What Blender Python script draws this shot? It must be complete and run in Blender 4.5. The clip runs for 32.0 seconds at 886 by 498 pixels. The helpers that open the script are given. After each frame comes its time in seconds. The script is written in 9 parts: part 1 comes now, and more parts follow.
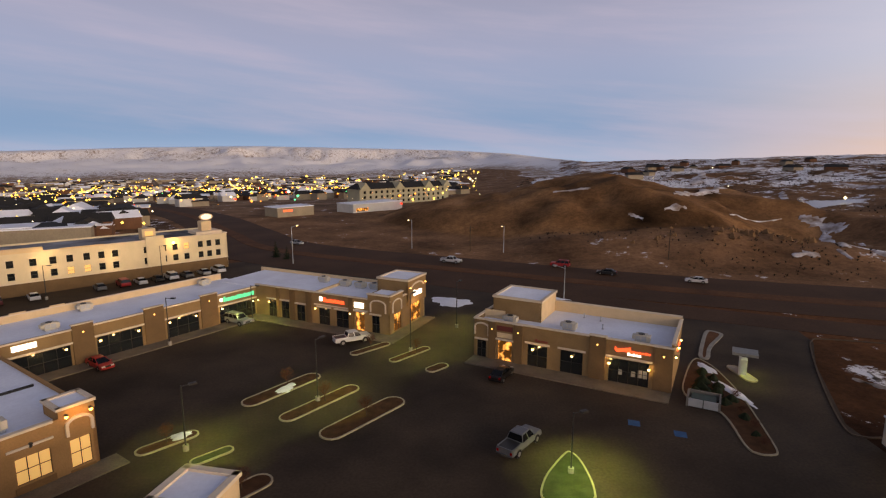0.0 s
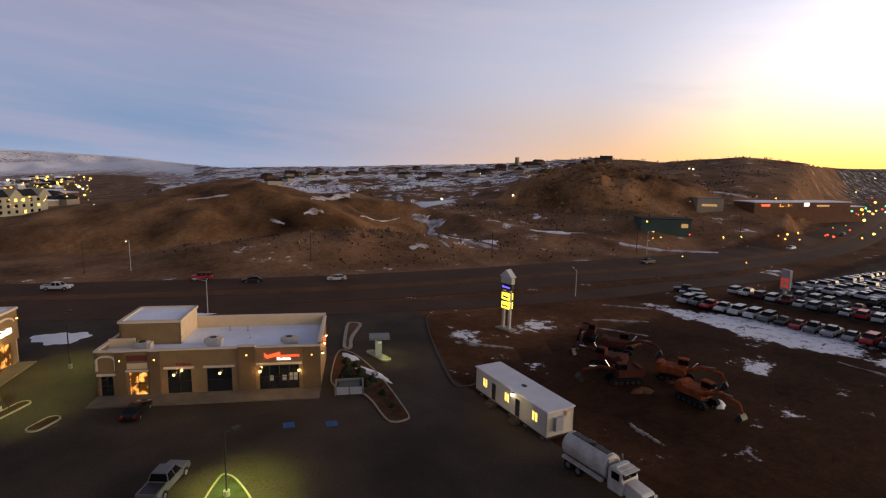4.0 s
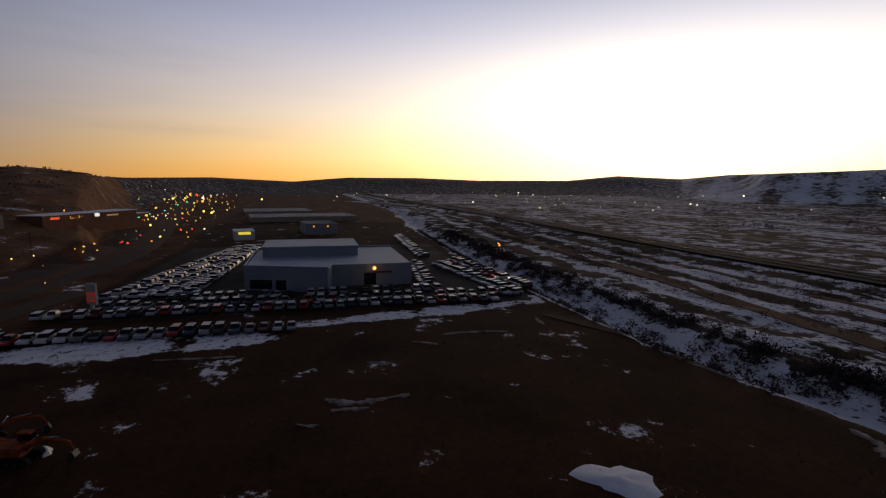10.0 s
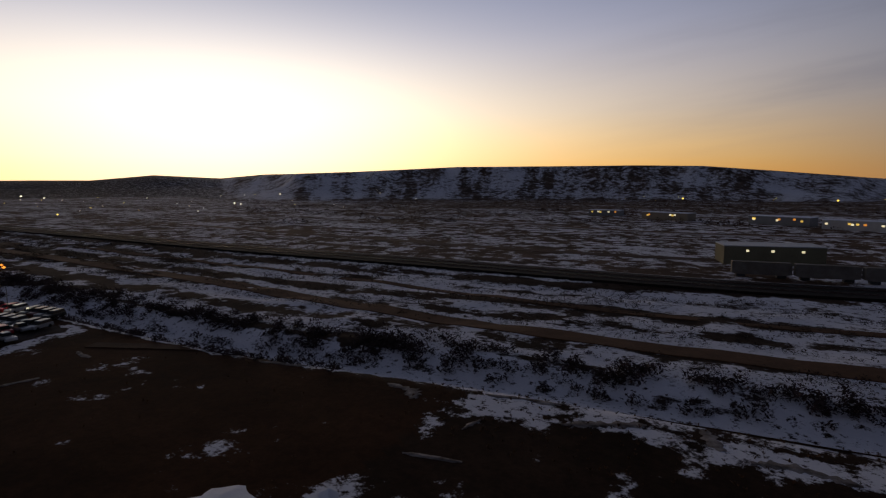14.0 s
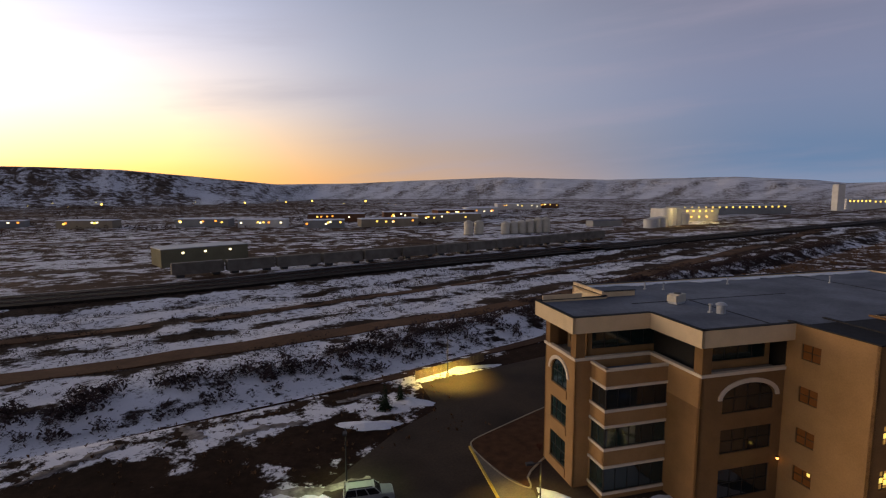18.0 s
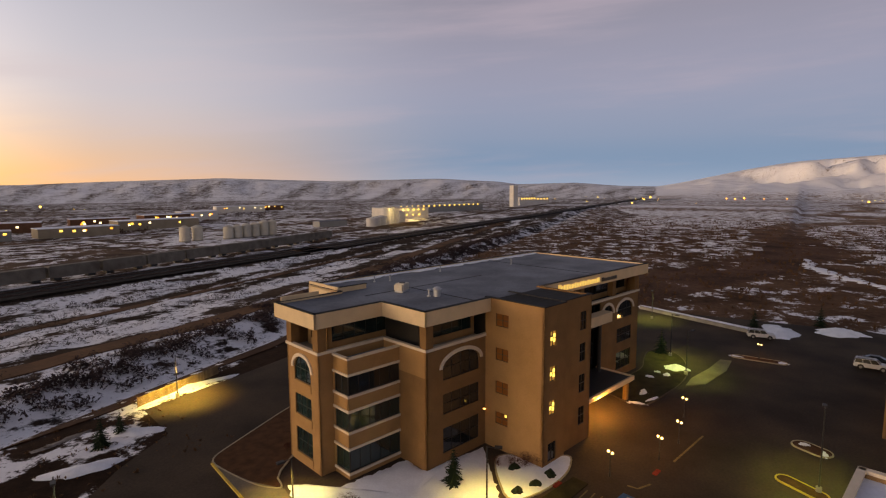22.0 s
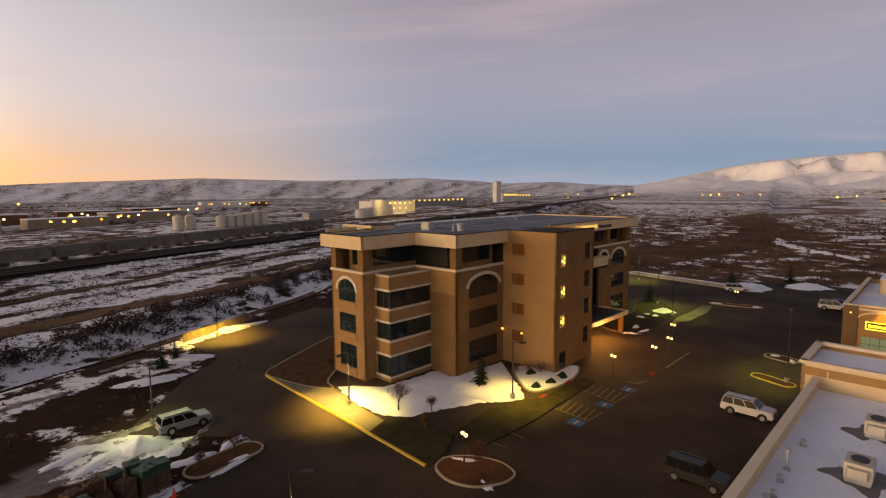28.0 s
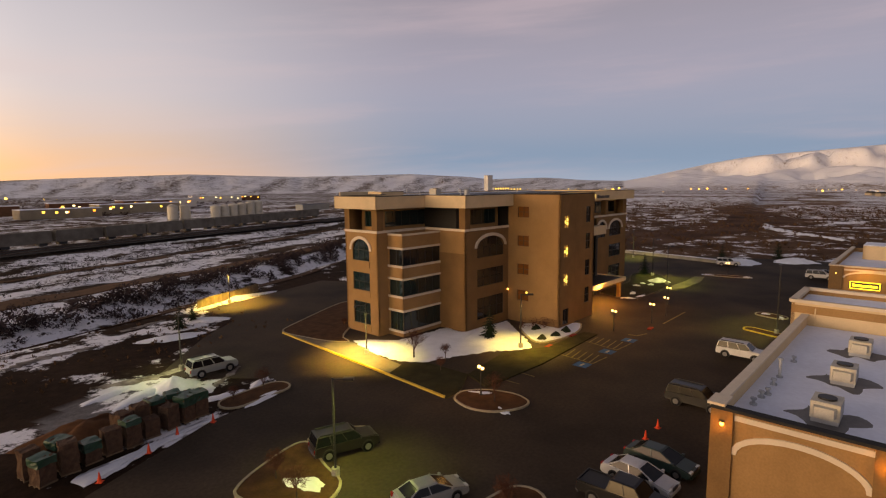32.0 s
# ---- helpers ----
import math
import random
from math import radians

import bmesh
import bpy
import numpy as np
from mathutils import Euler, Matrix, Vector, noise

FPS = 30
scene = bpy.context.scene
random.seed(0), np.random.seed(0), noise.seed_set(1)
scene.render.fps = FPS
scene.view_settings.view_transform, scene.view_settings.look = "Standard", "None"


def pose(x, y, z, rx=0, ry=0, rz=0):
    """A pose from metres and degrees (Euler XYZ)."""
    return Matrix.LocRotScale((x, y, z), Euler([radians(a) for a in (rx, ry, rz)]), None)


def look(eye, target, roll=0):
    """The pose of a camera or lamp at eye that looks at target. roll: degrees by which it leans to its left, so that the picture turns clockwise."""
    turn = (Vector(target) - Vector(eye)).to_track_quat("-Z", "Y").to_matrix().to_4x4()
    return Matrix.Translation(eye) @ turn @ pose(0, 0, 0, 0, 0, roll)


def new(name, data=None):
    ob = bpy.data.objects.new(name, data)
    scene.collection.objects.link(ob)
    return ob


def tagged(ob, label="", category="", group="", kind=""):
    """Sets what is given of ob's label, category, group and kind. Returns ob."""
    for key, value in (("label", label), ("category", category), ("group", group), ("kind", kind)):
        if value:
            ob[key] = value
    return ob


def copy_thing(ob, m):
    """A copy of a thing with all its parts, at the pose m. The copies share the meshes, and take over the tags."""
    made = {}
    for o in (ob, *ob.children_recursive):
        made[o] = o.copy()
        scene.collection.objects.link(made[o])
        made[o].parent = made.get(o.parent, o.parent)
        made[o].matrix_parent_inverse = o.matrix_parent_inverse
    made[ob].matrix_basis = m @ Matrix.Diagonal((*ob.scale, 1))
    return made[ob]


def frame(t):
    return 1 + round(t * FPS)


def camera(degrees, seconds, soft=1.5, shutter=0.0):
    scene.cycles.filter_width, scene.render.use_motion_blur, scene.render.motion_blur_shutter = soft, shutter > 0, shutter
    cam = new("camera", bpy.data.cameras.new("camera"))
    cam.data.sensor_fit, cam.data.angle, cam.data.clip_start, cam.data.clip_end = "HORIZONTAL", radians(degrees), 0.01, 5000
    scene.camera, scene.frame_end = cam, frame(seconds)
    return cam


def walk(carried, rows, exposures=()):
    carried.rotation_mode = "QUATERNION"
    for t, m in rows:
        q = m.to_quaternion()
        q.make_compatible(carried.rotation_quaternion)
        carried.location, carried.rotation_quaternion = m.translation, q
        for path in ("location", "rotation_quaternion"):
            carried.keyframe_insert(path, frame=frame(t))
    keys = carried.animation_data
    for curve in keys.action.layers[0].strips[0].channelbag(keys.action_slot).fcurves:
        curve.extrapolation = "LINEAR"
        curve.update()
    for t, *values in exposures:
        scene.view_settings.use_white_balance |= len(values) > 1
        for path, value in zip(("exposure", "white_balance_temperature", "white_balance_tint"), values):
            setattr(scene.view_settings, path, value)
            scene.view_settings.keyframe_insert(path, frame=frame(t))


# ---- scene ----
cam = camera(79.42, 32.0, 1.2)
PATH = [
    (0.0, pose(0.00, -0.00, 28.73, 80.06, -0.09, 0.10)),
    (0.5, pose(0.06, 0.00, 28.73, 80.12, -0.25, -2.64)),
    (1.0, pose(0.12, -0.05, 28.74, 80.25, -0.35, -5.63)),
    (1.5, pose(0.20, -0.10, 28.75, 80.35, -0.49, -9.32)),
    (2.0, pose(0.26, -0.23, 28.77, 80.54, -0.57, -14.14)),
    (2.5, pose(0.36, -0.25, 28.77, 80.69, -0.72, -19.44)),
    (4.5, pose(1.08, -0.09, 28.69, 81.37, -1.03, -42.92)),
    (5.0, pose(1.28, -0.17, 28.69, 81.65, -0.83, -49.15)),
    (5.5, pose(1.40, -0.12, 28.81, 81.84, -0.78, -55.47)),
    (6.0, pose(1.53, -0.16, 28.95, 81.99, -0.84, -61.54)),
    (6.5, pose(1.60, -0.14, 29.04, 82.17, -0.76, -67.83)),
    (7.0, pose(1.74, -0.11, 29.13, 82.29, -0.76, -73.49)),
    (7.5, pose(1.78, -0.02, 29.32, 82.38, -0.78, -78.68)),
    (8.0, pose(1.77, 0.04, 29.47, 82.45, -0.73, -83.52)),
    (8.5, pose(1.68, 0.09, 29.56, 82.58, -0.61, -88.11)),
    (9.0, pose(1.64, 0.11, 29.63, 82.72, -0.53, -92.82)),
    (9.5, pose(1.68, 0.11, 29.59, 82.88, -0.50, -97.89)),
    (10.0, pose(1.62, 0.15, 29.64, 83.01, -0.35, -104.07)),
    (10.5, pose(1.74, 0.04, 29.63, 83.06, -0.12, -109.86)),
    (11.0, pose(1.90, 0.01, 29.69, 83.06, 0.01, -115.00)),
    (11.5, pose(1.97, 0.03, 29.89, 83.08, 0.05, -120.32)),
    (12.0, pose(2.03, 0.13, 30.17, 83.06, 0.12, -125.87)),
    (12.5, pose(2.11, 0.31, 30.44, 83.02, 0.15, -131.77)),
    (13.0, pose(2.31, 0.58, 30.68, 82.94, 0.17, -137.68)),
    (13.5, pose(2.54, 0.81, 30.79, 82.93, 0.22, -143.84)),
    (15.5, pose(4.69, 3.51, 31.20, 83.07, -0.16, -170.28)),
    (16.0, pose(5.03, 3.76, 31.32, 83.03, -0.24, -176.68)),
    (16.5, pose(5.29, 3.95, 31.51, 83.06, -0.24, -184.42)),
    (17.0, pose(5.59, 4.21, 31.40, 83.13, -0.09, -193.44)),
    (17.5, pose(5.92, 4.39, 31.26, 83.23, -0.01, -202.50)),
    (18.0, pose(6.30, 4.63, 31.20, 83.31, 0.06, -207.26)),
    (18.5, pose(6.61, 4.77, 31.20, 83.27, 0.06, -208.76)),
    (19.0, pose(6.87, 4.79, 31.16, 83.27, 0.01, -209.25)),
    (19.5, pose(7.06, 4.98, 31.18, 83.26, 0.13, -213.43)),
    (20.0, pose(7.21, 5.27, 31.22, 83.35, 0.21, -223.45)),
    (20.5, pose(7.74, 5.55, 31.28, 83.46, 0.27, -230.99)),
    (21.0, pose(8.07, 5.74, 31.29, 83.48, 0.27, -234.38)),
    (21.5, pose(8.34, 5.86, 31.34, 83.40, 0.31, -235.65)),
    (22.0, pose(8.63, 6.00, 31.36, 83.36, 0.26, -236.14)),
    (22.5, pose(9.06, 6.09, 31.34, 83.35, 0.28, -236.44)),
    (23.0, pose(9.81, 6.20, 31.19, 83.41, 0.30, -236.59)),
    (23.5, pose(10.45, 6.12, 31.02, 83.34, 0.34, -236.76)),
    (24.0, pose(11.13, 6.10, 30.65, 83.27, 0.35, -236.87)),
    (24.5, pose(11.76, 6.04, 30.08, 83.28, 0.41, -237.06)),
    (25.0, pose(12.66, 6.08, 29.37, 83.33, 0.37, -237.22)),
    (25.5, pose(13.98, 6.14, 28.68, 83.44, 0.26, -237.37)),
    (27.5, pose(19.23, 6.62, 25.23, 83.43, 0.39, -238.01)),
    (28.0, pose(20.25, 6.76, 24.15, 83.43, 0.44, -238.23)),
    (28.5, pose(21.11, 6.93, 23.05, 83.38, 0.48, -238.36)),
    (29.0, pose(21.77, 6.84, 22.06, 83.34, 0.38, -238.41)),
    (29.5, pose(22.37, 6.89, 21.21, 83.21, 0.41, -238.40)),
    (30.0, pose(22.67, 6.96, 20.60, 83.17, 0.51, -238.40)),
    (30.5, pose(23.28, 7.04, 20.36, 83.23, 0.49, -238.51)),
    (31.0, pose(24.05, 6.88, 20.30, 83.21, 0.47, -238.75)),
    (31.5, pose(24.50, 6.76, 20.16, 83.15, 0.56, -238.99)),
    (32.0, pose(24.84, 6.56, 19.86, 83.06, 0.55, -239.28)),
]
EXPOSURE = [(0.0, 0.45, 8200, 15), (2.5, 0.45, 8000, 15), (4.5, 0.22, 7500, 15), (6.0, -0.05, 7200, 15), (7.5, -0.55, 6950, 15), (9.0, -1.05, 6800, 15), (11.0, -1.6, 6700, 14), (13.5, -1.75, 6700, 14), (15.5, -1.0, 6800, 14), (17.0, -0.45, 7100, 14), (19.0, -0.05, 7600, 15), (21.0, 0.18, 8500, 16), (24.0, 0.3, 9500, 17), (32.0, 0.35, 9900, 18)]
walk(cam, PATH, EXPOSURE)

# ---- world: dusk sky after sunset ----
SUN_AZ = radians(-38)
world = bpy.data.worlds.new("dusk_sky")
scene.world = world
world.use_nodes = True


def build_sky(nt):
    nt.nodes.clear()
    N = nt.nodes.new
    L = nt.links.new

    def mth(op, a, b=None, c=None, clamp=False):
        n = N("ShaderNodeMath")
        n.operation, n.use_clamp = op, clamp
        for i, v in enumerate((a, b, c)):
            if v is None:
                continue
            if isinstance(v, (int, float)):
                n.inputs[i].default_value = v
            else:
                L(v, n.inputs[i])
        return n.outputs[0]

    def ramp(fac, stops):
        n = N("ShaderNodeValToRGB")
        n.color_ramp.interpolation = "B_SPLINE"
        els = n.color_ramp.elements
        while len(els) < len(stops):
            els.new(0.5)
        for e, (p, c) in zip(els, stops):
            e.position, e.color = p, (*c, 1)
        L(fac, n.inputs[0])
        return n.outputs[0]

    def mix(fac, a, b, kind="MIX"):
        n = N("ShaderNodeMix")
        n.data_type, n.blend_type = "RGBA", kind
        for s, v in ((0, fac), (6, a), (7, b)):
            if isinstance(v, (int, float)):
                n.inputs[s].default_value = v
            elif isinstance(v, tuple):
                n.inputs[s].default_value = (*v, 1)
            else:
                L(v, n.inputs[s])
        return n.outputs[2]

    co = N("ShaderNodeTexCoord")
    nrm = N("ShaderNodeVectorMath")
    nrm.operation = "NORMALIZE"
    L(co.outputs["Generated"], nrm.inputs[0])
    sep = N("ShaderNodeSeparateXYZ")
    L(nrm.outputs[0], sep.inputs[0])
    x, y, z = sep.outputs
    flat = mth("SQRT", mth("MAXIMUM", mth("SUBTRACT", 1.0, mth("MULTIPLY", z, z)), 1e-4))
    toward = mth("DIVIDE", mth("ADD", mth("MULTIPLY", x, math.cos(SUN_AZ)), mth("MULTIPLY", y, math.sin(SUN_AZ))), flat)
    up = mth("MULTIPLY", mth("MAXIMUM", z, 0.0), 1.6, clamp=True)
    # away from the sunset: blue earth shadow, lilac belt above, grey blue overhead
    away = ramp(up, [(0.0, (0.24, 0.35, 0.56)), (0.06, (0.125, 0.255, 0.48)), (0.14, (0.18, 0.28, 0.48)),
                     (0.30, (0.25, 0.305, 0.50)), (0.55, (0.20, 0.225, 0.34)), (0.75, (0.10, 0.12, 0.19)), (1.0, (0.045, 0.06, 0.115))])
    # at right angles to it: peach at the horizon, pale lilac above
    side = ramp(up, [(0.0, (0.80, 0.49, 0.26)), (0.10, (0.58, 0.48, 0.43)), (0.24, (0.47, 0.55, 0.74)),
                     (0.55, (0.33, 0.40, 0.58)), (0.75, (0.12, 0.15, 0.23)), (1.0, (0.045, 0.06, 0.115))])
    near = ramp(up, [(0.0, (0.68, 0.27, 0.015)), (0.07, (0.72, 0.43, 0.09)), (0.20, (0.54, 0.47, 0.37)),
                     (0.42, (0.26, 0.30, 0.44)), (0.70, (0.09, 0.12, 0.19)), (1.0, (0.011, 0.015, 0.029))])
    lift = N("ShaderNodeVectorMath")
    lift.operation = "SCALE"
    L(near, lift.inputs[0])
    lift.inputs["Scale"].default_value = 4.0
    near = lift.outputs[0]
    m1 = N("ShaderNodeMapRange")
    m1.interpolation_type = "SMOOTHSTEP"
    L(toward, m1.inputs[0])
    m1.inputs[1].default_value, m1.inputs[2].default_value = -0.40, 0.36
    m2 = N("ShaderNodeMapRange")
    m2.interpolation_type = "SMOOTHSTEP"
    L(toward, m2.inputs[0])
    m2.inputs[1].default_value, m2.inputs[2].default_value = 0.22, 0.95
    col = mix(m2.outputs[0], mix(m1.outputs[0], away, side), near)
    # bright core of the afterglow
    low = mth("SUBTRACT", z, 0.06)
    core = mth("EXPONENT", mth("MULTIPLY", mth("ADD", mth("MULTIPLY", mth("SUBTRACT", 1.0, toward), 10.0), mth("MULTIPLY", mth("MULTIPLY", low, low), 30.0)), -1.0))
    glow = N("ShaderNodeVectorMath")
    glow.operation = "SCALE"
    glow.inputs[0].default_value = (1.0, 0.92, 0.70)
    L(mth("MULTIPLY", core, 3.6), glow.inputs["Scale"])
    col = mix(1.0, col, glow.outputs[0], "ADD")
    # long thin cloud streaks, stretched along the horizon
    proj = N("ShaderNodeCombineXYZ")
    L(x, proj.inputs[0])
    L(y, proj.inputs[1])
    L(mth("ADD", mth("MULTIPLY", z, 9.0), mth("MULTIPLY", x, 0.9)), proj.inputs[2])
    mp = N("ShaderNodeMapping")
    mp.inputs["Scale"].default_value = (0.9, 0.9, 1)
    L(proj.outputs[0], mp.inputs[0])
    ns = N("ShaderNodeTexNoise")
    ns.inputs["Scale"].default_value, ns.inputs["Detail"].default_value, ns.inputs["Roughness"].default_value = 1.6, 7, 0.56
    L(mp.outputs[0], ns.inputs[0])
    cl = N("ShaderNodeMapRange")
    cl.interpolation_type = "SMOOTHSTEP"
    L(ns.outputs[0], cl.inputs[0])
    cl.inputs[1].default_value, cl.inputs[2].default_value, cl.inputs[4].default_value = 0.44, 0.74, 0.55
    shade = mix(m1.outputs[0], (0.36, 0.36, 0.52), (0.48, 0.50, 0.64))
    fade = mth("SUBTRACT", 1.0, m2.outputs[0], clamp=True)
    col = mix(mth("MULTIPLY", cl.outputs[0], fade), col, shade)
    bg = N("ShaderNodeBackground")
    bg.inputs["Strength"].default_value = SKY
    L(col, bg.inputs[0])
    out = N("ShaderNodeOutputWorld")
    L(bg.outputs[0], out.inputs[0])


SKY = 1.0
build_sky(world.node_tree)
# the last warm light from the place where the sun went down
sun_data = bpy.data.lights.new("afterglow", "SUN")
sun_data.energy, sun_data.color, sun_data.angle = 0.55, (1.0, 0.66, 0.42), radians(25)
sun = new("afterglow", sun_data)
sun.matrix_world = look((0, 0, 60), (-math.cos(SUN_AZ) * 50, -math.sin(SUN_AZ) * 50, 60 - 50 * math.tan(radians(7))))

# ---- materials ----
MATS = {}


def mat(name, color, rough=0.8, metal=0.0, vary=0.25, scale=1.5, fine=30.0, bump=0.15, dark=None, emit=None, power=0.0, rand=0.0, obj=False, spec=0.5):
    """A procedural surface: a base colour with coarse stains, fine grain and relief."""
    if name in MATS:
        return MATS[name]
    m = bpy.data.materials.new(name)
    m.use_nodes = True
    nt = m.node_tree
    N, L = nt.nodes.new, nt.links.new
    b = nt.nodes["Principled BSDF"]
    b.inputs["Roughness"].default_value, b.inputs["Metallic"].default_value = rough, metal
    b.inputs["Specular IOR Level"].default_value = spec if rough < 0.8 else min(spec, 0.12)
    if emit:
        b.inputs["Emission Color"].default_value = (*emit, 1)
        b.inputs["Emission Strength"].default_value = power
    g = N("ShaderNodeNewGeometry")
    co = g.outputs["Position"]
    if obj:
        co = N("ShaderNodeTexCoord").outputs["Object"]
    n1, n2 = N("ShaderNodeTexNoise"), N("ShaderNodeTexNoise")
    for n, s in ((n1, scale), (n2, fine)):
        n.inputs["Scale"].default_value, n.inputs["Detail"].default_value = s, 4
        L(co, n.inputs[0])
    r = N("ShaderNodeMapRange")
    L(n1.outputs[0], r.inputs[0])
    r.inputs[1].default_value, r.inputs[2].default_value = 0.3, 0.7
    mx = N("ShaderNodeMix")
    mx.data_type = "RGBA"
    d = dark or tuple(c * (1 - vary) for c in color)
    mx.inputs[6].default_value, mx.inputs[7].default_value = (*d, 1), (*color, 1)
    L(r.outputs[0], mx.inputs[0])
    hs = N("ShaderNodeHueSaturation")
    L(mx.outputs[2], hs.inputs["Color"])
    v = N("ShaderNodeMapRange")
    L(n2.outputs[0], v.inputs[0])
    v.inputs[1].default_value, v.inputs[2].default_value = 0.25, 0.75
    v.inputs[3].default_value, v.inputs[4].default_value = 1 - vary * 0.6, 1 + vary * 0.4
    val = v.outputs[0]
    if rand:
        oi = N("ShaderNodeObjectInfo")
        q = N("ShaderNodeMapRange")
        L(oi.outputs["Random"], q.inputs[0])
        q.inputs[3].default_value, q.inputs[4].default_value = 1 - rand, 1 + rand
        mu = N("ShaderNodeMath")
        mu.operation = "MULTIPLY"
        L(val, mu.inputs[0])
        L(q.outputs[0], mu.inputs[1])
        val = mu.outputs[0]
    L(val, hs.inputs["Value"])
    L(hs.outputs[0], b.inputs["Base Color"])
    if bump:
        bp = N("ShaderNodeBump")
        bp.inputs["Strength"].default_value, bp.inputs["Distance"].default_value = bump, 0.02
        L(n2.outputs[0], bp.inputs["Height"])
        L(bp.outputs[0], b.inputs["Normal"])
    MATS[name] = m
    return m


def glow(name, color, power):
    """A lit lamp or sign face."""
    return mat(name, color, 0.5, vary=0.0, bump=0, emit=color, power=power)


STUCCO = mat("tan_stucco", (0.36, 0.205, 0.088), 0.9, vary=0.18, scale=0.5, fine=8, bump=0.3)
STUCCO_DK = mat("brown_stucco", (0.235, 0.13, 0.055), 0.9, vary=0.2, scale=0.5, fine=8, bump=0.3)
CREAM = mat("cream_stucco", (0.66, 0.50, 0.31), 0.85, vary=0.12, scale=0.7, fine=10, bump=0.2)
TRIM = mat("cream_trim", (0.66, 0.55, 0.42), 0.8, vary=0.1, scale=1, fine=12, bump=0.1)
SHOP_TAN = mat("olive_tan_stucco", (0.27, 0.175, 0.085), 0.9, vary=0.18, scale=0.5, fine=8, bump=0.3)
SHOP_BROWN = mat("olive_brown_stucco", (0.175, 0.11, 0.055), 0.9, vary=0.2, scale=0.5, fine=8, bump=0.3)
ASPHALT = mat("asphalt", (0.077, 0.053, 0.034), 0.85, dark=(0.028, 0.020, 0.014), vary=0.4, scale=0.09, fine=3.5, bump=0.3)
ROADTOP = mat("road_asphalt", (0.080, 0.042, 0.023), 0.85, vary=0.35, scale=0.08, fine=2.0, bump=0.3)
CONCRETE = mat("concrete", (0.34, 0.31, 0.26), 0.85, vary=0.3, scale=0.6, fine=9, bump=0.2)
SNOW = mat("snow", (0.78, 0.80, 0.84), 0.75, vary=0.12, scale=0.6, fine=5, bump=0.4)
ROOF_SNOW = mat("thin_roof_snow", (0.80, 0.83, 0.90), 0.8, dark=(0.68, 0.70, 0.77), vary=0.1, scale=0.22, fine=3, bump=0.2)
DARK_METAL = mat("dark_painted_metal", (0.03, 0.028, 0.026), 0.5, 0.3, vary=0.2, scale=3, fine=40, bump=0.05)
GREY_METAL = mat("grey_sheet_metal", (0.42, 0.44, 0.46), 0.5, 0.3, vary=0.2, scale=1, fine=15, bump=0.05)

# ---- mesh helpers ----
def rotz(deg):
    return Matrix.Rotation(radians(deg), 4, "Z")


def box(bm, x0, y0, z0, x1, y1, z1, m=None):
    """A box between two corners added to bm."""
    vs = [bm.verts.new(Vector(p) if m is None else m @ Vector(p)) for p in
          ((x0, y0, z0), (x1, y0, z0), (x1, y1, z0), (x0, y1, z0), (x0, y0, z1), (x1, y0, z1), (x1, y1, z1), (x0, y1, z1))]
    for f in ((3, 2, 1, 0), (4, 5, 6, 7), (0, 1, 5, 4), (1, 2, 6, 5), (2, 3, 7, 6), (3, 0, 4, 7)):
        bm.faces.new([vs[i] for i in f])
    return vs


def prism(bm, pts, z0, z1, m=None):
    """An upright prism over a counterclockwise outline."""
    lo = [bm.verts.new((m or Matrix()) @ Vector((x, y, z0))) for x, y in pts]
    hi = [bm.verts.new((m or Matrix()) @ Vector((x, y, z1))) for x, y in pts]
    n = len(pts)
    bm.faces.new(hi)
    bm.faces.new(lo[::-1])
    for i in range(n):
        j = (i + 1) % n
        bm.faces.new((lo[i], lo[j], hi[j], hi[i]))


def tube(bm, p, q, r0, r1=None, seg=8, cap=True):
    """A tapered rod from p to q."""
    r1 = r0 if r1 is None else r1
    p, q = Vector(p), Vector(q)
    d = (q - p).normalized()
    a = d.orthogonal().normalized()
    b = d.cross(a)
    rings = []
    for c, r in ((p, r0), (q, r1)):
        rings.append([bm.verts.new(c + (a * math.cos(2 * math.pi * i / seg) + b * math.sin(2 * math.pi * i / seg)) * r) for i in range(seg)])
    for i in range(seg):
        j = (i + 1) % seg
        bm.faces.new((rings[0][i], rings[0][j], rings[1][j], rings[1][i]))
    if cap:
        bm.faces.new(rings[0][::-1])
        bm.faces.new(rings[1])


def mesh_of(name, bm, material, smooth=False):
    me = bpy.data.meshes.new(name)
    bmesh.ops.recalc_face_normals(bm, faces=bm.faces)
    bm.to_mesh(me)
    bm.free()
    if smooth:
        me.shade_smooth()
    for m in material if isinstance(material, (list, tuple)) else (material,):
        me.materials.append(m)
    return me


def part(name, bm, material, parent, label="", smooth=False):
    """One mesh object under a thing or under a part."""
    ob = new(name, mesh_of(name, bm, material, smooth))
    ob.parent = parent
    if label:
        ob["label"] = label
    return ob


def thing(name, m, label, category, group="", kind=""):
    """An empty at a thing's base, which parents its parts."""
    ob = new(name)
    ob.matrix_world = m
    return tagged(ob, label, category, group, kind)


def solid(name, bm, material, label, category, group="", kind="", m=None, smooth=False):
    """A thing that is one mesh."""
    ob = new(name, mesh_of(name, bm, material, smooth))
    if m is not None:
        ob.matrix_world = m
    return tagged(ob, label, category, group, kind)


def boxes(*bs):
    bm = bmesh.new()
    for b in bs:
        box(bm, *b)
    return bm


def rect_part(name, parent, material, *b, label=""):
    return part(name, boxes(b), material, parent, label)

# ---- terrain ----
def smooth(a, b, v):
    t = min(1.0, max(0.0, (v - a) / (b - a)))
    return t * t * (3 - 2 * t)


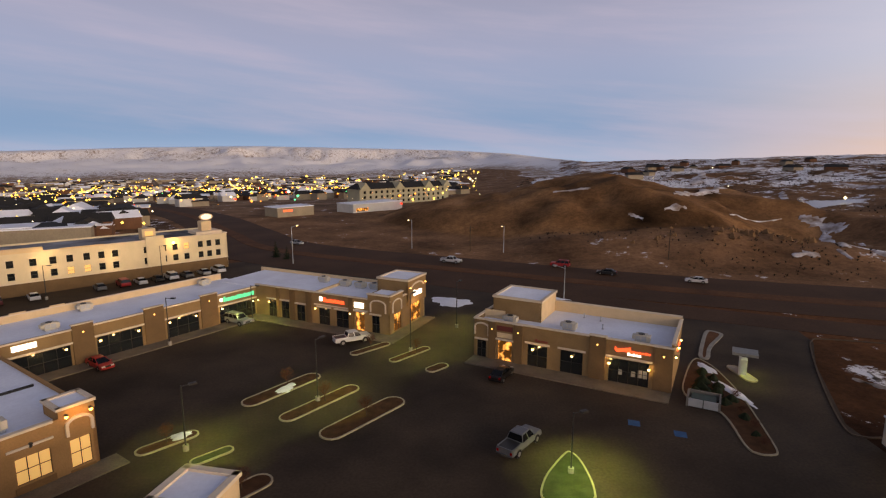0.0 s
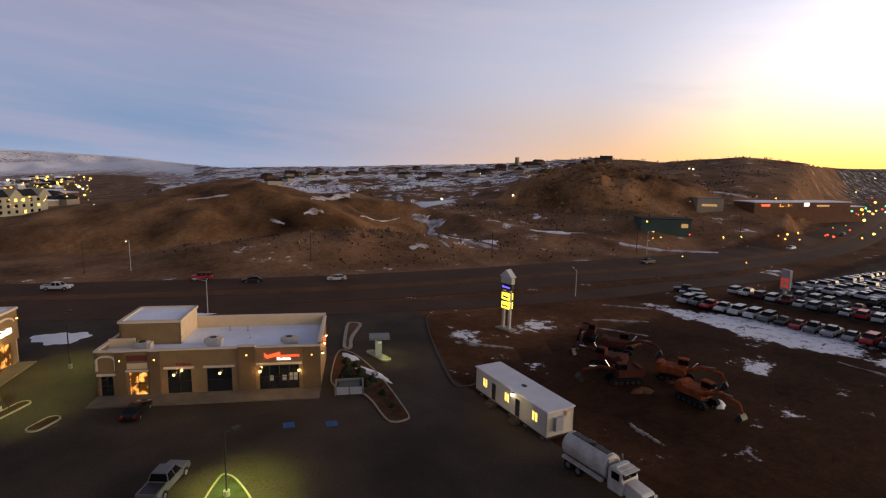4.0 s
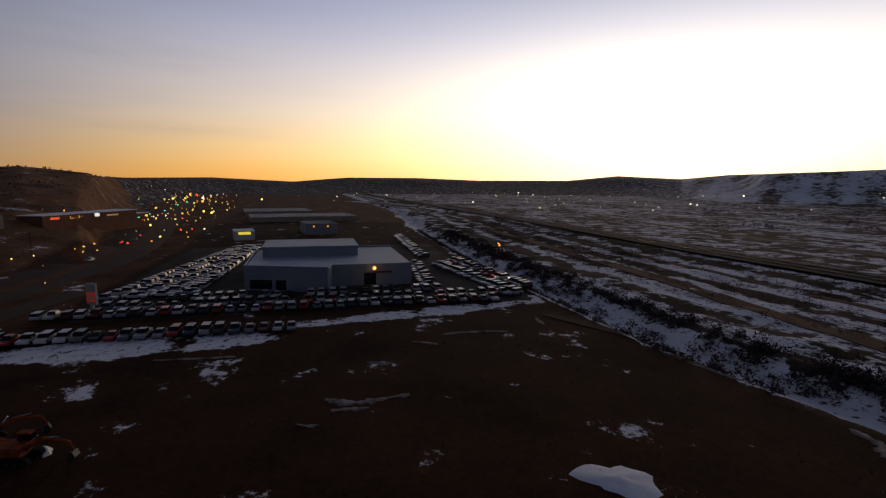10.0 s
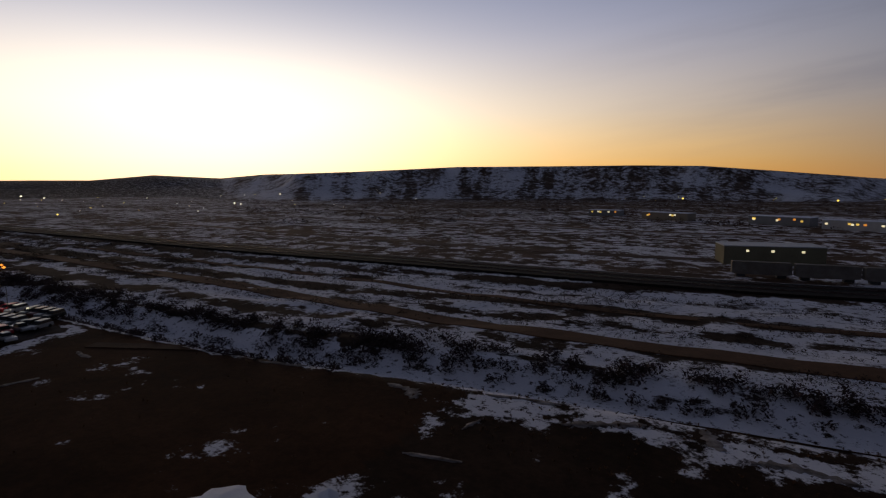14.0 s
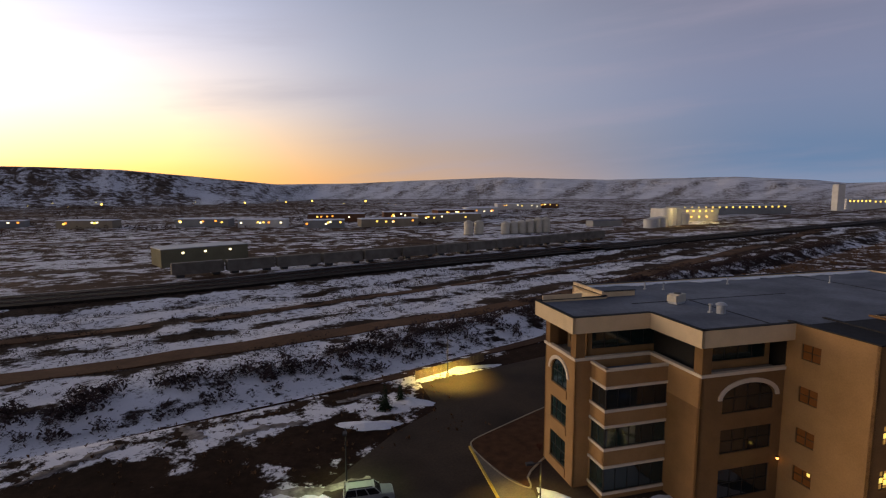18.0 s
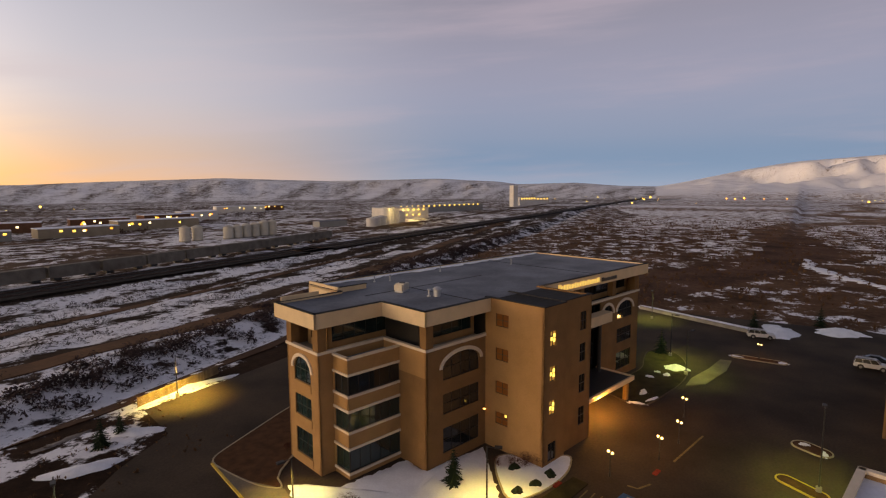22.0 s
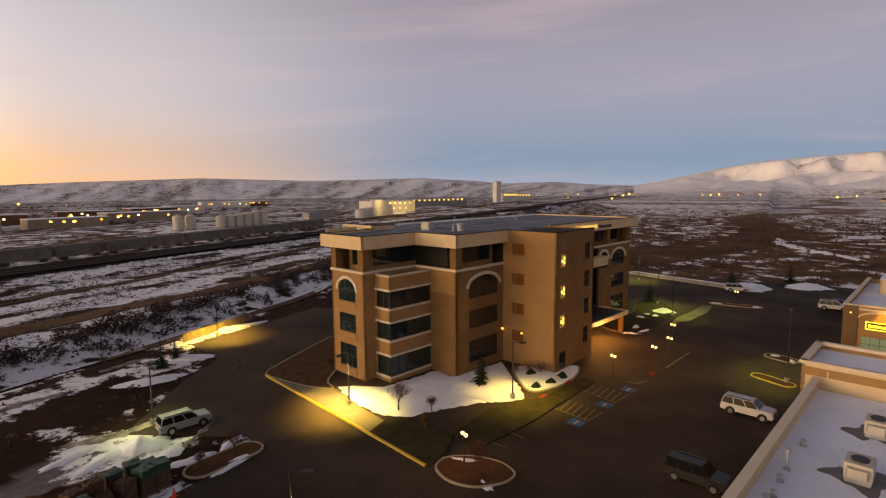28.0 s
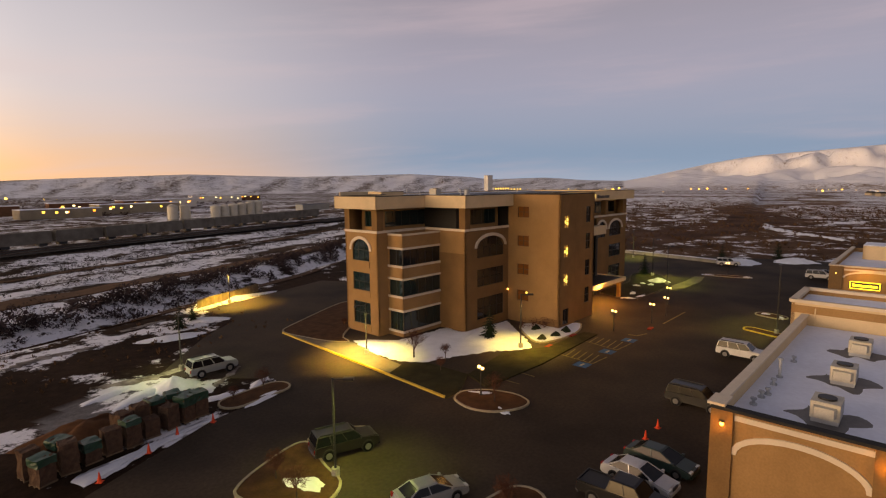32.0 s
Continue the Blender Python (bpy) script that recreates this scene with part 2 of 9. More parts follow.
def lerp_table(tab, v):
    for p, q in zip(tab, tab[1:]):
        if p[0] <= v <= q[0]:
            return p[1] + (q[1] - p[1]) * (v - p[0]) / (q[0] - p[0])
    return tab[0][1] if v < tab[0][0] else tab[-1][1]


CREEK = [(-700, -240), (-330, -150), (-130, -112), (-62, -91), (-8, -80.5), (35, -77), (88, -69), (184, -67), (300, -72), (600, -95)]
RAIL = [(-1400, -330), (-278, -209), (-177, -198), (-56, -186), (9, -176), (126, -174), (215, -171), (389, -172), (600, -165), (1400, -150)]
# skyline of the hills: bearing, angle above the level
ELEV = [(-180, 2.2), (-178, 1.95), (-175.5, 1.5), (-172, 0.75), (-169.8, 0.3), (-168, 0.0), (-164.5, 0.1), (-160, 0.42), (-154.2, 0.3), (-151.8, 0.6), (-145.8, 0.95), (-134, 0.72), (-123.7, 1.0), (-113.5, 0.64),
        (-107.7, 0.36), (-100, 0.3), (-92, 1.1), (-86, 1.65), (-80, 1.8), (-62, 1.8), (-51, 1.3), (-42, 1.0), (-38, 0.6), (-32, 0.9), (-27, 0.4), (-18, 0.35), (-11, 0.6), (-4, 0.6), (1.5, 0.15), (9, 0.5), (17, 0.4), (20, 0.7),
        (24, 1.15), (31, 0.6), (38, 1.0), (46, 0.3), (58, -0.2), (66, -0.4), (75, -0.7), (79, -0.25), (83.2, 0.22), (90, 0.56), (101, 0.78), (109, 0.9), (119, 0.7), (129, 0.3), (150, 1.2), (162, 2.6), (171, 2.75), (175, 2.5), (180, 2.2)]
RIDGE = [(-180, 2900), (-160, 3300), (-104, 3000), (-98, 1500), (-88, 1300), (-60, 1330), (-45, 1450), (-38, 3200), (8, 3400), (19, 640), (60, 800), (76, 1200), (81, 2600), (180, 2900)]
FOOT = [(-180, 1450), (-104, 1350), (-97, 1000), (-40, 1000), (-34, 1500), (8, 1500), (20, 230), (72, 240), (80, 900), (86, 1450), (180, 1450)]
ROAD = [(-260, 420), (-160, 300), (-115, 245), (-80, 195), (-51, 159), (15, 126), (58, 108), (95, 97), (118, 92), (168, 80), (252, 76), (383, 95), (606, 132), (1150, 223)]


def mound(x, y, cx, cy, rx, ry, turn, h, p=1.2):
    a = radians(turn)
    u = ((x - cx) * math.cos(a) + (y - cy) * math.sin(a)) / rx
    v = (-(x - cx) * math.sin(a) + (y - cy) * math.cos(a)) / ry
    return h * max(0.0, 1 - u * u - v * v) ** p


def wobble(x, y, size, seed=0):
    return noise.noise(Vector((x / size, y / size, seed)))


def ridged(x, y, size, seed=0):
    return 1 - 2 * abs(noise.noise(Vector((x / size, y / size, seed))))


def road_y(x):
    return lerp_table(ROAD, x)


def gully(th, seed):
    """Spurs and gullies that run down the far slopes, by bearing."""
    return 0.6 * (1 - 2 * abs(noise.noise(Vector((th / 1.7, seed, 0.3))))) + 0.4 * (1 - 2 * abs(noise.noise(Vector((th / 0.7, seed, 4.3)))))


def cliff_step(x, y, th, t):
    return t + 0.04 * gully(th, 1.5) + 0.12 * wobble(x, y, 280, 27) + 0.06 * wobble(x, y, 110, 28) + 0.03 * wobble(x, y, 45, 38)


def height(x, y):
    r = math.hypot(x, y)
    th = math.degrees(math.atan2(y, x))
    z = 0.0
    if y < -20 and r < 900:
        cy = lerp_table(CREEK, x)
        d = y - cy
        if -14 < d < 12:
            z -= 3.4 * (1 - smooth(2.0, 10, abs(d + 1)))
        if d < 0:
            ry = lerp_table(RAIL, x)
            z += (-1.3 + 0.5 * wobble(x, y, 11, 3) + 0.5 * ridged(x * 0.4, y, 16, 4)) * smooth(3, 14, -d) * smooth(10, 26, y - ry)
    if 76 < th < 180 and r > 220:
        z -= 30 * smooth(220, 1000, r) * smooth(80, 100, th) * (1 - 0.8 * smooth(140, 175, th))
    if 8 < th < 112 and r > 120:
        off = y - road_y(x)
        if off > 22:
            k = smooth(22, 60, off) * smooth(5, 14, th) * (1 - smooth(78, 84, th)) * (1 - smooth(500, 900, r))
            z += k * (3 + 3.5 * ridged(x, y, 70, 5) + 1.6 * ridged(x, y, 24, 6) + 0.6 * wobble(x, y, 8, 7))
            k = smooth(22, 45, off)
            z += k * mound(x, y, 58, 236, 92, 58, -22, 11.5, 0.8) * (1 + 0.20 * ridged(x, y, 30, 8) + 0.10 * ridged(x, y, 11, 18))
            z += k * mound(x, y, 240, 176, 56, 36, -50, 17, 0.85) * (1 + 0.30 * ridged(x, y, 15, 9) + 0.12 * ridged(x, y, 6, 19))
            z += mound(x, y, 340, 236, 90, 60, -30, 8) * (1 + 0.3 * ridged(x, y, 20, 10))
            z -= mound(x, y, 128, 168, 22, 60, 20, 5.0)
    rd, ft = lerp_table(RIDGE, th), lerp_table(FOOT, th)
    if r > ft:
        top = 29 + rd * math.tan(radians(lerp_table(ELEV, th)))
        base = z
        t = min(1.0, (r - ft) / (rd - ft))
        near = smooth(14, 20, th) * (1 - smooth(74, 82, th))
        mesa = smooth(80, 88, th) if th > 0 else 1 - smooth(-180, -168, th)
        p = t * t * (3 - 2 * t)
        p += (t ** 0.85 - p) * near
        t2 = cliff_step(x, y, th, t)
        p += ((0.5 * t ** 2.0 + 0.5 * smooth(0.64, 0.80, t2)) - p) * mesa
        fade = t * (1 - smooth(0.92 - 0.2 * mesa, 1.0, t)) * (1 - 0.6 * near) * (1 + 0.5 * mesa)
        rough = (0.20 * ridged(x, y, 300, 1) + 0.14 * ridged(x, y, 120, 2) + 0.07 * ridged(x, y, 45, 3) + 0.16 * gully(th + 3 * t * wobble(x, y, 400, 29), 2.5) * (1 - mesa) * (1 - near)) * fade
        z = base + (top - base) * (p + rough)
        z = min(z, 29 + r * math.tan(radians(lerp_table(ELEV, th))) - 0.012 * (rd - r) * (1 - near))
        z += near * 2.0 * ridged(x, y, 45, 12) * (1 - smooth(0.9, 1.0, t)) * smooth(0, 0.2, t)
        if r > rd:
            z -= (r - rd) * 0.06
    return z


def blob(x, y, cx, cy, rx, ry, turn=0.0):
    return 1 - smooth(0.55, 1.0, math.sqrt(max(0.0, 1 - mound(x, y, cx, cy, rx, ry, turn, 1.0) ** (1 / 1.2))))


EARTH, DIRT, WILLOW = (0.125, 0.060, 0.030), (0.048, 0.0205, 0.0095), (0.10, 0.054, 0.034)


def cover(x, y):
    """Earth colour and share of snow at a place, with uneven borders between kinds of ground."""
    r = math.hypot(x, y)
    if r > 900:
        return cover_at(x, y)
    k = min(1.0, max(0.0, (r - 150) / 400))
    dx = k * (0.05 * r * wobble(x, y, 60 + 0.12 * r, 31) + 0.03 * r * wobble(x, y, 20 + 0.04 * r, 33))
    dy = k * (0.05 * r * wobble(x, y, 60 + 0.12 * r, 32) + 0.03 * r * wobble(x, y, 20 + 0.04 * r, 34))
    return cover_at(x + dx, y + dy)


def cover_at(x, y):
    r = math.hypot(x, y)
    th = math.degrees(math.atan2(y, x))
    c, s = (EARTH, 0.2) if x > -100 else ((0.115, 0.066, 0.040), 0.40)
    if y < lerp_table(CREEK, x) + 9 and r < 1500 and not 17 < th < 176:
        d = lerp_table(CREEK, x) - y
        ry = lerp_table(RAIL, x)
        c = (0.050, 0.033, 0.025)
        s = 0.46
        if abs(d) < 9:
            s = 0.60
        elif y > ry + 10:
            w = d + 4 * wobble(x, y, 45, 2)
            s = 0.54 + 0.12 * math.sin(w * 0.42) + 0.07 * math.sin(w * 0.19 + 1.0) + 0.12 * wobble(x, y * 2.0, 22, 12) - 0.14 * smooth(120, 260, x)
            if 9 <= d < 17:
                s += 0.08
            c = (0.066, 0.043, 0.028)
        elif y > ry - 9:
            c, s = (0.045, 0.035, 0.03), 0.12
        else:
            c, s = (0.115, 0.072, 0.046), 0.455 + 0.20 * wobble(x, y * 1.8, 75, 3) + 0.10 * wobble(x, y, 25, 13) - 0.12 * smooth(520, 700, r) * smooth(-112, -100, th) * (1 - smooth(-60, -45, th))
        if x < -120:
            s -= 0.12 * smooth(-120, -220, x) * (y > ry + 15)
    elif x < -128 and abs(th) > 165 or (th > 135 and x < -140):
        c, s = (0.125, 0.068, 0.038), 0.375 + 0.05 * smooth(-190, -300, x)
        k = abs(y + 30 + (x + 140) * 0.12 - 18 * math.sin(x / 60))
        if k < 16:
            c, s = WILLOW, 0.20
        s += 0.12 * wobble(x, y * 0.4, 22, 35) + 0.3 * blob(x, y, -282, 40, 30, 6, -30)
        far = smooth(330, 520, r)
        c = tuple(a + (b - a) * far for a, b in zip(c, (0.22, 0.135, 0.088)))
        s += far * (0.09 + 0.2 * wobble(x, y * 0.2, 90, 36))
    elif 17 < th < 82 and y > road_y(x) + 17:
        c, s = (0.21, 0.112, 0.058), 0.20
        s += 0.40 * smooth(180, 420, r) * (0.7 + wobble(x, y, 60, 4)) * smooth(30, 46, th)
        s += 0.55 * blob(x, y, 118, 158, 12, 30, 30) + 0.6 * blob(x, y, 150, 240, 46, 9, -10) + 0.6 * blob(x, y, 128, 205, 7, 20, 35) + 0.5 * blob(x, y, 165, 140, 16, 6, -25)
    elif th >= 82 and y > road_y(x) - 20 or 120 < th < 150:
        # towards the town, the warm glow of its lamps is put into the earth colour
        k = smooth(84, 100, th) * smooth(200, 420, r)
        c, s = tuple(a + (b - a) * k for a, b in zip((0.21, 0.112, 0.058), (0.24, 0.15, 0.095))), 0.20 + 0.06 * k
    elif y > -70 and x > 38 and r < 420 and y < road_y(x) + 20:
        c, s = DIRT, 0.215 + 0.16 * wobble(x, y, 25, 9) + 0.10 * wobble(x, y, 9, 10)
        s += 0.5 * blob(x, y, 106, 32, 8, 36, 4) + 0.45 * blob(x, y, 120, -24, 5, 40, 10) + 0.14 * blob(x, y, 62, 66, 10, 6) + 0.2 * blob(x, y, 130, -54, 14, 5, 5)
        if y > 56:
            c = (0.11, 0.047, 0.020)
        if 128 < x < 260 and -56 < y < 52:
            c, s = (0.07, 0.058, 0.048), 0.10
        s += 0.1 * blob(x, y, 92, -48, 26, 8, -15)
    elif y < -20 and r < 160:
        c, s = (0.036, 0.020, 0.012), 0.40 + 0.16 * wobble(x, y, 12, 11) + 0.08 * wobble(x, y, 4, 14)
        s += 0.30 * blob(x, y, -3, -44, 6, 7) + 0.16 * blob(x, y, 0, -65, 22, 4) + 0.12 * blob(x, y, 22, -66, 20, 6) + 0.14 * blob(x, y, -34, -73, 14, 4, -10)
        s -= 0.40 * blob(x, y, -8, -58, 9, 5) + 0.35 * blob(x, y, 5, -52, 7, 7) + 0.3 * blob(x, y, 14, -60, 9, 4) + 0.25 * blob(x, y, 24, -52, 14, 8)
        if blob(x, y, 1, -43, 6, 5) > 0.3:
            c, s = (0.16, 0.15, 0.145), s - 0.15
    if y > road_y(x) + 17 and r < 420:
        m = smooth(0.0, 0.3, mound(x, y, 55, 234, 110, 68, -22, 1) + mound(x, y, 236, 178, 62, 42, -48, 1))
        c = tuple(a + (b - a) * m for a, b in zip(c, [v * (0.8 + 0.5 * wobble(x, y, 60, 43) + 0.6 * wobble(x, y, 24, 41) + 0.4 * wobble(x, y, 9, 42)) for v in (0.27, 0.138, 0.062)]))
        s *= 1 - 0.9 * m
    rd, ft = lerp_table(RIDGE, th), lerp_table(FOOT, th)
    if r > ft and not 17 < th < 78:
        t = (r - ft) / (rd - ft)
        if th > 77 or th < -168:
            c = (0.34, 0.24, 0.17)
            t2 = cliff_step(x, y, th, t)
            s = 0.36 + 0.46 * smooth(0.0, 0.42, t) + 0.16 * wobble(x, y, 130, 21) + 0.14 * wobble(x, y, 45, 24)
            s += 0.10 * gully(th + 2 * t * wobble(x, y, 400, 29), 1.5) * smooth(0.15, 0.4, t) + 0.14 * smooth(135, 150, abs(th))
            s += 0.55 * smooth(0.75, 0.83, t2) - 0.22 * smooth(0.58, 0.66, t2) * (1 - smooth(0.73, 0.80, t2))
        elif th < -38:
            n1 = noise.noise(Vector((th / 2.4 + 0.9 * t, 1.1 * t, 7.7)))
            n2 = noise.noise(Vector((th / 0.8 + 1.5 * t, 2.6 * t, 8.8)))
            d1 = noise.noise(Vector(((th + 9 * t) / 1.5, (th - 4 * t) / 9.0, 9.9)))
            far = 0.62 + 0.30 * d1 + 0.20 * n2 + 0.12 * wobble(x, y, 60, 25)
            close = 0.53 + 0.30 * n1 + 0.26 * n2 + 0.26 * wobble(x, y, 55, 26) + 0.14 * wobble(x, y, 20, 36) - 0.45 * smooth(0.80, 0.96, t) - 0.20 * (1 - smooth(0.0, 0.12, t))
            k = smooth(-106, -92, th)
            c, s = (0.13, 0.092, 0.068), far + (close - far) * k
        else:
            c, s = (0.06, 0.05, 0.045), 0.30 + 0.14 * (1 - smooth(-42, -26, th))
    return (*c, min(1.0, max(0.0, s)))


def streaks(x, y):
    """How far snow and brush lie in bands along the railway here."""
    d = lerp_table(CREEK, x) - y
    return 0.5 * smooth(-6, 6, d) * (1 - smooth(90, 200, d)) * (1 - smooth(110, 230, x))


def ground_material():
    m = bpy.data.materials.new("earth_and_snow")
    m.use_nodes = True
    nt = m.node_tree
    N, L = nt.nodes.new, nt.links.new
    b = nt.nodes["Principled BSDF"]
    b.inputs["Roughness"].default_value = 0.95
    b.inputs["Specular IOR Level"].default_value = 0.04
    at = N("ShaderNodeAttribute")
    at.attribute_name = "cover"
    geo = N("ShaderNodeNewGeometry")

    def nz(scale, detail, rough, stretch):
        mp = N("ShaderNodeMapping")
        mp.inputs["Scale"].default_value = stretch
        L(geo.outputs["Position"], mp.inputs[0])
        n = N("ShaderNodeTexNoise")
        n.inputs["Scale"].default_value, n.inputs["Detail"].default_value, n.inputs["Roughness"].default_value = scale, detail, rough
        L(mp.outputs[0], n.inputs[0])
        return n.outputs[0]

    def mr(v, a, b_, c, d, kind="LINEAR"):
        n = N("ShaderNodeMapRange")
        n.interpolation_type = kind
        for i, q in enumerate((v, a, b_, c, d)):
            if isinstance(q, (int, float)):
                n.inputs[i].default_value = q
            else:
                L(q, n.inputs[i])
        return n.outputs[0]

    def mm(op, a, c):
        n = N("ShaderNodeMath")
        n.operation = op
        for i, q in enumerate((a, c)):
            if isinstance(q, (int, float)):
                n.inputs[i].default_value = q
            else:
                L(q, n.inputs[i])
        return n.outputs[0]

    streaky = nz(0.12, 11, 0.72, (0.40, 1.0, 2.0))
    even = nz(0.10, 11, 0.72, (1, 1, 1))
    kind = N("ShaderNodeAttribute")
    kind.attribute_name = "streaks"
    fb = mm("ADD", even, mm("MULTIPLY", mm("SUBTRACT", streaky, even), kind.outputs["Fac"]))
    thr = mr(at.outputs["Alpha"], 0, 1, 0.74, 0.26)
    ln = N("ShaderNodeVectorMath")
    ln.operation = "LENGTH"
    L(geo.outputs["Position"], ln.inputs[0])
    soft = mr(ln.outputs["Value"], 350, 1200, 0.024, 0.085)
    mask = mr(fb, mm("SUBTRACT", thr, soft), mm("ADD", thr, soft), 0, 1, "SMOOTHSTEP")
    grain = nz(1.4, 6, 0.7, (1, 1, 1))
    coarse = nz(0.05, 5, 0.6, (1, 1, 1))
    shrub = nz(0.55, 4, 0.75, (1, 1, 1))
    hs = N("ShaderNodeHueSaturation")
    L(at.outputs["Color"], hs.inputs["Color"])
    L(mm("MULTIPLY", mr(grain, 0.25, 0.75, 0.75, 1.2), mm("MULTIPLY", mr(coarse, 0.3, 0.7, 0.45, 1.5), mr(shrub, 0.42, 0.56, 0.8, 1.06))), hs.inputs["Value"])
    # brush pokes through the snow
    poke = mr(shrub, 0.36, 0.46, 0.0, 1.0, "SMOOTHSTEP")
    sm = mm("MULTIPLY", mask, mm("MAXIMUM", poke, mr(at.outputs["Alpha"], 0.6, 0.85, 0, 1)))
    mx = N("ShaderNodeMix")
    mx.data_type = "RGBA"
    L(sm, mx.inputs[0])
    L(hs.outputs[0], mx.inputs[6])
    sc = N("ShaderNodeMix")
    sc.data_type = "RGBA"
    sc.inputs[6].default_value, sc.inputs[7].default_value = (0.68, 0.68, 0.71, 1), (0.91, 0.89, 0.89, 1)
    L(grain, sc.inputs[0])
    L(sc.outputs[2], mx.inputs[7])
    L(mx.outputs[2], b.inputs["Base Color"])
    bp = N("ShaderNodeBump")
    bp.inputs["Strength"].default_value, bp.inputs["Distance"].default_value = 0.35, 0.25
    L(mm("ADD", grain, mm("MULTIPLY", sm, 0.4)), bp.inputs["Height"])
    L(bp.outputs[0], b.inputs["Normal"])
    return m


GROUND = ground_material()


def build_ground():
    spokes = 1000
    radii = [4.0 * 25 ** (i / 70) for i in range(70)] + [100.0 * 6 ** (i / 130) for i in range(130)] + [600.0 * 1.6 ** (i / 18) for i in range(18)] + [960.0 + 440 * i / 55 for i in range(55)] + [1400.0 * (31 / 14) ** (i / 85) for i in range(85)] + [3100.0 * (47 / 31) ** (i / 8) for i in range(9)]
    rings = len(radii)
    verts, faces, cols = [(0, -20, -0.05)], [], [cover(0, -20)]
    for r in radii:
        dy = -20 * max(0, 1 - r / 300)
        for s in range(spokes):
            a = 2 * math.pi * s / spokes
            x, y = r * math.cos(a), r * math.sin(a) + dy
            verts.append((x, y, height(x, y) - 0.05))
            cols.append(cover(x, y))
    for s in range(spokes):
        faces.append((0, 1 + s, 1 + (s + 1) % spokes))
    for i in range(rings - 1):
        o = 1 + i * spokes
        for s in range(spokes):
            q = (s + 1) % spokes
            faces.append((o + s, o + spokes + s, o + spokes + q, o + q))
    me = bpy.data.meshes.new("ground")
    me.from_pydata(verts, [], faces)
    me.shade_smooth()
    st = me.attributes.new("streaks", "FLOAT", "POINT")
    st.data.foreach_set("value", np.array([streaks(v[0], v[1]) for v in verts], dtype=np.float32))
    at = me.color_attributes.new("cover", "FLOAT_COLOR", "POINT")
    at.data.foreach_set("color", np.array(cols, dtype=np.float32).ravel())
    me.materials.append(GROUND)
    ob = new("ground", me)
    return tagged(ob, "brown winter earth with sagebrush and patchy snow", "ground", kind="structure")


build_ground()


def slab(name, pts, z, material, label, category="pavement", depth=0.3):
    bm = bmesh.new()
    prism(bm, pts, z - depth, z)
    return solid(name, bm, material, label, category, kind="structure")


def curve_points(pts, n=8):
    """A smooth line through the points."""
    out = []
    for i in range(len(pts) - 1):
        p0, p1, p2, p3 = (Vector(pts[max(0, min(len(pts) - 1, k))]) for k in (i - 1, i, i + 1, i + 2))
        for k in range(n):
            t = k / n
            out.append(0.5 * (2 * p1 + (p2 - p0) * t + (2 * p0 - 5 * p1 + 4 * p2 - p3) * t * t + (3 * p1 - p0 - 3 * p2 + p3) * t ** 3))
    return out + [Vector(pts[-1])]


def ribbon(name, pts, a, b, lift, material, label, category, depth=0.25, n=8):
    """A strip of road between two offsets from a line, lying on the terrain."""
    line = curve_points(pts, n)
    bm = bmesh.new()
    prev = None
    for i, p in enumerate(line):
        d = (line[min(i + 1, len(line) - 1)] - line[max(i - 1, 0)]).normalized()
        q = Vector((-d.y, d.x))
        row = []
        for off in (a, b):
            c = p + q * off
            z = height(c.x, c.y)
            row += [bm.verts.new((c.x, c.y, z + lift)), bm.verts.new((c.x, c.y, z + lift - depth))]
        if prev:
            for k, l in ((0, 2), (2, 3), (3, 1), (1, 0)):
                bm.faces.new((prev[k], prev[l], row[l], row[k]))
        prev = row
    return solid(name, bm, material, label, category, kind="structure")


LOT = [(40.5, 18), (43.5, 48), (43.8, 54), (52.1, 70.8), (58, 80), (60, 90), (42, 98), (3, 118), (-50, 146), (-110, 110), (-135, 20), (-131, -26), (-90, -40), (-60, -60),
       (-57, -72), (-44, -71), (-28, -70), (-26, -60), (-18, -56), (-6, -47), (-12, -36), (-10.4, -32.5), (-2.6, -32.8), (9, -30)]
slab("parking_lot", LOT, 0.0, ASPHALT, "dark patched asphalt of the shopping plaza", "parking lot")
DIRT_MAT = mat("orange_dirt", (0.14, 0.062, 0.028), 0.95, vary=0.4, scale=0.15, fine=1.5, bump=0.4)
ribbon("road", ROAD, 4.0, 17.0, 0.05, ROADTOP, "dark far carriageway of the divided highway", "road")
ribbon("road_1", ROAD, -10.0, -0.5, 0.05, ROADTOP, "dark near carriageway of the divided highway", "road")
ribbon("median", ROAD, -0.5, 4.0, 0.12, DIRT_MAT, "reddish bare earth strip between the carriageways", "median")
ribbon("road_2", [(-80, 172), (-45, 147), (2, 124), (48, 99.5), (92, 82), (125, 74), (165, 65)], -8.5, 0, 0.045, ROADTOP, "asphalt slip road beside the highway", "road")
TRACK = mat("dirt_track", (0.150, 0.080, 0.042), 0.95, vary=0.35, scale=0.2, fine=1.2, bump=0.4)
PATH_DIRT = mat("dark_path_dirt", (0.070, 0.036, 0.020), 0.95, vary=0.4, scale=0.3, fine=1.2, bump=0.4)
ribbon("dirt_road", [(360, -118), (184, -112.6), (139, -110), (77, -106), (26, -106), (-24, -108.5), (-52, -111), (-101, -119.5), (-200, -150), (-420, -215)], -3.3, 3.3, 0.16, TRACK, "pale dirt track across snowy brush", "dirt road")
ribbon("dirt_road_1", [(300, -142), (120, -138), (34, -133), (-60, -144), (-200, -172)], -1.6, 1.6, 0.1, TRACK, "narrow dirt track across snowy brush", "dirt road")
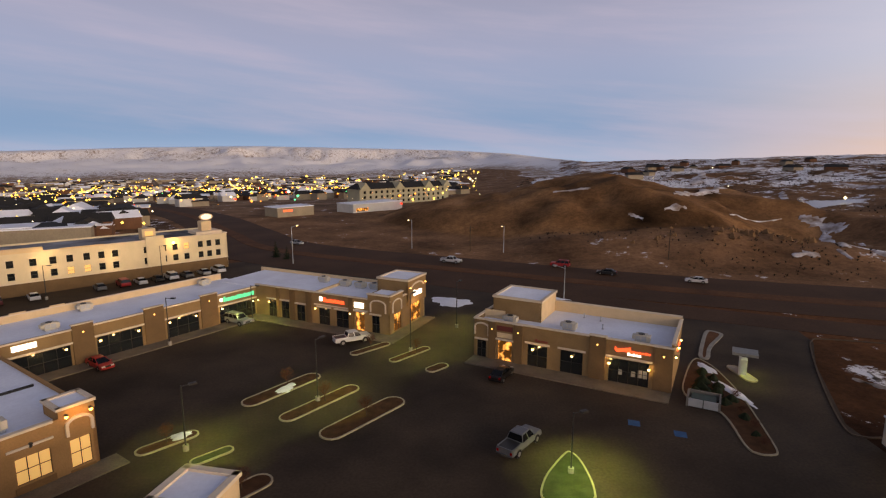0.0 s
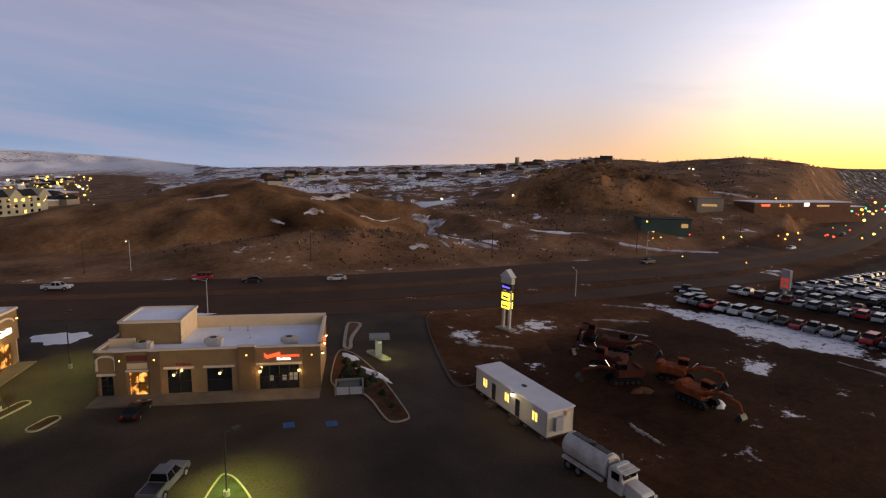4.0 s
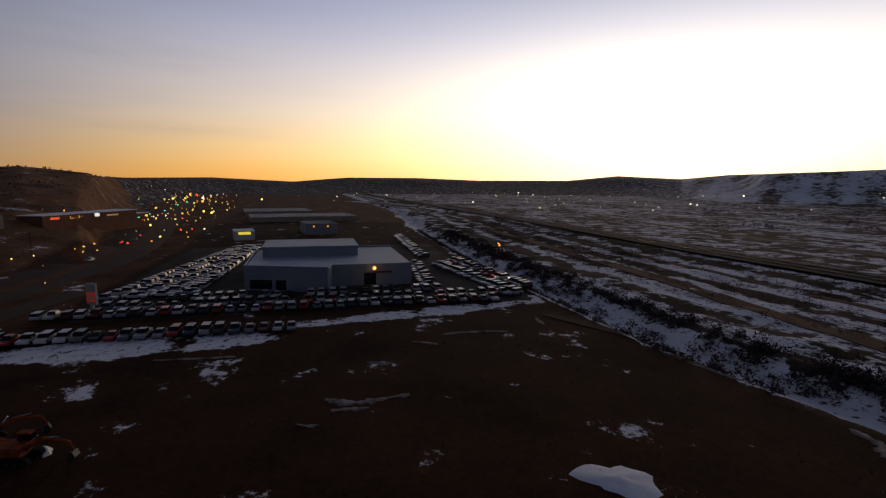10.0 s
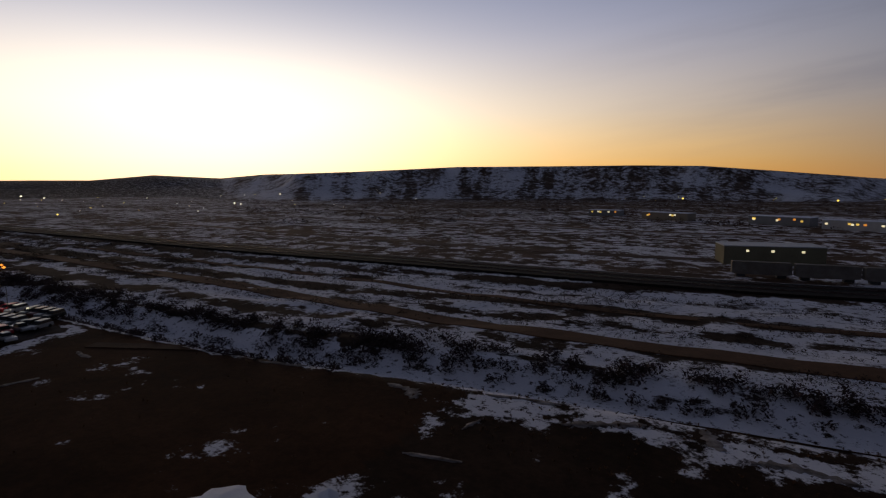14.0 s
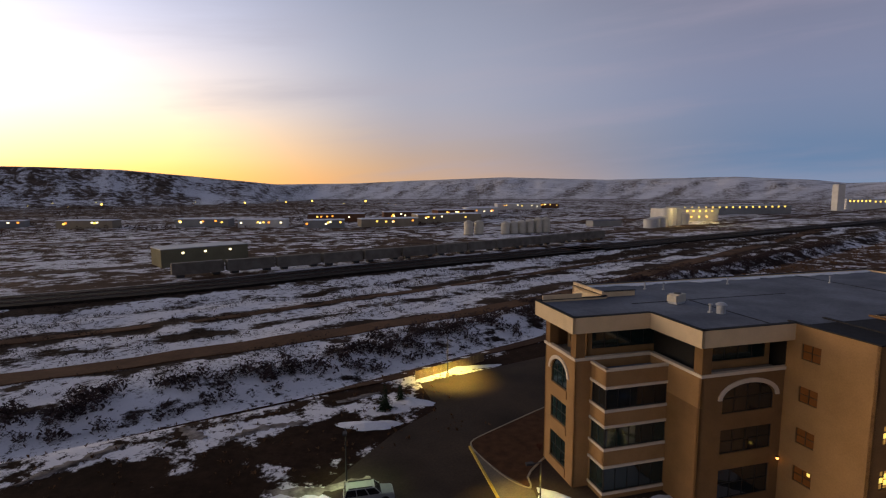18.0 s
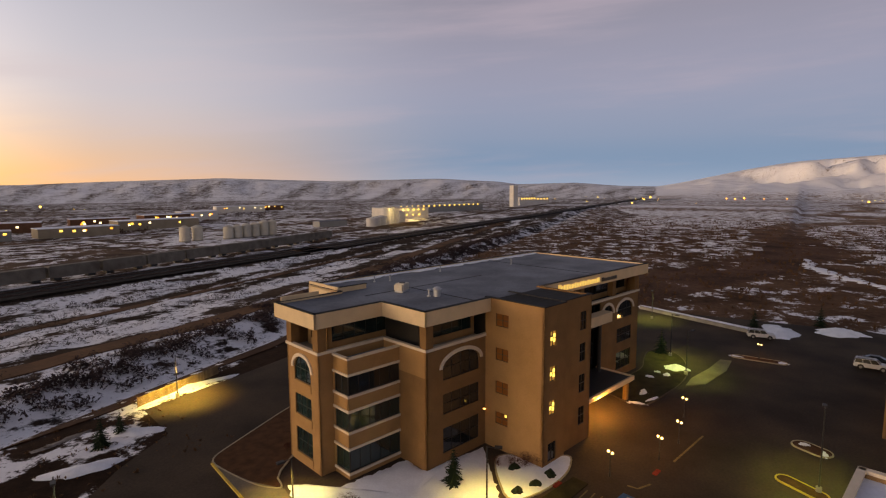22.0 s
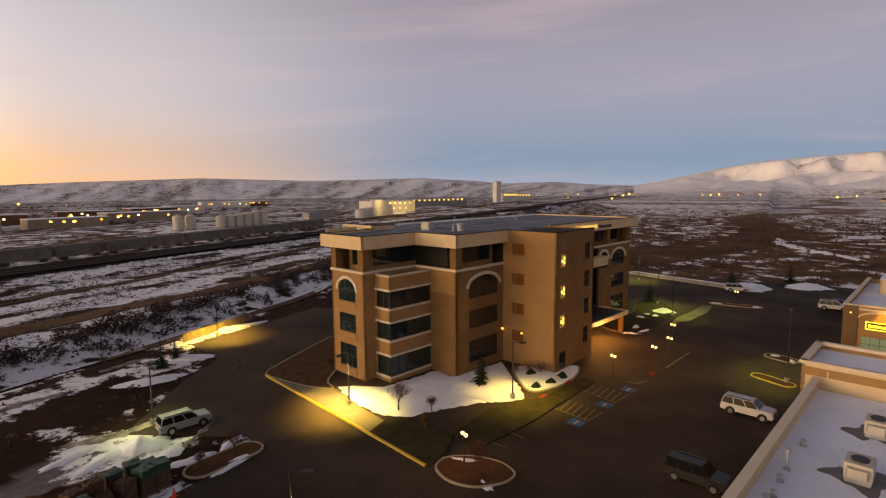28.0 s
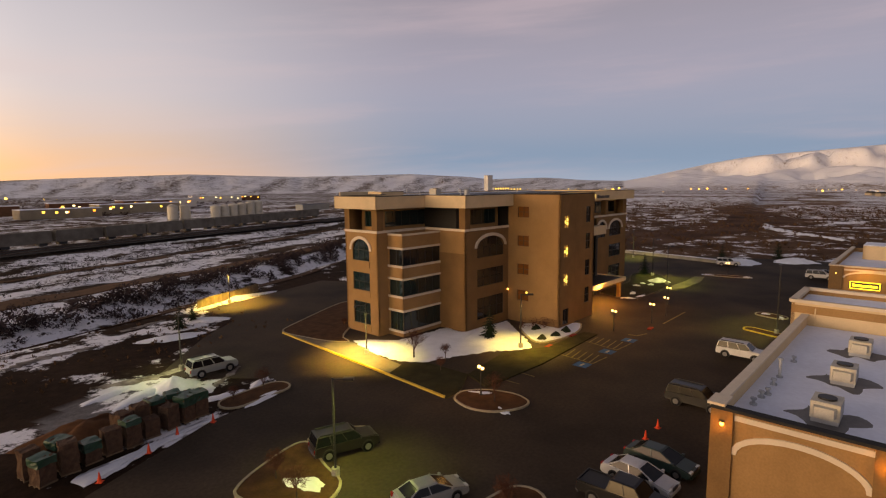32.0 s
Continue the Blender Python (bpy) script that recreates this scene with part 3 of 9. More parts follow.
ribbon("dirt_road_2", [(112, -52), (84, -64), (52, -71), (26, -74.2), (4, -74.2), (-23, -74.6), (-41, -78.4), (-61, -81.5), (-90, -92)], -1.5, 1.5, 0.1, PATH_DIRT, "dirt path along the creek bank", "dirt road")
ribbon("road_3", [(420, -260), (200, -240), (60, -232), (-100, -250), (-260, -262), (-500, -300), (-900, -380)], -4, 4, 0.08, ROADTOP, "narrow asphalt road beyond the railway", "road")
OLD_SNOW = mat("grey_old_snow", (0.55, 0.53, 0.53), 0.9, dark=(0.20, 0.16, 0.13), vary=0.3, scale=0.35, fine=3, bump=0.4)
ribbon("road_4", [(330, -420), (183, -393), (63, -356), (-82, -364), (-240, -350), (-420, -372)], -4, 4, 0.12, TRACK, "pale dirt road at the foot of the bluff", "road")
ribbon("snow_verge", [(330, -414), (183, -387), (63, -350), (-82, -358), (-240, -344)], -1.6, 1.6, 0.2, OLD_SNOW, "strip of old snow along a dirt road", "snow")
BALLAST = mat("dark_ballast", (0.022, 0.017, 0.014), 0.95, vary=0.4, scale=0.4, fine=4, bump=0.6)
ribbon("railway_bed", RAIL, -8.0, 9.0, 0.7, BALLAST, "dark ballast bed of the railway line", "railway bed", depth=1.0)
ribbon("snow_verge", RAIL, -11.0, -9.2, 0.35, OLD_SNOW, "strip of old snow beside the railway bed", "snow", depth=0.6)
RUST = mat("rail_steel", (0.10, 0.06, 0.045), 0.45, 0.7, vary=0.3, bump=0.1)
for k, o in enumerate((-4.1, -2.6, 2.6, 4.1)):
    ribbon("rail" if k == 0 else "rail_%d" % k, RAIL, o - 0.06, o + 0.06, 0.9, RUST, "brown steel rail on the ballast bed", "rail", depth=0.2)


def snow_streak(pts, w, seed, label="old snow lying in a hollow of the hillside", lift=0.28, material=None):
    """A drift of old snow draped over the terrain: a wandering strip with a ragged outline."""
    line = curve_points(pts, 10)
    rs = random.Random(seed)
    bm = bmesh.new()
    prev = None
    n = len(line)
    for i, p in enumerate(line):
        d = (line[min(i + 1, n - 1)] - line[max(i - 1, 0)]).normalized()
        q = Vector((-d.y, d.x))
        f = i / (n - 1)
        hw = 0.5 * w * (math.sin(math.pi * min(1, max(0, 0.06 + 0.88 * f))) ** 0.5) * rs.uniform(0.25, 1.5)
        mid = p + q * w * 0.35 * wobble(p.x, p.y, 2.5 * w, seed)
        row = []
        for k in (-1, -0.5, 0, 0.5, 1):
            c = mid + q * hw * k * rs.uniform(0.85, 1.15)
            row.append(bm.verts.new((c.x, c.y, height(c.x, c.y) + (lift * rs.uniform(0.7, 1.1) if abs(k) < 1 else -0.15))))
        if prev:
            for k in range(4):
                bm.faces.new((prev[k], prev[k + 1], row[k + 1], row[k]))
        prev = row
    ob = solid("snow_patch", bm, material or SNOW, label, "snow", kind="structure", smooth=True)
    return ob


BROKEN_SNOW = mat("broken_hill_snow", (0.70, 0.68, 0.70), 0.9, dark=(0.20, 0.13, 0.09), vary=0.3, scale=0.28, fine=2, bump=0.4)
STREAKS = [([(84, 195), (100, 212), (120, 235), (150, 268)], 7), ([(168, 266), (152, 235), (139, 207)], 6), ([(100, 186), (112, 193), (126, 198)], 0.9),
           ([(133, 198), (137, 190), (139, 183)], 9), ([(134, 188), (126, 172), (118, 158), (110, 145)], 5), ([(107, 143), (106, 136)], 3.0), ([(92.6, 139), (99.4, 139.4)], 4),
           ([(75, 181), (82, 180)], 3), ([(64, 184), (67, 179)], 1.8), ([(205, 341), (230, 350), (259, 359)], 9), ([(200, 276), (206, 266), (212, 256)], 9), ([(150, 330), (190, 400), (226, 470)], 14),
           ([(43, 211), (57, 208)], 3), ([(115.6, 142), (120, 128)], 4), ([(169, 116), (180, 103), (192, 91)], 6), ([(285, 143), (290, 125)], 8),
           ([(120, 300), (160, 310), (190, 330)], 8), ([(70, 280), (110, 300), (150, 300)], 9), ([(260, 300), (300, 320), (340, 320)], 9), ([(240, 240), (262, 250)], 6),
           ([(30, 300), (60, 310), (90, 330)], 8), ([(300, 420), (360, 420)], 12), ([(220, 410), (280, 440)], 10), ([(330, 350), (390, 350)], 10)]
for k, (pts, w) in enumerate(STREAKS):
    snow_streak(pts, w * 0.85, 200 + k, material=BROKEN_SNOW)
snow_streak([(-264, 7.5), (-247, 9.5), (-231, 13.5), (-214, 20.5), (-203, 27.2), (-192, 31.5)], 6.0, 290, "frozen creek bend covered with white snow on the plain", 0.3, SNOW)
LOT_SNOW = [([(74, -1.5), (72, -6), (73, -13)], 3.4), ([(70, -2), (70, -7)], 2.2), ([(52.8, 32.5), (52, 30), (51.4, 27.4)], 1.3), ([(101.5, -25), (101.8, -32), (100.5, -38.4)], 2.0), ([(88, -8.5), (86.9, -12.8)], 1.6), ([(66.8, 2.4), (65.8, -0.6)], 1.1),
            ([(60.2, -19.4), (59.2, -21.4)], 0.6), ([(57, -22), (55.4, -24.2)], 0.7), ([(60.8, -7), (60.2, -10.6)], 0.5), ([(94.8, 67.8), (98, 64), (101.5, 60)], 3.0), ([(109.8, -48.4), (104, -48)], 2.0), ([(66.8, 15), (66.2, 10.6)], 0.7),
            ([(98.2, -18), (95, -22.5)], 1.8), ([(97, 26), (96, 13)], 1.2), ([(50, -64), (45, -63.5), (43, -61)], 4.0), ([(32.8, -55.5), (31.8, -59.8)], 1.4), ([(35, -67.6), (24, -69.2)], 2.2), ([(22.3, -63), (17, -66), (12.5, -68)], 3.0),
            ([(45.5, -38.6), (39, -44.4)], 0.7), ([(36, -47), (29, -48.6)], 1.2), ([(76, -61.4), (66.8, -63.6)], 1.6), ([(6.7, -70), (3.6, -65.5)], 3.0), ([(53.5, 66), (56, 63), (59.4, 58.4)], 2.0), ([(57.5, 68.4), (56.4, 65.0)], 1.4),
            ([(62, 78), (70, 75.5)], 0.8), ([(84, 62), (92, 55)], 2.4), ([(80, 58), (84, 50)], 1.6), ([(88, 44), (92, 34)], 1.0), ([(-1, -50), (-6, -47.5), (-11.6, -47.4)], 2.6), ([(-12.6, -42.2), (-8, -39.8), (-4.6, -39)], 1.6),
            ([(1, -64), (-4, -64.8), (-9, -64)], 3.0), ([(-14, -69), (-21, -69.4)], 2.0), ([(84, -30), (78, -36)], 0.8), ([(66, -34), (60, -38)], 0.5), ([(54, -12), (53, -16)], 0.4), ([(90, 4), (89, -3)], 0.9), ([(80, 14), (78, 6)], 0.5)]
LOT_CRUST = mat("dirty_snow_crust", (0.40, 0.35, 0.31), 0.9, dark=(0.04, 0.024, 0.014), vary=0.5, scale=0.55, fine=4, bump=0.5)
for k, (pts, w) in enumerate(LOT_SNOW):
    if w < 1.05:
        continue
    snow_streak(pts, w * 0.75, 300 + k, "thin dirty streak of old snow on bare dirt", 0.06, LOT_CRUST)

# ---- buildings: shared builders ----
GLASS = mat("dark_window_glass", (0.012, 0.016, 0.018), 0.06, vary=0.3, scale=0.3, fine=2, bump=0.02, spec=0.8)
GLASS_TEAL = mat("teal_tinted_glass", (0.012, 0.03, 0.03), 0.06, vary=0.4, scale=0.25, fine=1, bump=0.02, spec=0.8)
def lit_room(name, color, power, scale=0.9):
    """Glass of a lit room: lamps and bright corners inside, dark between."""
    m = mat(name, tuple(0.12 * c for c in color), 0.15, vary=0.3, scale=1.5, bump=0, emit=color, power=power)
    nt = m.node_tree
    geo = nt.nodes.new("ShaderNodeNewGeometry")
    ns = nt.nodes.new("ShaderNodeTexNoise")
    ns.inputs["Scale"].default_value, ns.inputs["Detail"].default_value = scale, 3
    nt.links.new(geo.outputs["Position"], ns.inputs[0])
    r = nt.nodes.new("ShaderNodeMapRange")
    r.interpolation_type = "SMOOTHSTEP"
    nt.links.new(ns.outputs[0], r.inputs[0])
    r.inputs[1].default_value, r.inputs[2].default_value, r.inputs[3].default_value, r.inputs[4].default_value = 0.46, 0.66, 0.03 * power, power
    nt.links.new(r.outputs[0], nt.nodes["Principled BSDF"].inputs["Emission Strength"])
    return m


LIT_WARM = glow("lit_room_warm", (1.0, 0.62, 0.22), 0.22)
LIT_YELLOW = glow("lit_window_yellow", (1.0, 0.78, 0.18), 1.3)
LIT_ORANGE = lit_room("lit_restaurant_orange", (1.0, 0.40, 0.09), 1.6)
STAIR_GLOW = mat("dim_amber_stair_window", (0.25, 0.13, 0.04), 0.2, vary=0.3, scale=1.5, emit=(1.0, 0.55, 0.14), power=0.3)
BULB = glow("warm_bulb", (1.0, 0.68, 0.26), 4.5)
BULB_W = glow("white_bulb", (1.0, 0.93, 0.75), 12.0)
BULB_O = glow("amber_bulb", (1.0, 0.48, 0.12), 5.0)
RED_SIGN = glow("red_sign_face", (1.0, 0.09, 0.03), 1.5)
WHITE_SIGN = glow("white_sign_face", (1.0, 0.97, 0.88), 1.8)
GREEN_SIGN = glow("green_sign_face", (0.05, 0.62, 0.33), 0.8)
YELLOW_SIGN = glow("yellow_sign_face", (1.0, 0.82, 0.08), 1.6)
BLUE_SIGN = glow("blue_sign_face", (0.16, 0.12, 1.0), 1.2)
FRAME = mat("bronze_window_frame", (0.035, 0.028, 0.022), 0.5, 0.4, vary=0.2, bump=0.05)
ROOF_GREY = mat("grey_roof_membrane", (0.20, 0.22, 0.25), 0.85, dark=(0.11, 0.12, 0.14), scale=0.18, fine=2.5, bump=0.2)
ROOF_DARK = mat("dark_roof_edge", (0.035, 0.034, 0.034), 0.8, vary=0.3, bump=0.1)
WET_ROOF = mat("wet_bare_roof", (0.16, 0.15, 0.14), 0.6, vary=0.3, scale=0.8, fine=6, bump=0.1)
BEIGE_METAL = mat("beige_unit_metal", (0.55, 0.50, 0.40), 0.55, 0.1, vary=0.2, scale=1, fine=10, bump=0.05)


def face(x0, y0, x1, y1):
    """Maps (along the wall, out of it, up) to the building's own axes; the outline runs counterclockwise."""
    d = Vector((x1 - x0, y1 - y0)).normalized()
    return Matrix(((d.x, d.y, 0, x0), (d.y, -d.x, 0, y0), (0, 0, 1, 0), (0, 0, 0, 1))), math.hypot(x1 - x0, y1 - y0)


def wall(parent, M, length, z0, z1, holes, material, thick=0.3, name="wall"):
    """A wall with real openings (u0, u1, z0, z1)."""
    us = sorted({0.0, length, *[h[i] for h in holes for i in (0, 1)]})
    zs = sorted({z0, z1, *[h[i] for h in holes for i in (2, 3)]})
    bm = bmesh.new()
    for za, zb in zip(zs, zs[1:]):
        run = None
        for ua, ub in zip(us, us[1:]):
            mu, mz = (ua + ub) / 2, (za + zb) / 2
            hole = any(h[0] < mu < h[1] and h[2] < mz < h[3] for h in holes)
            if hole:
                if run:
                    box(bm, run[0], -thick, za, run[1], 0, zb, M)
                run = None
            else:
                run = (run[0] if run else ua, ub)
        if run:
            box(bm, run[0], -thick, za, run[1], 0, zb, M)
    bmesh.ops.remove_doubles(bm, verts=bm.verts, dist=1e-4)
    return part(name, bm, material, parent)


def window(parent, M, u0, u1, z0, z1, nx=2, nz=1, glass=None, depth=0.16, bar=0.06, name="window"):
    """A framed window set into its opening; each pane is a part of it."""
    bm = bmesh.new()
    ws, hs = (u1 - u0) / nx, (z1 - z0) / nz
    us = [u0] + [u0 + i * ws + k * bar / 2 for i in range(nx + 1) for k in (-1, 1)][1:-1] + [u1]
    zs = [z0] + [z0 + j * hs + k * bar / 2 for j in range(nz + 1) for k in (-1, 1)][1:-1] + [z1]
    for i in range(len(us) - 1):
        for j in range(len(zs) - 1):
            if i % 2 == 0 or j % 2 == 0:
                box(bm, us[i], -depth - 0.05, zs[j], us[i + 1], -depth + 0.05, zs[j + 1], M)
    bmesh.ops.remove_doubles(bm, verts=bm.verts, dist=1e-4)
    fr = part(name, bm, FRAME, parent)
    for i in range(nx):
        for j in range(nz):
            bm = bmesh.new()
            box(bm, u0 + i * ws + 0.02, -depth - 0.02, z0 + j * hs + 0.02, u0 + (i + 1) * ws - 0.02, -depth + 0.0, z0 + (j + 1) * hs - 0.02, M)
            part("pane", bm, glass or GLASS, fr)
    return fr


def band(parent, M, u0, u1, z0, z1, out, material, name="trim", back=-0.02):
    bm = bmesh.new()
    box(bm, u0, back, z0, u1, out, z1, M)
    return part(name, bm, material, parent)


def arch(parent, M, u0, u1, zs, rise, width, out, material, name="arch_trim", legs=0.0):
    """A curved band over an opening, with short legs."""
    bm = bmesh.new()
    n, c, w = 14, (u0 + u1) / 2, (u1 - u0) / 2
    pts = []
    for i in range(n + 1):
        a = math.pi * i / n
        pts.append(((c - w * math.cos(a), zs + rise * math.sin(a)), (c - (w + width) * math.cos(a), zs + (rise + width) * math.sin(a))))
    if legs:
        pts = [((u0, zs - legs), (u0 - width, zs - legs)), *pts, ((u1, zs - legs), (u1 + width, zs - legs))]
    rows = [[bm.verts.new(M @ Vector((p[0], y, p[1]))) for p in (a, b) for y in (0.0, out)] for a, b in pts]
    for p, q in zip(rows, rows[1:]):
        for i, j in ((0, 1), (1, 3), (3, 2), (2, 0)):
            bm.faces.new((p[i], p[j], q[j], q[i]))
    bm.faces.new([rows[0][i] for i in (0, 1, 3, 2)])
    bm.faces.new([rows[-1][i] for i in (0, 2, 3, 1)])
    return part(name, bm, material, parent)


def spandrel(parent, M, u0, u1, zs, rise, ztop, material, thick=0.3):
    """The wall above an arched opening."""
    bm = bmesh.new()
    n, c, w = 12, (u0 + u1) / 2, (u1 - u0) / 2
    for i in range(n):
        q = []
        for k in (i, i + 1):
            a = math.pi * k / n
            q.append((c - w * math.cos(a), zs + rise * math.sin(a)))
        (ua, za), (ub, zb) = q
        lo = [bm.verts.new(M @ Vector(p)) for p in ((ua, -thick, za), (ub, -thick, zb), (ub, 0, zb), (ua, 0, za))]
        hi = [bm.verts.new(M @ Vector(p)) for p in ((ua, -thick, ztop), (ub, -thick, ztop), (ub, 0, ztop), (ua, 0, ztop))]
        bm.faces.new(hi)
        bm.faces.new(lo[::-1])
        for a, b in ((0, 1), (1, 2), (2, 3), (3, 0)):
            bm.faces.new((lo[a], lo[b], hi[b], hi[a]))
    return part("spandrel", bm, material, parent)


def sconce(parent, M, u, z, bulb=None, r=0.13):
    """A wall lamp: back plate, hood and glowing glass."""
    bm = boxes()
    box(bm, u - 0.09, 0, z - 0.25, u + 0.09, 0.05, z + 0.25, M)
    box(bm, u - 0.14, 0.05, z + 0.14, u + 0.14, 0.34, z + 0.22, M)
    s = part("wall_lamp", bm, DARK_METAL, parent)
    bm = bmesh.new()
    bmesh.ops.create_icosphere(bm, subdivisions=2, radius=r, matrix=M @ Matrix.Translation((u, 0.2, z)))
    part("lamp_glass", bm, bulb or BULB, s, "glowing lamp glass", True)


def lamp_light(x, y, z, color, watts, size=0.25, name="lamp_light"):
    ld = bpy.data.lights.new(name, "POINT")
    ld.energy, ld.color, ld.shadow_soft_size = watts, color, size
    ob = new(name, ld)
    ob.location = (x, y, z)
    return ob


def spot_light(x, y, z, color, watts, cone=118, name="lamp_light"):
    ld = bpy.data.lights.new(name, "SPOT")
    ld.energy, ld.color, ld.shadow_soft_size, ld.spot_size, ld.spot_blend = watts, color, 0.2, radians(cone), 0.9
    ob = new(name, ld)
    ob.location = (x, y, z)
    return ob


def sign_bars(parent, M, u0, u1, z0, z1, material, n=8, seed=0, out=0.12, name="sign_mark"):
    """A lit sign whose lettering stands as plain bars."""
    rnd = random.Random(seed)
    w = (u1 - u0) / n
    for i in range(n):
        h = 1 if i == 0 else rnd.choice((0.7, 0.7, 0.8))
        bm = bmesh.new()
        box(bm, u0 + i * w + w * 0.08, 0.03, z0, u0 + (i + 1) * w - w * 0.12, out, z0 + (z1 - z0) * h, M)
        part(name, bm, material, parent)


def ac_unit(x, y, z, turn, s=1.0):
    """A rooftop air conditioner: curb, casing, side panels, fan guard and intake hood."""
    t = thing("rooftop_unit", Matrix.Translation((x, y, z)) @ rotz(turn) @ Matrix.Diagonal((s, s, s, 1)), "beige metal rooftop air conditioning unit on a curb", "air conditioner", "rooftop units")
    rect_part("curb", t, GREY_METAL, -1.0, -0.7, 0, 1.0, 0.7, 0.3)
    rect_part("casing", t, BEIGE_METAL, -1.1, -0.75, 0.3, 0.7, 0.75, 1.35)
    rect_part("fan_section", t, BEIGE_METAL, 0.72, -0.7, 0.32, 1.2, 0.7, 1.2)
    for k in (-0.35, 0.35):
        rect_part("side_panel", t, GREY_METAL, -1.0 + (k > 0) * 0.85, -0.78, 0.42, -0.25 + (k > 0) * 0.85, -0.752, 1.2)
    bm = bmesh.new()
    tube(bm, (-0.2, 0, 1.35), (-0.2, 0, 1.47), 0.5, seg=16)
    part("fan_guard", bm, DARK_METAL, t)
    bm = boxes()
    prism(bm, [(-1.55, -0.5), (-1.1, -0.6), (-1.1, 0.6), (-1.55, 0.5)], 0.55, 1.15)
    part("intake_hood", bm, BEIGE_METAL, t)
    return t


def roof_pipe(x, y, z, h=0.7, r=0.07):
    bm = bmesh.new()
    tube(bm, (0, 0, 0), (0, 0, h), r)
    tube(bm, (0, 0, h), (0, 0, h + 0.12), r * 1.8)
    tube(bm, (0, 0, 0), (0, 0, 0.12), r * 2.2)
    solid("vent_pipe", bm, GREY_METAL, "small grey metal vent pipe on a flat roof", "vent pipe", "roof vents", m=Matrix.Translation((x, y, z)))


# ---- the four-storey office building ----
OFFICE = Matrix.Translation((-44.55, -16.28, 0)) @ rotz(-12)


def office():
    t = thing("office_building", OFFICE, "four-storey tan stucco office building with cream roof fascia and bay windows", "office building")
    # lower walls, three storeys
    ring = [(18.7, -22.6), (18.7, -15.9), (9.9, -15.9), (9.9, -8.5), (0.0, -8.5)]
    rows3 = [(9.8, 12.7), (5.8, 8.2), (1.2, 4.2)]
    M, L = face(18.7, -22.6, 18.7, -15.9)
    a, b = 1.5, 5.0
    holes = [(a, b, z0, z1) for z0, z1 in rows3]
    wall(t, M, L, 0, 13.6, holes, STUCCO)
    spandrel(t, M, a, b, 11.2, 1.5, 12.7, STUCCO)
    arch(t, M, a - 0.15, b + 0.15, 11.2, 1.5, 0.38, 0.14, TRIM)
    for z0, z1 in rows3:
        window(t, M, a, b, z0, z1, 3, 2, GLASS_TEAL)
        band(t, M, a - 0.1, b + 0.1, z0 - 0.9, z0 - 0.02, 0.1, STUCCO, "spandrel_panel")
    M, L = face(18.7, -15.9, 9.9, -15.9)
    wall(t, M, L, 0, 13.6, [], STUCCO)
    M, L = face(9.9, -15.9, 9.9, -8.5)
    wall(t, M, L, 0, 10.6, [], STUCCO_DK)
    wall(t, M, L, 10.6, 13.6, [], STUCCO)
    M, L = face(9.9, -8.5, 0.0, -8.5)
    a, b = 2.5, 8.5
    holes = [(a, b, z0, z1) for z0, z1 in rows3]
    wall(t, M, L, 0, 13.6, holes, STUCCO_DK)
    spandrel(t, M, a, b, 11.2, 1.5, 12.7, STUCCO_DK)
    arch(t, M, a - 0.15, b + 0.15, 11.2, 1.5, 0.42, 0.14, TRIM)
    for z0, z1 in rows3:
        window(t, M, a, b, z0, z1, 4, 2, GLASS)
    # cream caps of the balcony walls
    for p, q in zip(ring, ring[1:]):
        M, L = face(*p, *q)
        band(t, M, -0.12, L + 0.12, 13.6, 13.9, 0.14, TRIM, "wall_cap", back=-0.35)
    # the projecting bay with its three window bands
    bay = [(9.9, -15.9), (16.9, -15.9), (16.9, -13.1), (9.9, -13.1)]
    M1, L1 = face(16.9, -15.9, 16.9, -13.1)
    M2, L2 = face(16.9, -13.1, 9.9, -13.1)
    strips = [(9.4, 11.5), (5.4, 7.5), (0.8, 3.3)]
    for M, L in ((M1, L1), (M2, L2)):
        wall(t, M, L, 0, 13.3, [(0.0 if L > 5 else 0.25, L - 0.0, z0, z1) for z0, z1 in strips], STUCCO, 0.3, "bay_wall")
    for k, (z0, z1) in enumerate(strips):
        window(t, M2, 0.05, L2, z0, z1, 5, 1, GLASS_TEAL if k else GLASS, depth=0.12)
        window(t, M1, 0.25, L1 - 0.05, z0, z1, 2, 1, GLASS_TEAL if k else GLASS, depth=0.12)
        for M, L in ((M1, L1), (M2, L2)):
            band(t, M, -0.1, L + 0.1, z0 - 0.28, z0, 0.12, TRIM, "sill_band")
            band(t, M, -0.1, L + 0.1, z1, z1 + 0.26, 0.12, TRIM, "head_band")
    for M, L in ((M1, L1), (M2, L2)):
        band(t, M, -0.1, L + 0.1, 13.3, 13.52, 0.12, TRIM, "bay_cap", back=-0.3)
    rect_part("terrace_floor", t, ROOF_GREY, 9.9, -15.9, 12.5, 16.6, -13.4, 12.7)
    # lit desk lamp glow inside one second-floor office
    M, L = M2, L2
    bm = bmesh.new()
    box(bm, 3.0, -1.0, 6.2, 4.6, -0.6, 6.5, M)
    part("office_light", bm, mat("green_white_tube", (0.7, 1.0, 0.55), 0.5, vary=0, bump=0, emit=(0.7, 1.0, 0.55), power=1.6), t)
    # corner columns of the open top storey
    for x, y in ((18.2, -22.1), (18.2, -16.4), (9.4, -9.0)):
        rect_part("column", t, STUCCO_DK, x - 0.55, y - 0.55, 13.9, x + 0.5, y + 0.5, 16.75)
    # recessed top storey
    top = [(16.6, -21.5, 16.6, -17.4), (16.6, -17.4, 7.6, -17.4), (7.6, -17.4, 7.6, -10.6), (7.6, -10.6, 0.0, -10.6)]
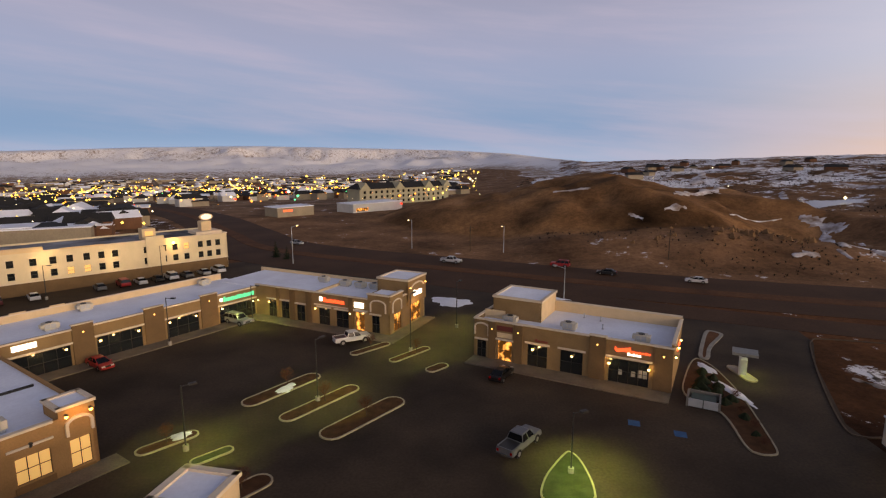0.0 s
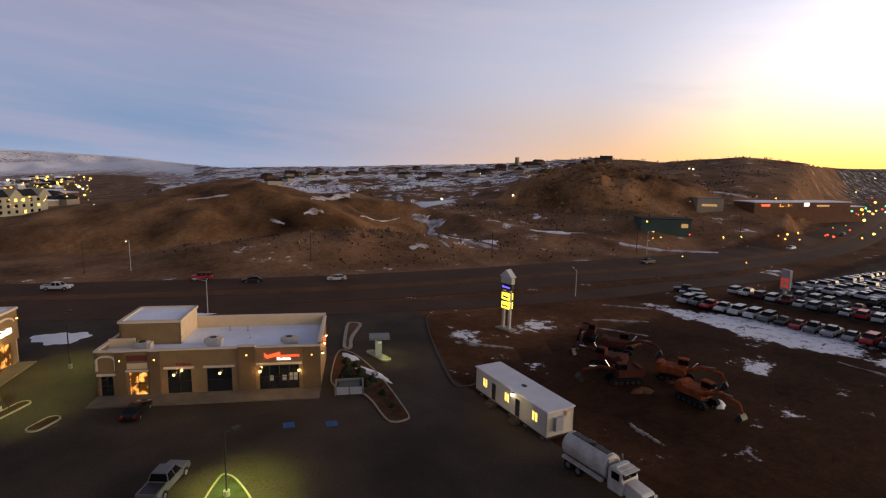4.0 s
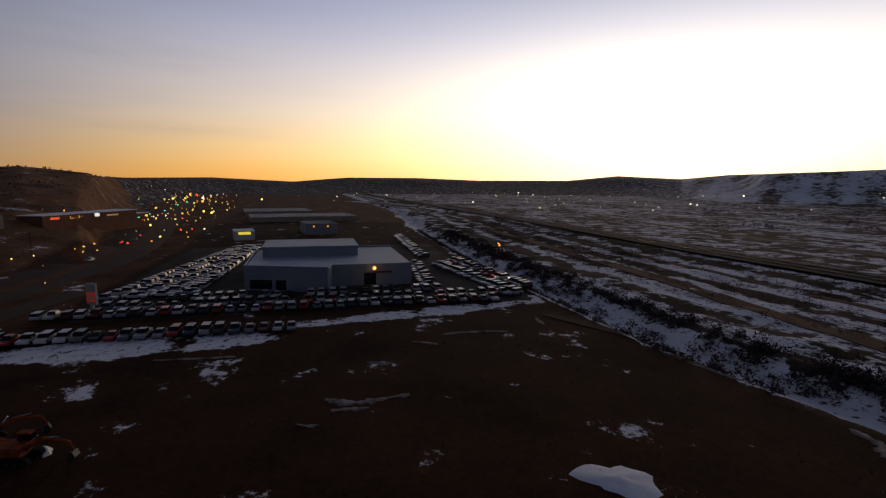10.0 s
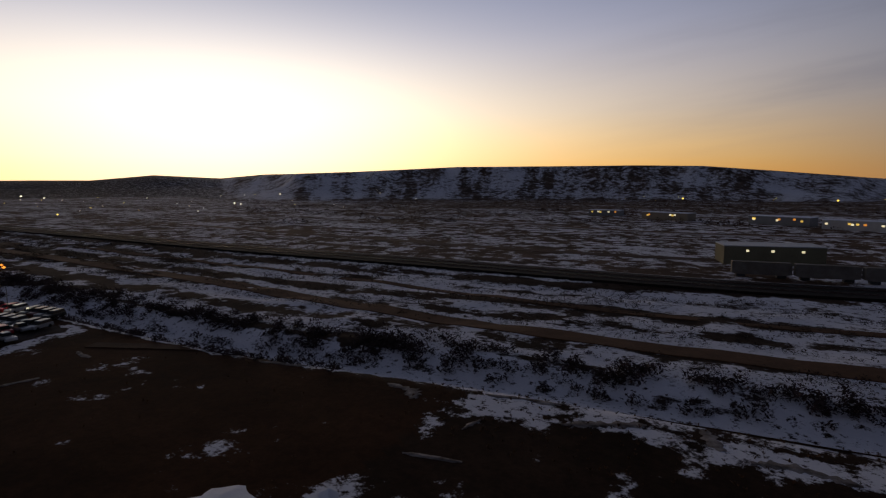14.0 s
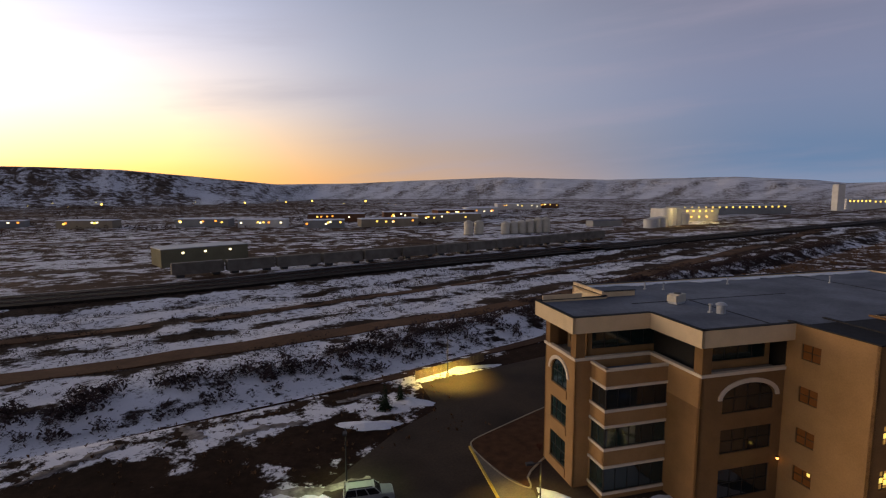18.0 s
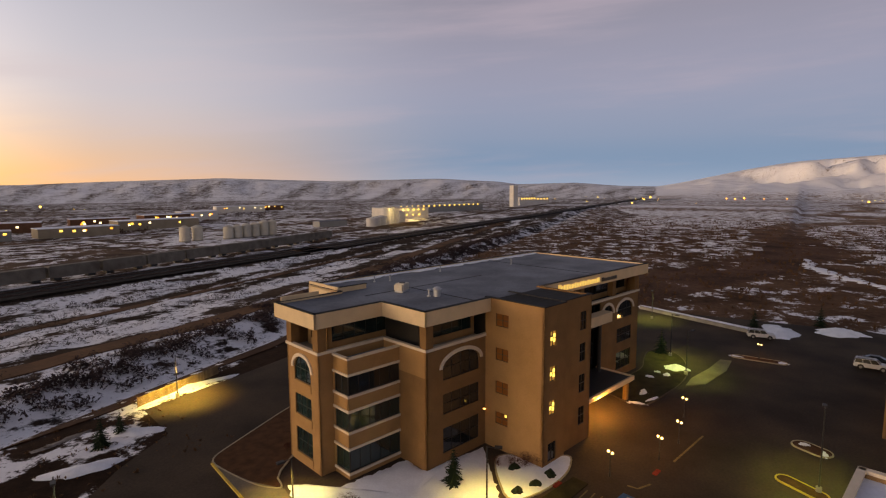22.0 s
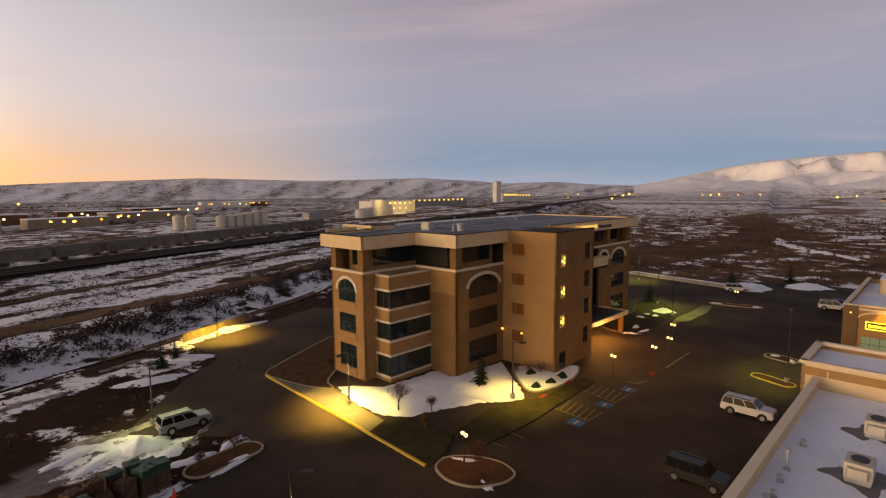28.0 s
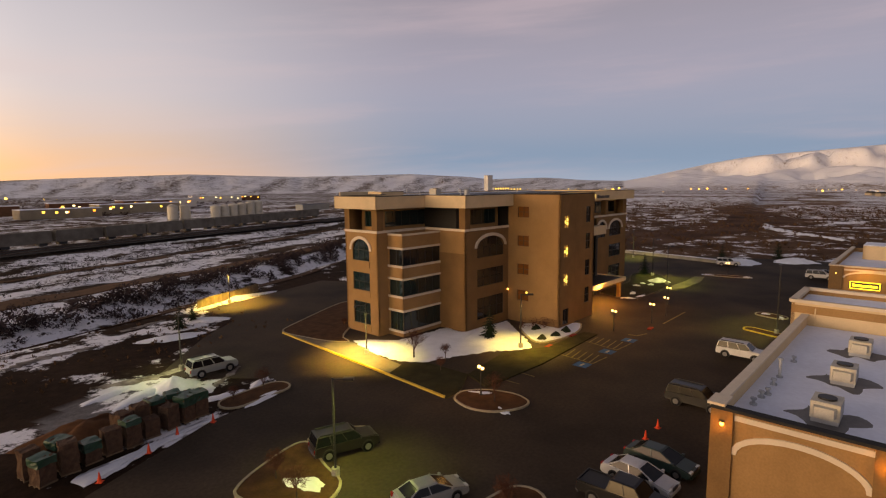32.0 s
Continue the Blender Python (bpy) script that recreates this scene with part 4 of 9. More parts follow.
    for p in top:
        M, L = face(*p)
        hole = (0.6, L - 0.5, 14.2, 16.3)
        wall(t, M, L, 13.4, 16.75, [hole], STUCCO, 0.25, "top_storey_wall")
        window(t, M, *hole, max(2, int(L / 1.6)), 1, GLASS_TEAL)
    rect_part("balcony_floor", t, CONCRETE, 0.0, -30, 13.2, 9.6, -8.8, 13.4)
    rect_part("balcony_floor", t, CONCRETE, 9.6, -22.4, 13.2, 18.4, -16.2, 13.4)
    # roof slab and cream fascia
    out = [(19.6, -23.5), (19.6, -15.0), (10.8, -15.0), (10.8, -7.7), (0.0, -7.7), (-10.2, -7.7), (-39.8, -7.2), (-39.8, -31.0), (10.8, -31.0), (10.8, -23.5)]
    bm = bmesh.new()
    prism(bm, out, 16.75, 18.12)
    part("roof_slab", bm, ROOF_GREY, t, "flat grey membrane roof")
    for i, (p, q) in enumerate(zip(out, out[1:] + out[:1])):
        M, L = face(*p, *q)
        if i == 4:
            continue
        band(t, M, -0.02, L + 0.05, 16.72, 18.34, 0.05, CREAM, "fascia", back=-0.3)
        band(t, M, -0.04, L + 0.08, 18.34, 18.42, 0.09, ROOF_DARK, "fascia_cap", back=-0.34)
    # snow left along the rear edge of the roof, and a raised parapet
    rnd = random.Random(4)
    edge = [(9 - k * 1.1, -30.6 + 0.5 + rnd.random() * 1.2) for k in range(45)]
    bm = bmesh.new()
    prism(bm, [(9, -30.6)] + edge + [(9 - 44 * 1.1, -30.6)], 18.12, 18.24)
    part("roof_snow", bm, SNOW, t, "thin snow left along the roof edge")
    for b in ((14.0, -23.4, 18.4, 18.9, -23.2, 18.9), (10.6, -30.9, 18.1, 10.85, -24.0, 18.8), (6.4, -24.2, 18.1, 10.6, -24.0, 18.75)):
        rect_part("raised_parapet", t, CREAM, *b)
    rect_part("parapet_cap", t, ROOF_DARK, 6.3, -24.3, 18.75, 10.6, -23.9, 18.82)
    # seams of the roof membrane
    for b in ((2.0, -20.1, 18.12, 9.5, -19.9, 18.15), (1.9, -20, 18.12, 2.1, -9, 18.15), (-12, -20.1, 18.12, 2.0, -19.95, 18.15), (-25.1, -30, 18.12, -24.9, -8, 18.15)):
        rect_part("roof_seam", t, ROOF_DARK, *b)
    # stair tower
    e = (0.25, -8.5, 0.25, 0.0)
    M, L = face(*e)
    hs = [(1.6, 3.5, z - 0.75, z + 0.75) for z in (15.85, 11.75, 7.7, 3.9)]
    wall(t, M, L, 0, 18.3, hs, STUCCO, name="stair_wall")
    for h in hs:
        window(t, M, *h, 2, 2, mat("amber_stair_window", (0.10, 0.035, 0.015), 0.15, vary=0.2, emit=(1.0, 0.35, 0.06), power=0.035))
    for h in hs[3:]:
        bm = bmesh.new()
        box(bm, h[1] - 0.5, -0.14, h[3] - 0.42, h[1] - 0.22, -0.08, h[3] - 0.14, M)
        part("stair_light", bm, LIT_YELLOW, t, "lit lamp behind a stair window")
    M, L = face(0.25, 0.0, -4.0, 0.0)
    hs = [(1.15, 2.35, z - 0.85, z + 0.85) for z in (14.6, 10.55, 6.6)] + [(1.0, 2.6, 0.3, 2.5)]
    wall(t, M, L, 0, 18.3, hs, STUCCO_DK, name="stair_wall")
    for h in hs[:3]:
        window(t, M, *h, 2, 3, STAIR_GLOW, bar=0.1)
        for u, v in ((0.12, 0.62), (0.66, 0.95), (0.66, 0.40)):
            bm = bmesh.new()
            box(bm, h[0] + u, -0.14, h[2] + v, h[0] + u + 0.4, -0.08, h[2] + v + 0.4, M)
            part("stair_light", bm, LIT_YELLOW, t, "lit lamp behind a stair window")
    window(t, M, *hs[3], 2, 1, GLASS)
    M, L = face(-4.0, -0.45, -10.2, -0.45)
    hs = [(3.7, 5.1, z - 1.15, z + 1.15) for z in (15.3, 11.4, 7.5, 3.4)]
    wall(t, M, L, 0, 18.3, hs, STUCCO_DK, name="stair_wall")
    for h in hs:
        window(t, M, *h, 2, 2, GLASS)
    M, L = face(-10.2, -0.45, -10.2, -8.5)
    wall(t, M, L, 0, 18.3, [], STUCCO_DK, name="stair_wall")
    bm = bmesh.new()
    prism(bm, [(-0.05, -8.2), (-0.05, -0.3), (-4.0, -0.3), (-4.0, -0.75), (-9.9, -0.75), (-9.9, -8.2)], 17.9, 18.1)
    part("stair_roof", bm, ROOF_DARK, t)
    for b in ((-4.0, -8.6, 18.3, 0.3, 0.05, 18.42), (-10.25, -8.6, 18.3, -4.0, -0.4, 18.42)):
        bm = boxes((b[0], b[4] - 0.4, b[2], b[3], b[4], b[5]), (b[3] - 0.4, b[1], b[2], b[3], b[4] - 0.4, b[5]))
        part("stair_cap", bm, ROOF_DARK, t)
    # north front with the entrance
    M, L = face(-10.2, -8.3, -39.0, -8.3)
    ent = (2.0, 16.5, 0.0, 13.4)
    ar = [(21.6, 26.6, 9.8, 12.7), (21.6, 26.6, 5.8, 8.2), (21.6, 26.6, 1.2, 4.2), (16.9, 20.0, 9.8, 12.7)]
    wall(t, M, L, 0, 13.6, [ent, *ar], STUCCO_DK, name="front_wall")
    for h in ar:
        window(t, M, *h, 3, 2, GLASS)
    for h in (ar[0], ar[3]):
        spandrel(t, M, h[0], h[1], 11.2, 1.5, 12.7, STUCCO_DK)
        arch(t, M, h[0] - 0.15, h[1] + 0.15, 11.2, 1.5, 0.4, 0.14, TRIM)
    window(t, M, 2.0, 16.5, 0.1, 13.4, 8, 6, GLASS, depth=1.2, name="curtain_wall")
    band(t, M, -0.1, L + 0.1, 13.6, 13.9, 0.14, TRIM, "wall_cap", back=-0.35)
    band(t, M, 1.2, 17.0, 10.7, 12.2, 1.6, CREAM, "entrance_fascia")
    band(t, M, 9.0, 11.0, 7.2, 9.2, 0.25, CREAM, "wall_panel")
    for u in (3.0, 8.5, 14.0):
        bm = bmesh.new()
        tube(bm, M @ Vector((u, 1.2, 0)), M @ Vector((u, 1.2, 10.7)), 0.3, seg=12)
        part("round_column", bm, DARK_METAL, t)
    band(t, M, 2.0, 15.3, 3.0, 3.4, 6.0, DARK_METAL, "canopy")
    for u0, v0, u1, v1 in ((1.8, 5.9, 15.5, 6.2), (15.2, 0.0, 15.5, 5.9), (1.8, 0.0, 2.1, 5.9)):
        bm = bmesh.new()
        box(bm, u0, v0, 2.95, u1, v1, 3.6, M)
        part("canopy_edge", bm, CREAM, t)
    for u in (3.0, 14.3):
        bm = bmesh.new()
        box(bm, u - 0.3, 5.2, 0, u + 0.3, 5.8, 3.0, M)
        part("canopy_post", bm, STUCCO_DK, t)
    # top storey of the front, recessed behind columns
    M4, L4 = face(-10.2, -10.4, -39.0, -10.4)
    hole = (1.0, L4 - 0.8, 14.2, 16.3)
    wall(t, M4, L4, 13.4, 16.75, [hole], STUCCO, 0.25, "top_storey_wall")
    window(t, M4, *hole, 14, 1, GLASS)
    for u in (11.0, 20.5, 28.0):
        bm = bmesh.new()
        box(bm, u - 0.5, -1.0, 13.9, u + 0.5, -0.1, 16.75, M)
        part("column", bm, STUCCO_DK, t)
    # sign on the fascia: raised gold letters kept as plain bars
    Mf, Lf = face(-10.2, -7.7, -39.8, -7.2)
    gold = mat("gold_letter", (0.8, 0.62, 0.22), 0.4, 0.5, vary=0.1, bump=0.05, emit=(1.0, 0.72, 0.22), power=0.5)
    sign_bars(t, Mf, 3.4, 14.0, 17.15, 18.0, gold, 16, 3, out=0.2)
    sign_bars(t, Mf, 14.6, 19.0, 17.1, 17.7, mat("dark_letter", (0.05, 0.04, 0.03), 0.5), 8, 5, out=0.2)
    # plain rear and west walls
    for p in (((-39.0, -8.3), (-39.0, -30.2)), ((-39.0, -30.2), (9.9, -30.2)), ((9.9, -30.2), (9.9, -22.6)), ((9.9, -22.6), (18.7, -22.6))):
        M, L = face(*p[0], *p[1])
        hs = [(2 + k * 4.2, 4.6 + k * 4.2, z0, z1) for k in range(int((L - 3) / 4.2)) for z0, z1 in ((14.0, 16.2), *rows3)]
        wall(t, M, L, 0, 16.75, hs, STUCCO_DK)
        for h in hs:
            if h[2] > 9:
                window(t, M, *h, 2, 1, GLASS)
    # solid filler blocks: the darkness of unlit rooms is put into their colour
    rect_part("core", t, DARK_METAL, -38.0, -29.4, 0, 8.4, -11.4, 16.7, label="solid dark block in place of unlit rooms behind the glass")
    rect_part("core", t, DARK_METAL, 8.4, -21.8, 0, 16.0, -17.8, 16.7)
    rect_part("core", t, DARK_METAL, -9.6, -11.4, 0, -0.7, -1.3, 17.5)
    M, L = face(9.9, -8.5, 0.0, -8.5)
    sconce(t, M, 9.3, 4.6, BULB_O)
    return t


office()
for lx, ly, s in ((4.5, -19.0, 0.8),):
    p = OFFICE @ Vector((lx, ly, 18.12))
    ac_unit(*p, 8, s)
for lx, ly in ((4.2, -14.2), (2.8, -27), (0.8, -26), (-10, -27), (-24, -24)):
    p = OFFICE @ Vector((lx, ly, 18.12))
    roof_pipe(*p, 0.8, 0.12 if lx == 4.2 else 0.08)
bm = bmesh.new()
tube(bm, (0, 0, 0), (0, 0, 0.9), 0.45, seg=14)
tube(bm, (0, 0, 0.9), (0, 0, 1.15), 0.6, 0.3, seg=14)
solid("roof_ventilator", bm, GREY_METAL, "round galvanised ventilator on the office roof", "ventilator", m=OFFICE @ Matrix.Translation((3.4, -13.6, 18.12)), smooth=False)


# ---- shops ----
def shop_roof(t, pts, z, material=None):
    bm = bmesh.new()
    prism(bm, pts, z - 0.25, z)
    return part("roof", bm, material or ROOF_SNOW, t, "flat roof under thin snow")


def shop_bay(t, M, u0, u1, h=3.0, glass=None, n=3, sconces=(), sign=None, seed=0):
    """Glazed shopfront with a cream lintel; its opening is cut by the caller."""
    window(t, M, u0, u1, 0.08, h, n, 2, glass or GLASS, name="shop_window")
    band(t, M, u0 - 0.35, u1 + 0.35, h + 0.12, h + 0.36, 0.16, TRIM, "lintel")
    for u in sconces:
        sconce(t, M, u, 2.7, BULB)
    if sign:
        material, a, b, za, zb = sign
        sign_bars(t, M, a, b, za, zb, material, max(4, int((b - a) / 0.55)), seed)


def pier(t, M, u0, u1, h, material=None, lamp=True):
    band(t, M, u0, u1, 0, h, 0.22, material or SHOP_BROWN, "pier")
    band(t, M, u0 - 0.06, u1 + 0.06, h, h + 0.14, 0.3, TRIM, "pier_cap", back=-0.35)
    if lamp:
        sconce(t, M, (u0 + u1) / 2, h - 1.1, BULB_O, 0.1)


def pad_shop():
    """The free-standing shop beside the highway."""
    ang = -28
    t = thing("pad_shop", Matrix.Translation((4.4, 73.9, 0)) @ rotz(ang), "tan stucco single-storey shop with red sign and flat snowy roof", "shop building")
    W, D, H = 26.6, 11.6, 5.7
    M, L = face(0, 0, W, 0)
    bays = [(0.5, 1.9, 2.6, None), (3.7, 5.8, 3.0, LIT_ORANGE), (8.1, 10.9, 3.2, None), (12.7, 15.7, 3.2, None), (19.0, 23.9, 3.3, None)]
    wall(t, M, L, 0, H, [(a, b, 0.08, h) for a, b, h, g in bays], SHOP_TAN)
    for i, (a, b, h, g) in enumerate(bays):
        shop_bay(t, M, a, b, h, g or GLASS, 2 if b - a < 3.2 else 4)
    for u in (8.9, 14.3, 19.1, 23.9):
        sconce(t, M, u, 2.6, BULB, 0.17)
    for a, b in ((2.3, 3.4), (6.1, 7.4), (16.5, 18.6), (24.4, 26.6)):
        pier(t, M, a, b, 5.7 if a != 16.5 else 5.9)
    band(t, M, 0, W, H, H + 0.16, 0.2, TRIM, "parapet_cap", back=-0.35)
    # arched corner frame and its signs
    arch(t, M, 0.3, 2.2, 4.6, 0.5, 0.2, 0.2, TRIM, legs=1.2)
    band(t, M, 3.6, 5.9, 3.5, 4.2, 0.12, CREAM, "sign_panel")
    band(t, M, 3.6, 5.9, 4.5, 5.2, 0.12, mat("dark_red_panel", (0.16, 0.03, 0.02), 0.6), "sign_panel")
    sign_bars(t, M, 9.2, 11.0, 3.75, 4.1, mat("dull_red_sign", (0.25, 0.03, 0.02), 0.5), 5, 2)
    bm = bmesh.new()
    for a, b, c, d in ((19.7, 20.0, 4.75, 4.45), (20.0, 21.6, 4.45, 4.85)):
        vs = [bm.verts.new(M @ Vector(p)) for p in ((a, 0.05, c - 0.2), (b, 0.05, d - 0.2), (b, 0.05, d + 0.2), (a, 0.05, c + 0.2), (a, 0.15, c - 0.2), (b, 0.15, d - 0.2), (b, 0.15, d + 0.2), (a, 0.15, c + 0.2))]
        for f in ((3, 2, 1, 0), (4, 5, 6, 7), (0, 1, 5, 4), (1, 2, 6, 5), (2, 3, 7, 6), (3, 0, 4, 7)):
            bm.faces.new([vs[i] for i in f])
    part("sign_mark", bm, RED_SIGN, t, "red tick-shaped neon sign")
    sign_bars(t, M, 21.0, 24.0, 4.42, 4.7, RED_SIGN, 8, 8)
    sign_bars(t, M, 21.2, 22.9, 4.0, 4.34, WHITE_SIGN, 5, 9)
    # posters in the wide window
    for u in (20.2, 21.8, 22.6, 23.2):
        band(t, M, u, u + 0.5, 1.2, 1.9 + (u > 22) * 0.3, -0.13, mat("pale_poster", (0.45, 0.4, 0.33), 0.7), "poster", back=-0.135)
    # other walls, end lamps
    M, L = face(W, 0, W, D)
    wall(t, M, L, 0, 6.2, [], SHOP_TAN)
    band(t, M, 0, L, 6.2, 6.36, 0.12, TRIM, "parapet_cap", back=-0.35)
    for u in (1.2, 5.0, 8.3):
        sconce(t, M, u, 4.3, BULB, 0.16)
    sign_bars(t, M, 5.6, 8.4, 3.6, 4.5, RED_SIGN, 6, 12)
    M, L = face(W, D, 0, D)
    wall(t, M, L, 0, 6.6, [], CREAM)
    band(t, M, 0, L, 6.6, 6.76, 0.1, TRIM, "parapet_cap", back=-0.35)
    M, L = face(0, D, 0, 0)
    wall(t, M, L, 0, 5.7, [], SHOP_TAN)
    band(t, M, 0, L, 5.7, 5.86, 0.12, TRIM, "parapet_cap", back=-0.35)
    shop_roof(t, [(0.3, 0.3), (W - 0.3, 0.3), (W - 0.3, D - 0.3), (0.3, D - 0.3)], 5.1)
    # roof tower
    for p in ((1.2, 4.2, 8.6, 4.2), (8.6, 4.2, 8.6, 11.5), (8.6, 11.5, 1.2, 11.5), (1.2, 11.5, 1.2, 4.2)):
        M, L = face(*p)
        wall(t, M, L, 4.9, 8.0, [], CREAM if p[0] == 8.6 and p[3] > 5 else SHOP_TAN, name="tower_wall")
        band(t, M, -0.1, L + 0.1, 8.0, 8.3, 0.14, TRIM, "tower_cap", back=-0.35)
    shop_roof(t, [(1.5, 4.5), (8.3, 4.5), (8.3, 11.2), (1.5, 11.2)], 8.15)
    rect_part("parapet_return", t, CREAM, 0.3, 3.2, 5.1, 3.4, 3.5, 6.3)


pad_shop()
PAD = Matrix.Translation((4.4, 73.9, 0)) @ rotz(-28)
for x, y in ((4.8, 2.2), (13.0, 3.2), (22.6, 2.6)):
    ac_unit(*(PAD @ Vector((x, y, 5.1))), -28, 0.8)
for x, y in ((13.5, 9.5), (17.0, 5.5), (16.0, 9.0)):
    roof_pipe(*(PAD @ Vector((x, y, 5.1))), 0.6)


def corner_shops():
    """The L-shaped row: a long wing, a short wing and a corner tower."""
    # short wing
    t = thing("corner_shops", Matrix.Translation((-34.3, 94.4, 0)) @ rotz(-25.1), "tan stucco row of shops with lit signs and corner tower", "shop building")
    W, D, H = 28.3, 12.2, 5.6
    M, L = face(0, 0, W, 0)
    bays = [(3.0, 4.8, 3.2), (5.9, 7.7, 3.2), (9.4, 11.2, 3.0), (14.2, 16.5, 3.0), (17.8, 20.4, 3.0), (21.8, 23.5, 3.2), (24.9, 26.4, 3.0)]
    wall(t, M, L, 0, H, [(a, b, 0.08, h) for a, b, h in bays], SHOP_TAN)
    for i, (a, b, h) in enumerate(bays):
        shop_bay(t, M, a, b, h, LIT_ORANGE if i == 5 else GLASS, 2)
    for u in (0.7, 13.6, 3.3, 20.8):
        sconce(t, M, u, 2.8, BULB, 0.16)
    sign_bars(t, M, 15.3, 19.6, 4.2, 4.95, RED_SIGN, 10, 21)
    sign_bars(t, M, 14.4, 15.2, 4.3, 5.0, WHITE_SIGN, 1, 22)
    band(t, M, 21.6, 23.4, 4.0, 4.9, 0.15, WHITE_SIGN, "sign_box")
    for a, b in ((5.0, 5.7), (8.0, 9.1), (11.6, 12.8), (20.5, 21.4)):
        pier(t, M, a, b, 5.6, lamp=False)
    band(t, M, 0, 24.2, H, H + 0.16, 0.18, TRIM, "parapet_cap", back=-0.35)
    band(t, M, 13.4, 24.2, 3.5, 3.7, 0.2, TRIM, "canopy_band")
    M2, L2 = face(W, 0, W, D)
    bays = [(1.4, 3.8, 3.2), (6.7, 10.6, 3.4)]
    wall(t, M2, L2, 0, H, [(a, b, 0.3, h) for a, b, h in bays], SHOP_TAN)
    for a, b, h in bays:
        window(t, M2, a, b, 0.3, h, 3, 2, LIT_ORANGE, name="shop_window")
        band(t, M2, a - 0.3, b + 0.3, h + 0.5, h + 0.72, 0.16, TRIM, "lintel")
    band(t, M2, 0, L2, H, H + 0.16, 0.18, TRIM, "parapet_cap", back=-0.35)
    # corner box with arched frames
    for M, a, b in ((M, 24.3, 28.3), (M2, 0.0, 4.0)):
        band(t, M, a, b, 3.6, 6.5, 0.2, SHOP_TAN, "corner_panel")
        arch(t, M, a + 0.7, b - 0.7, 5.0, 0.6, 0.22, 0.34, TRIM, legs=1.3)
        band(t, M, a - 0.1, b + 0.1, 6.5, 6.72, 0.32, TRIM, "corner_cap", back=-0.35)
    rect_part("corner_roof", t, ROOF_SNOW, 24.3, 0.1, 6.2, W - 0.1, 4.0, 6.45)
    for p in ((24.3, 4.0, 24.3, 0.1), (W, 4.0, 24.3, 4.0)):
        Mx, Lx = face(*p)
        band(t, Mx, 0, Lx, 5.3, 6.5, 0.0, SHOP_TAN, "corner_back", back=-0.2)
    # tall tower over the end wall
    for p in ((22.6, 5.6, W + 0.3, 5.6), (W + 0.3, 5.6, W + 0.3, D), (W + 0.3, D, 22.6, D), (22.6, D, 22.6, 5.6)):
        Mx, Lx = face(*p)
        wall(t, Mx, Lx, 5.0 if p[0] != W + 0.3 or p[2] < 25 else 3.6, 7.8, [], SHOP_TAN, name="tower_wall")
        band(t, Mx, -0.1, Lx + 0.1, 7.8, 8.1, 0.16, TRIM, "tower_cap", back=-0.35)
        if p[0] == p[2] and p[0] > 25:
            arch(t, Mx, 1.2, Lx - 1.2, 6.3, 0.7, 0.25, 0.15, TRIM)
            sign_bars(t, Mx, 1.9, 4.9, 4.9, 5.9, WHITE_SIGN, 5, 30)
            sconce(t, Mx, 0.5, 6.6, BULB_O)
            sconce(t, Mx, Lx - 0.5, 6.6, BULB_O)
    shop_roof(t, [(22.9, 5.9), (W, 5.9), (W, D - 0.3), (22.9, D - 0.3)], 7.95)
    shop_roof(t, [(-9, 0.3), (W - 0.3, 0.3), (W - 0.3, D - 0.3), (-9, D - 0.3)], 5.15)
    M, L = face(W, D, -10, D)
    wall(t, M, L, 0, 5.7, [], CREAM)
    rect_part("roof_divider", t, CREAM, 12.9, 0.3, 5.15, 13.2, D, 5.6)
    # long wing
    s = thing("shop_row", Matrix.Translation((-34.3, 94.4, 0)) @ rotz(56), "long tan stucco row of shops with green and white signs", "shop building")
    n = 50.0
    M, L = face(-n, 0, 0, 0)
    bays = [(7.0, 20.0, 3.1), (23.3, 29.6, 3.2), (33.4, 38.8, 3.1), (42.6, 49.8, 3.0)]
    wall(s, M, L, 0, 5.3, [(a, b, 0.08, h) for a, b, h in bays], SHOP_TAN)
    for i, (a, b, h) in enumerate(bays):
        shop_bay(s, M, a, b, h, GLASS, int((b - a) / 1.5))
        band(s, M, a - 0.3, b + 0.3, 5.1, 5.34, 0.2, TRIM, "parapet_trim")
        for u in (a + 0.4, b - 0.6):
            sconce(s, M, u, 2.7, BULB, 0.18)
    window(s, M, 34.6, 36.4, 0.1, 2.6, 2, 1, LIT_WARM, depth=0.4, name="lit_doorway")
    for a, b in ((0.0, 6.4), (20.3, 23.0), (30.0, 33.0), (39.2, 42.2)):
        pier(s, M, a, b, 5.7, lamp=a > 1)
    band(s, M, 13.5, 16.2, 4.05, 4.75, 0.14, WHITE_SIGN, "sign_box")
    sign_bars(s, M, 43.4, 49.6, 3.8, 4.7, GREEN_SIGN, 14, 41)
    sign_bars(s, M, 42.7, 43.3, 4.0, 4.5, WHITE_SIGN, 1, 42)
    M2, L2 = face(0.5, 11.5, -n, 11.5)
    wall(s, M2, L2, 0, 6.0, [], CREAM)
    band(s, M2, 0, L2, 6.0, 6.12, 0.1, TRIM, "parapet_cap", back=-0.4)
    shop_roof(s, [(-n, 0.3), (1.5, 0.3), (1.5, 11.2), (-n, 11.2)], 5.0)
    M3, L3 = face(-n, 11.5, -n, 0)
    wall(s, M3, L3, 0, 5.7, [], SHOP_TAN)
    for x in (-41, -33, -28):
        band(s, M2, -x - 1.5, -x + 0.5, 6.0, 6.3, 0.05, CREAM, "parapet_step", back=-0.3)


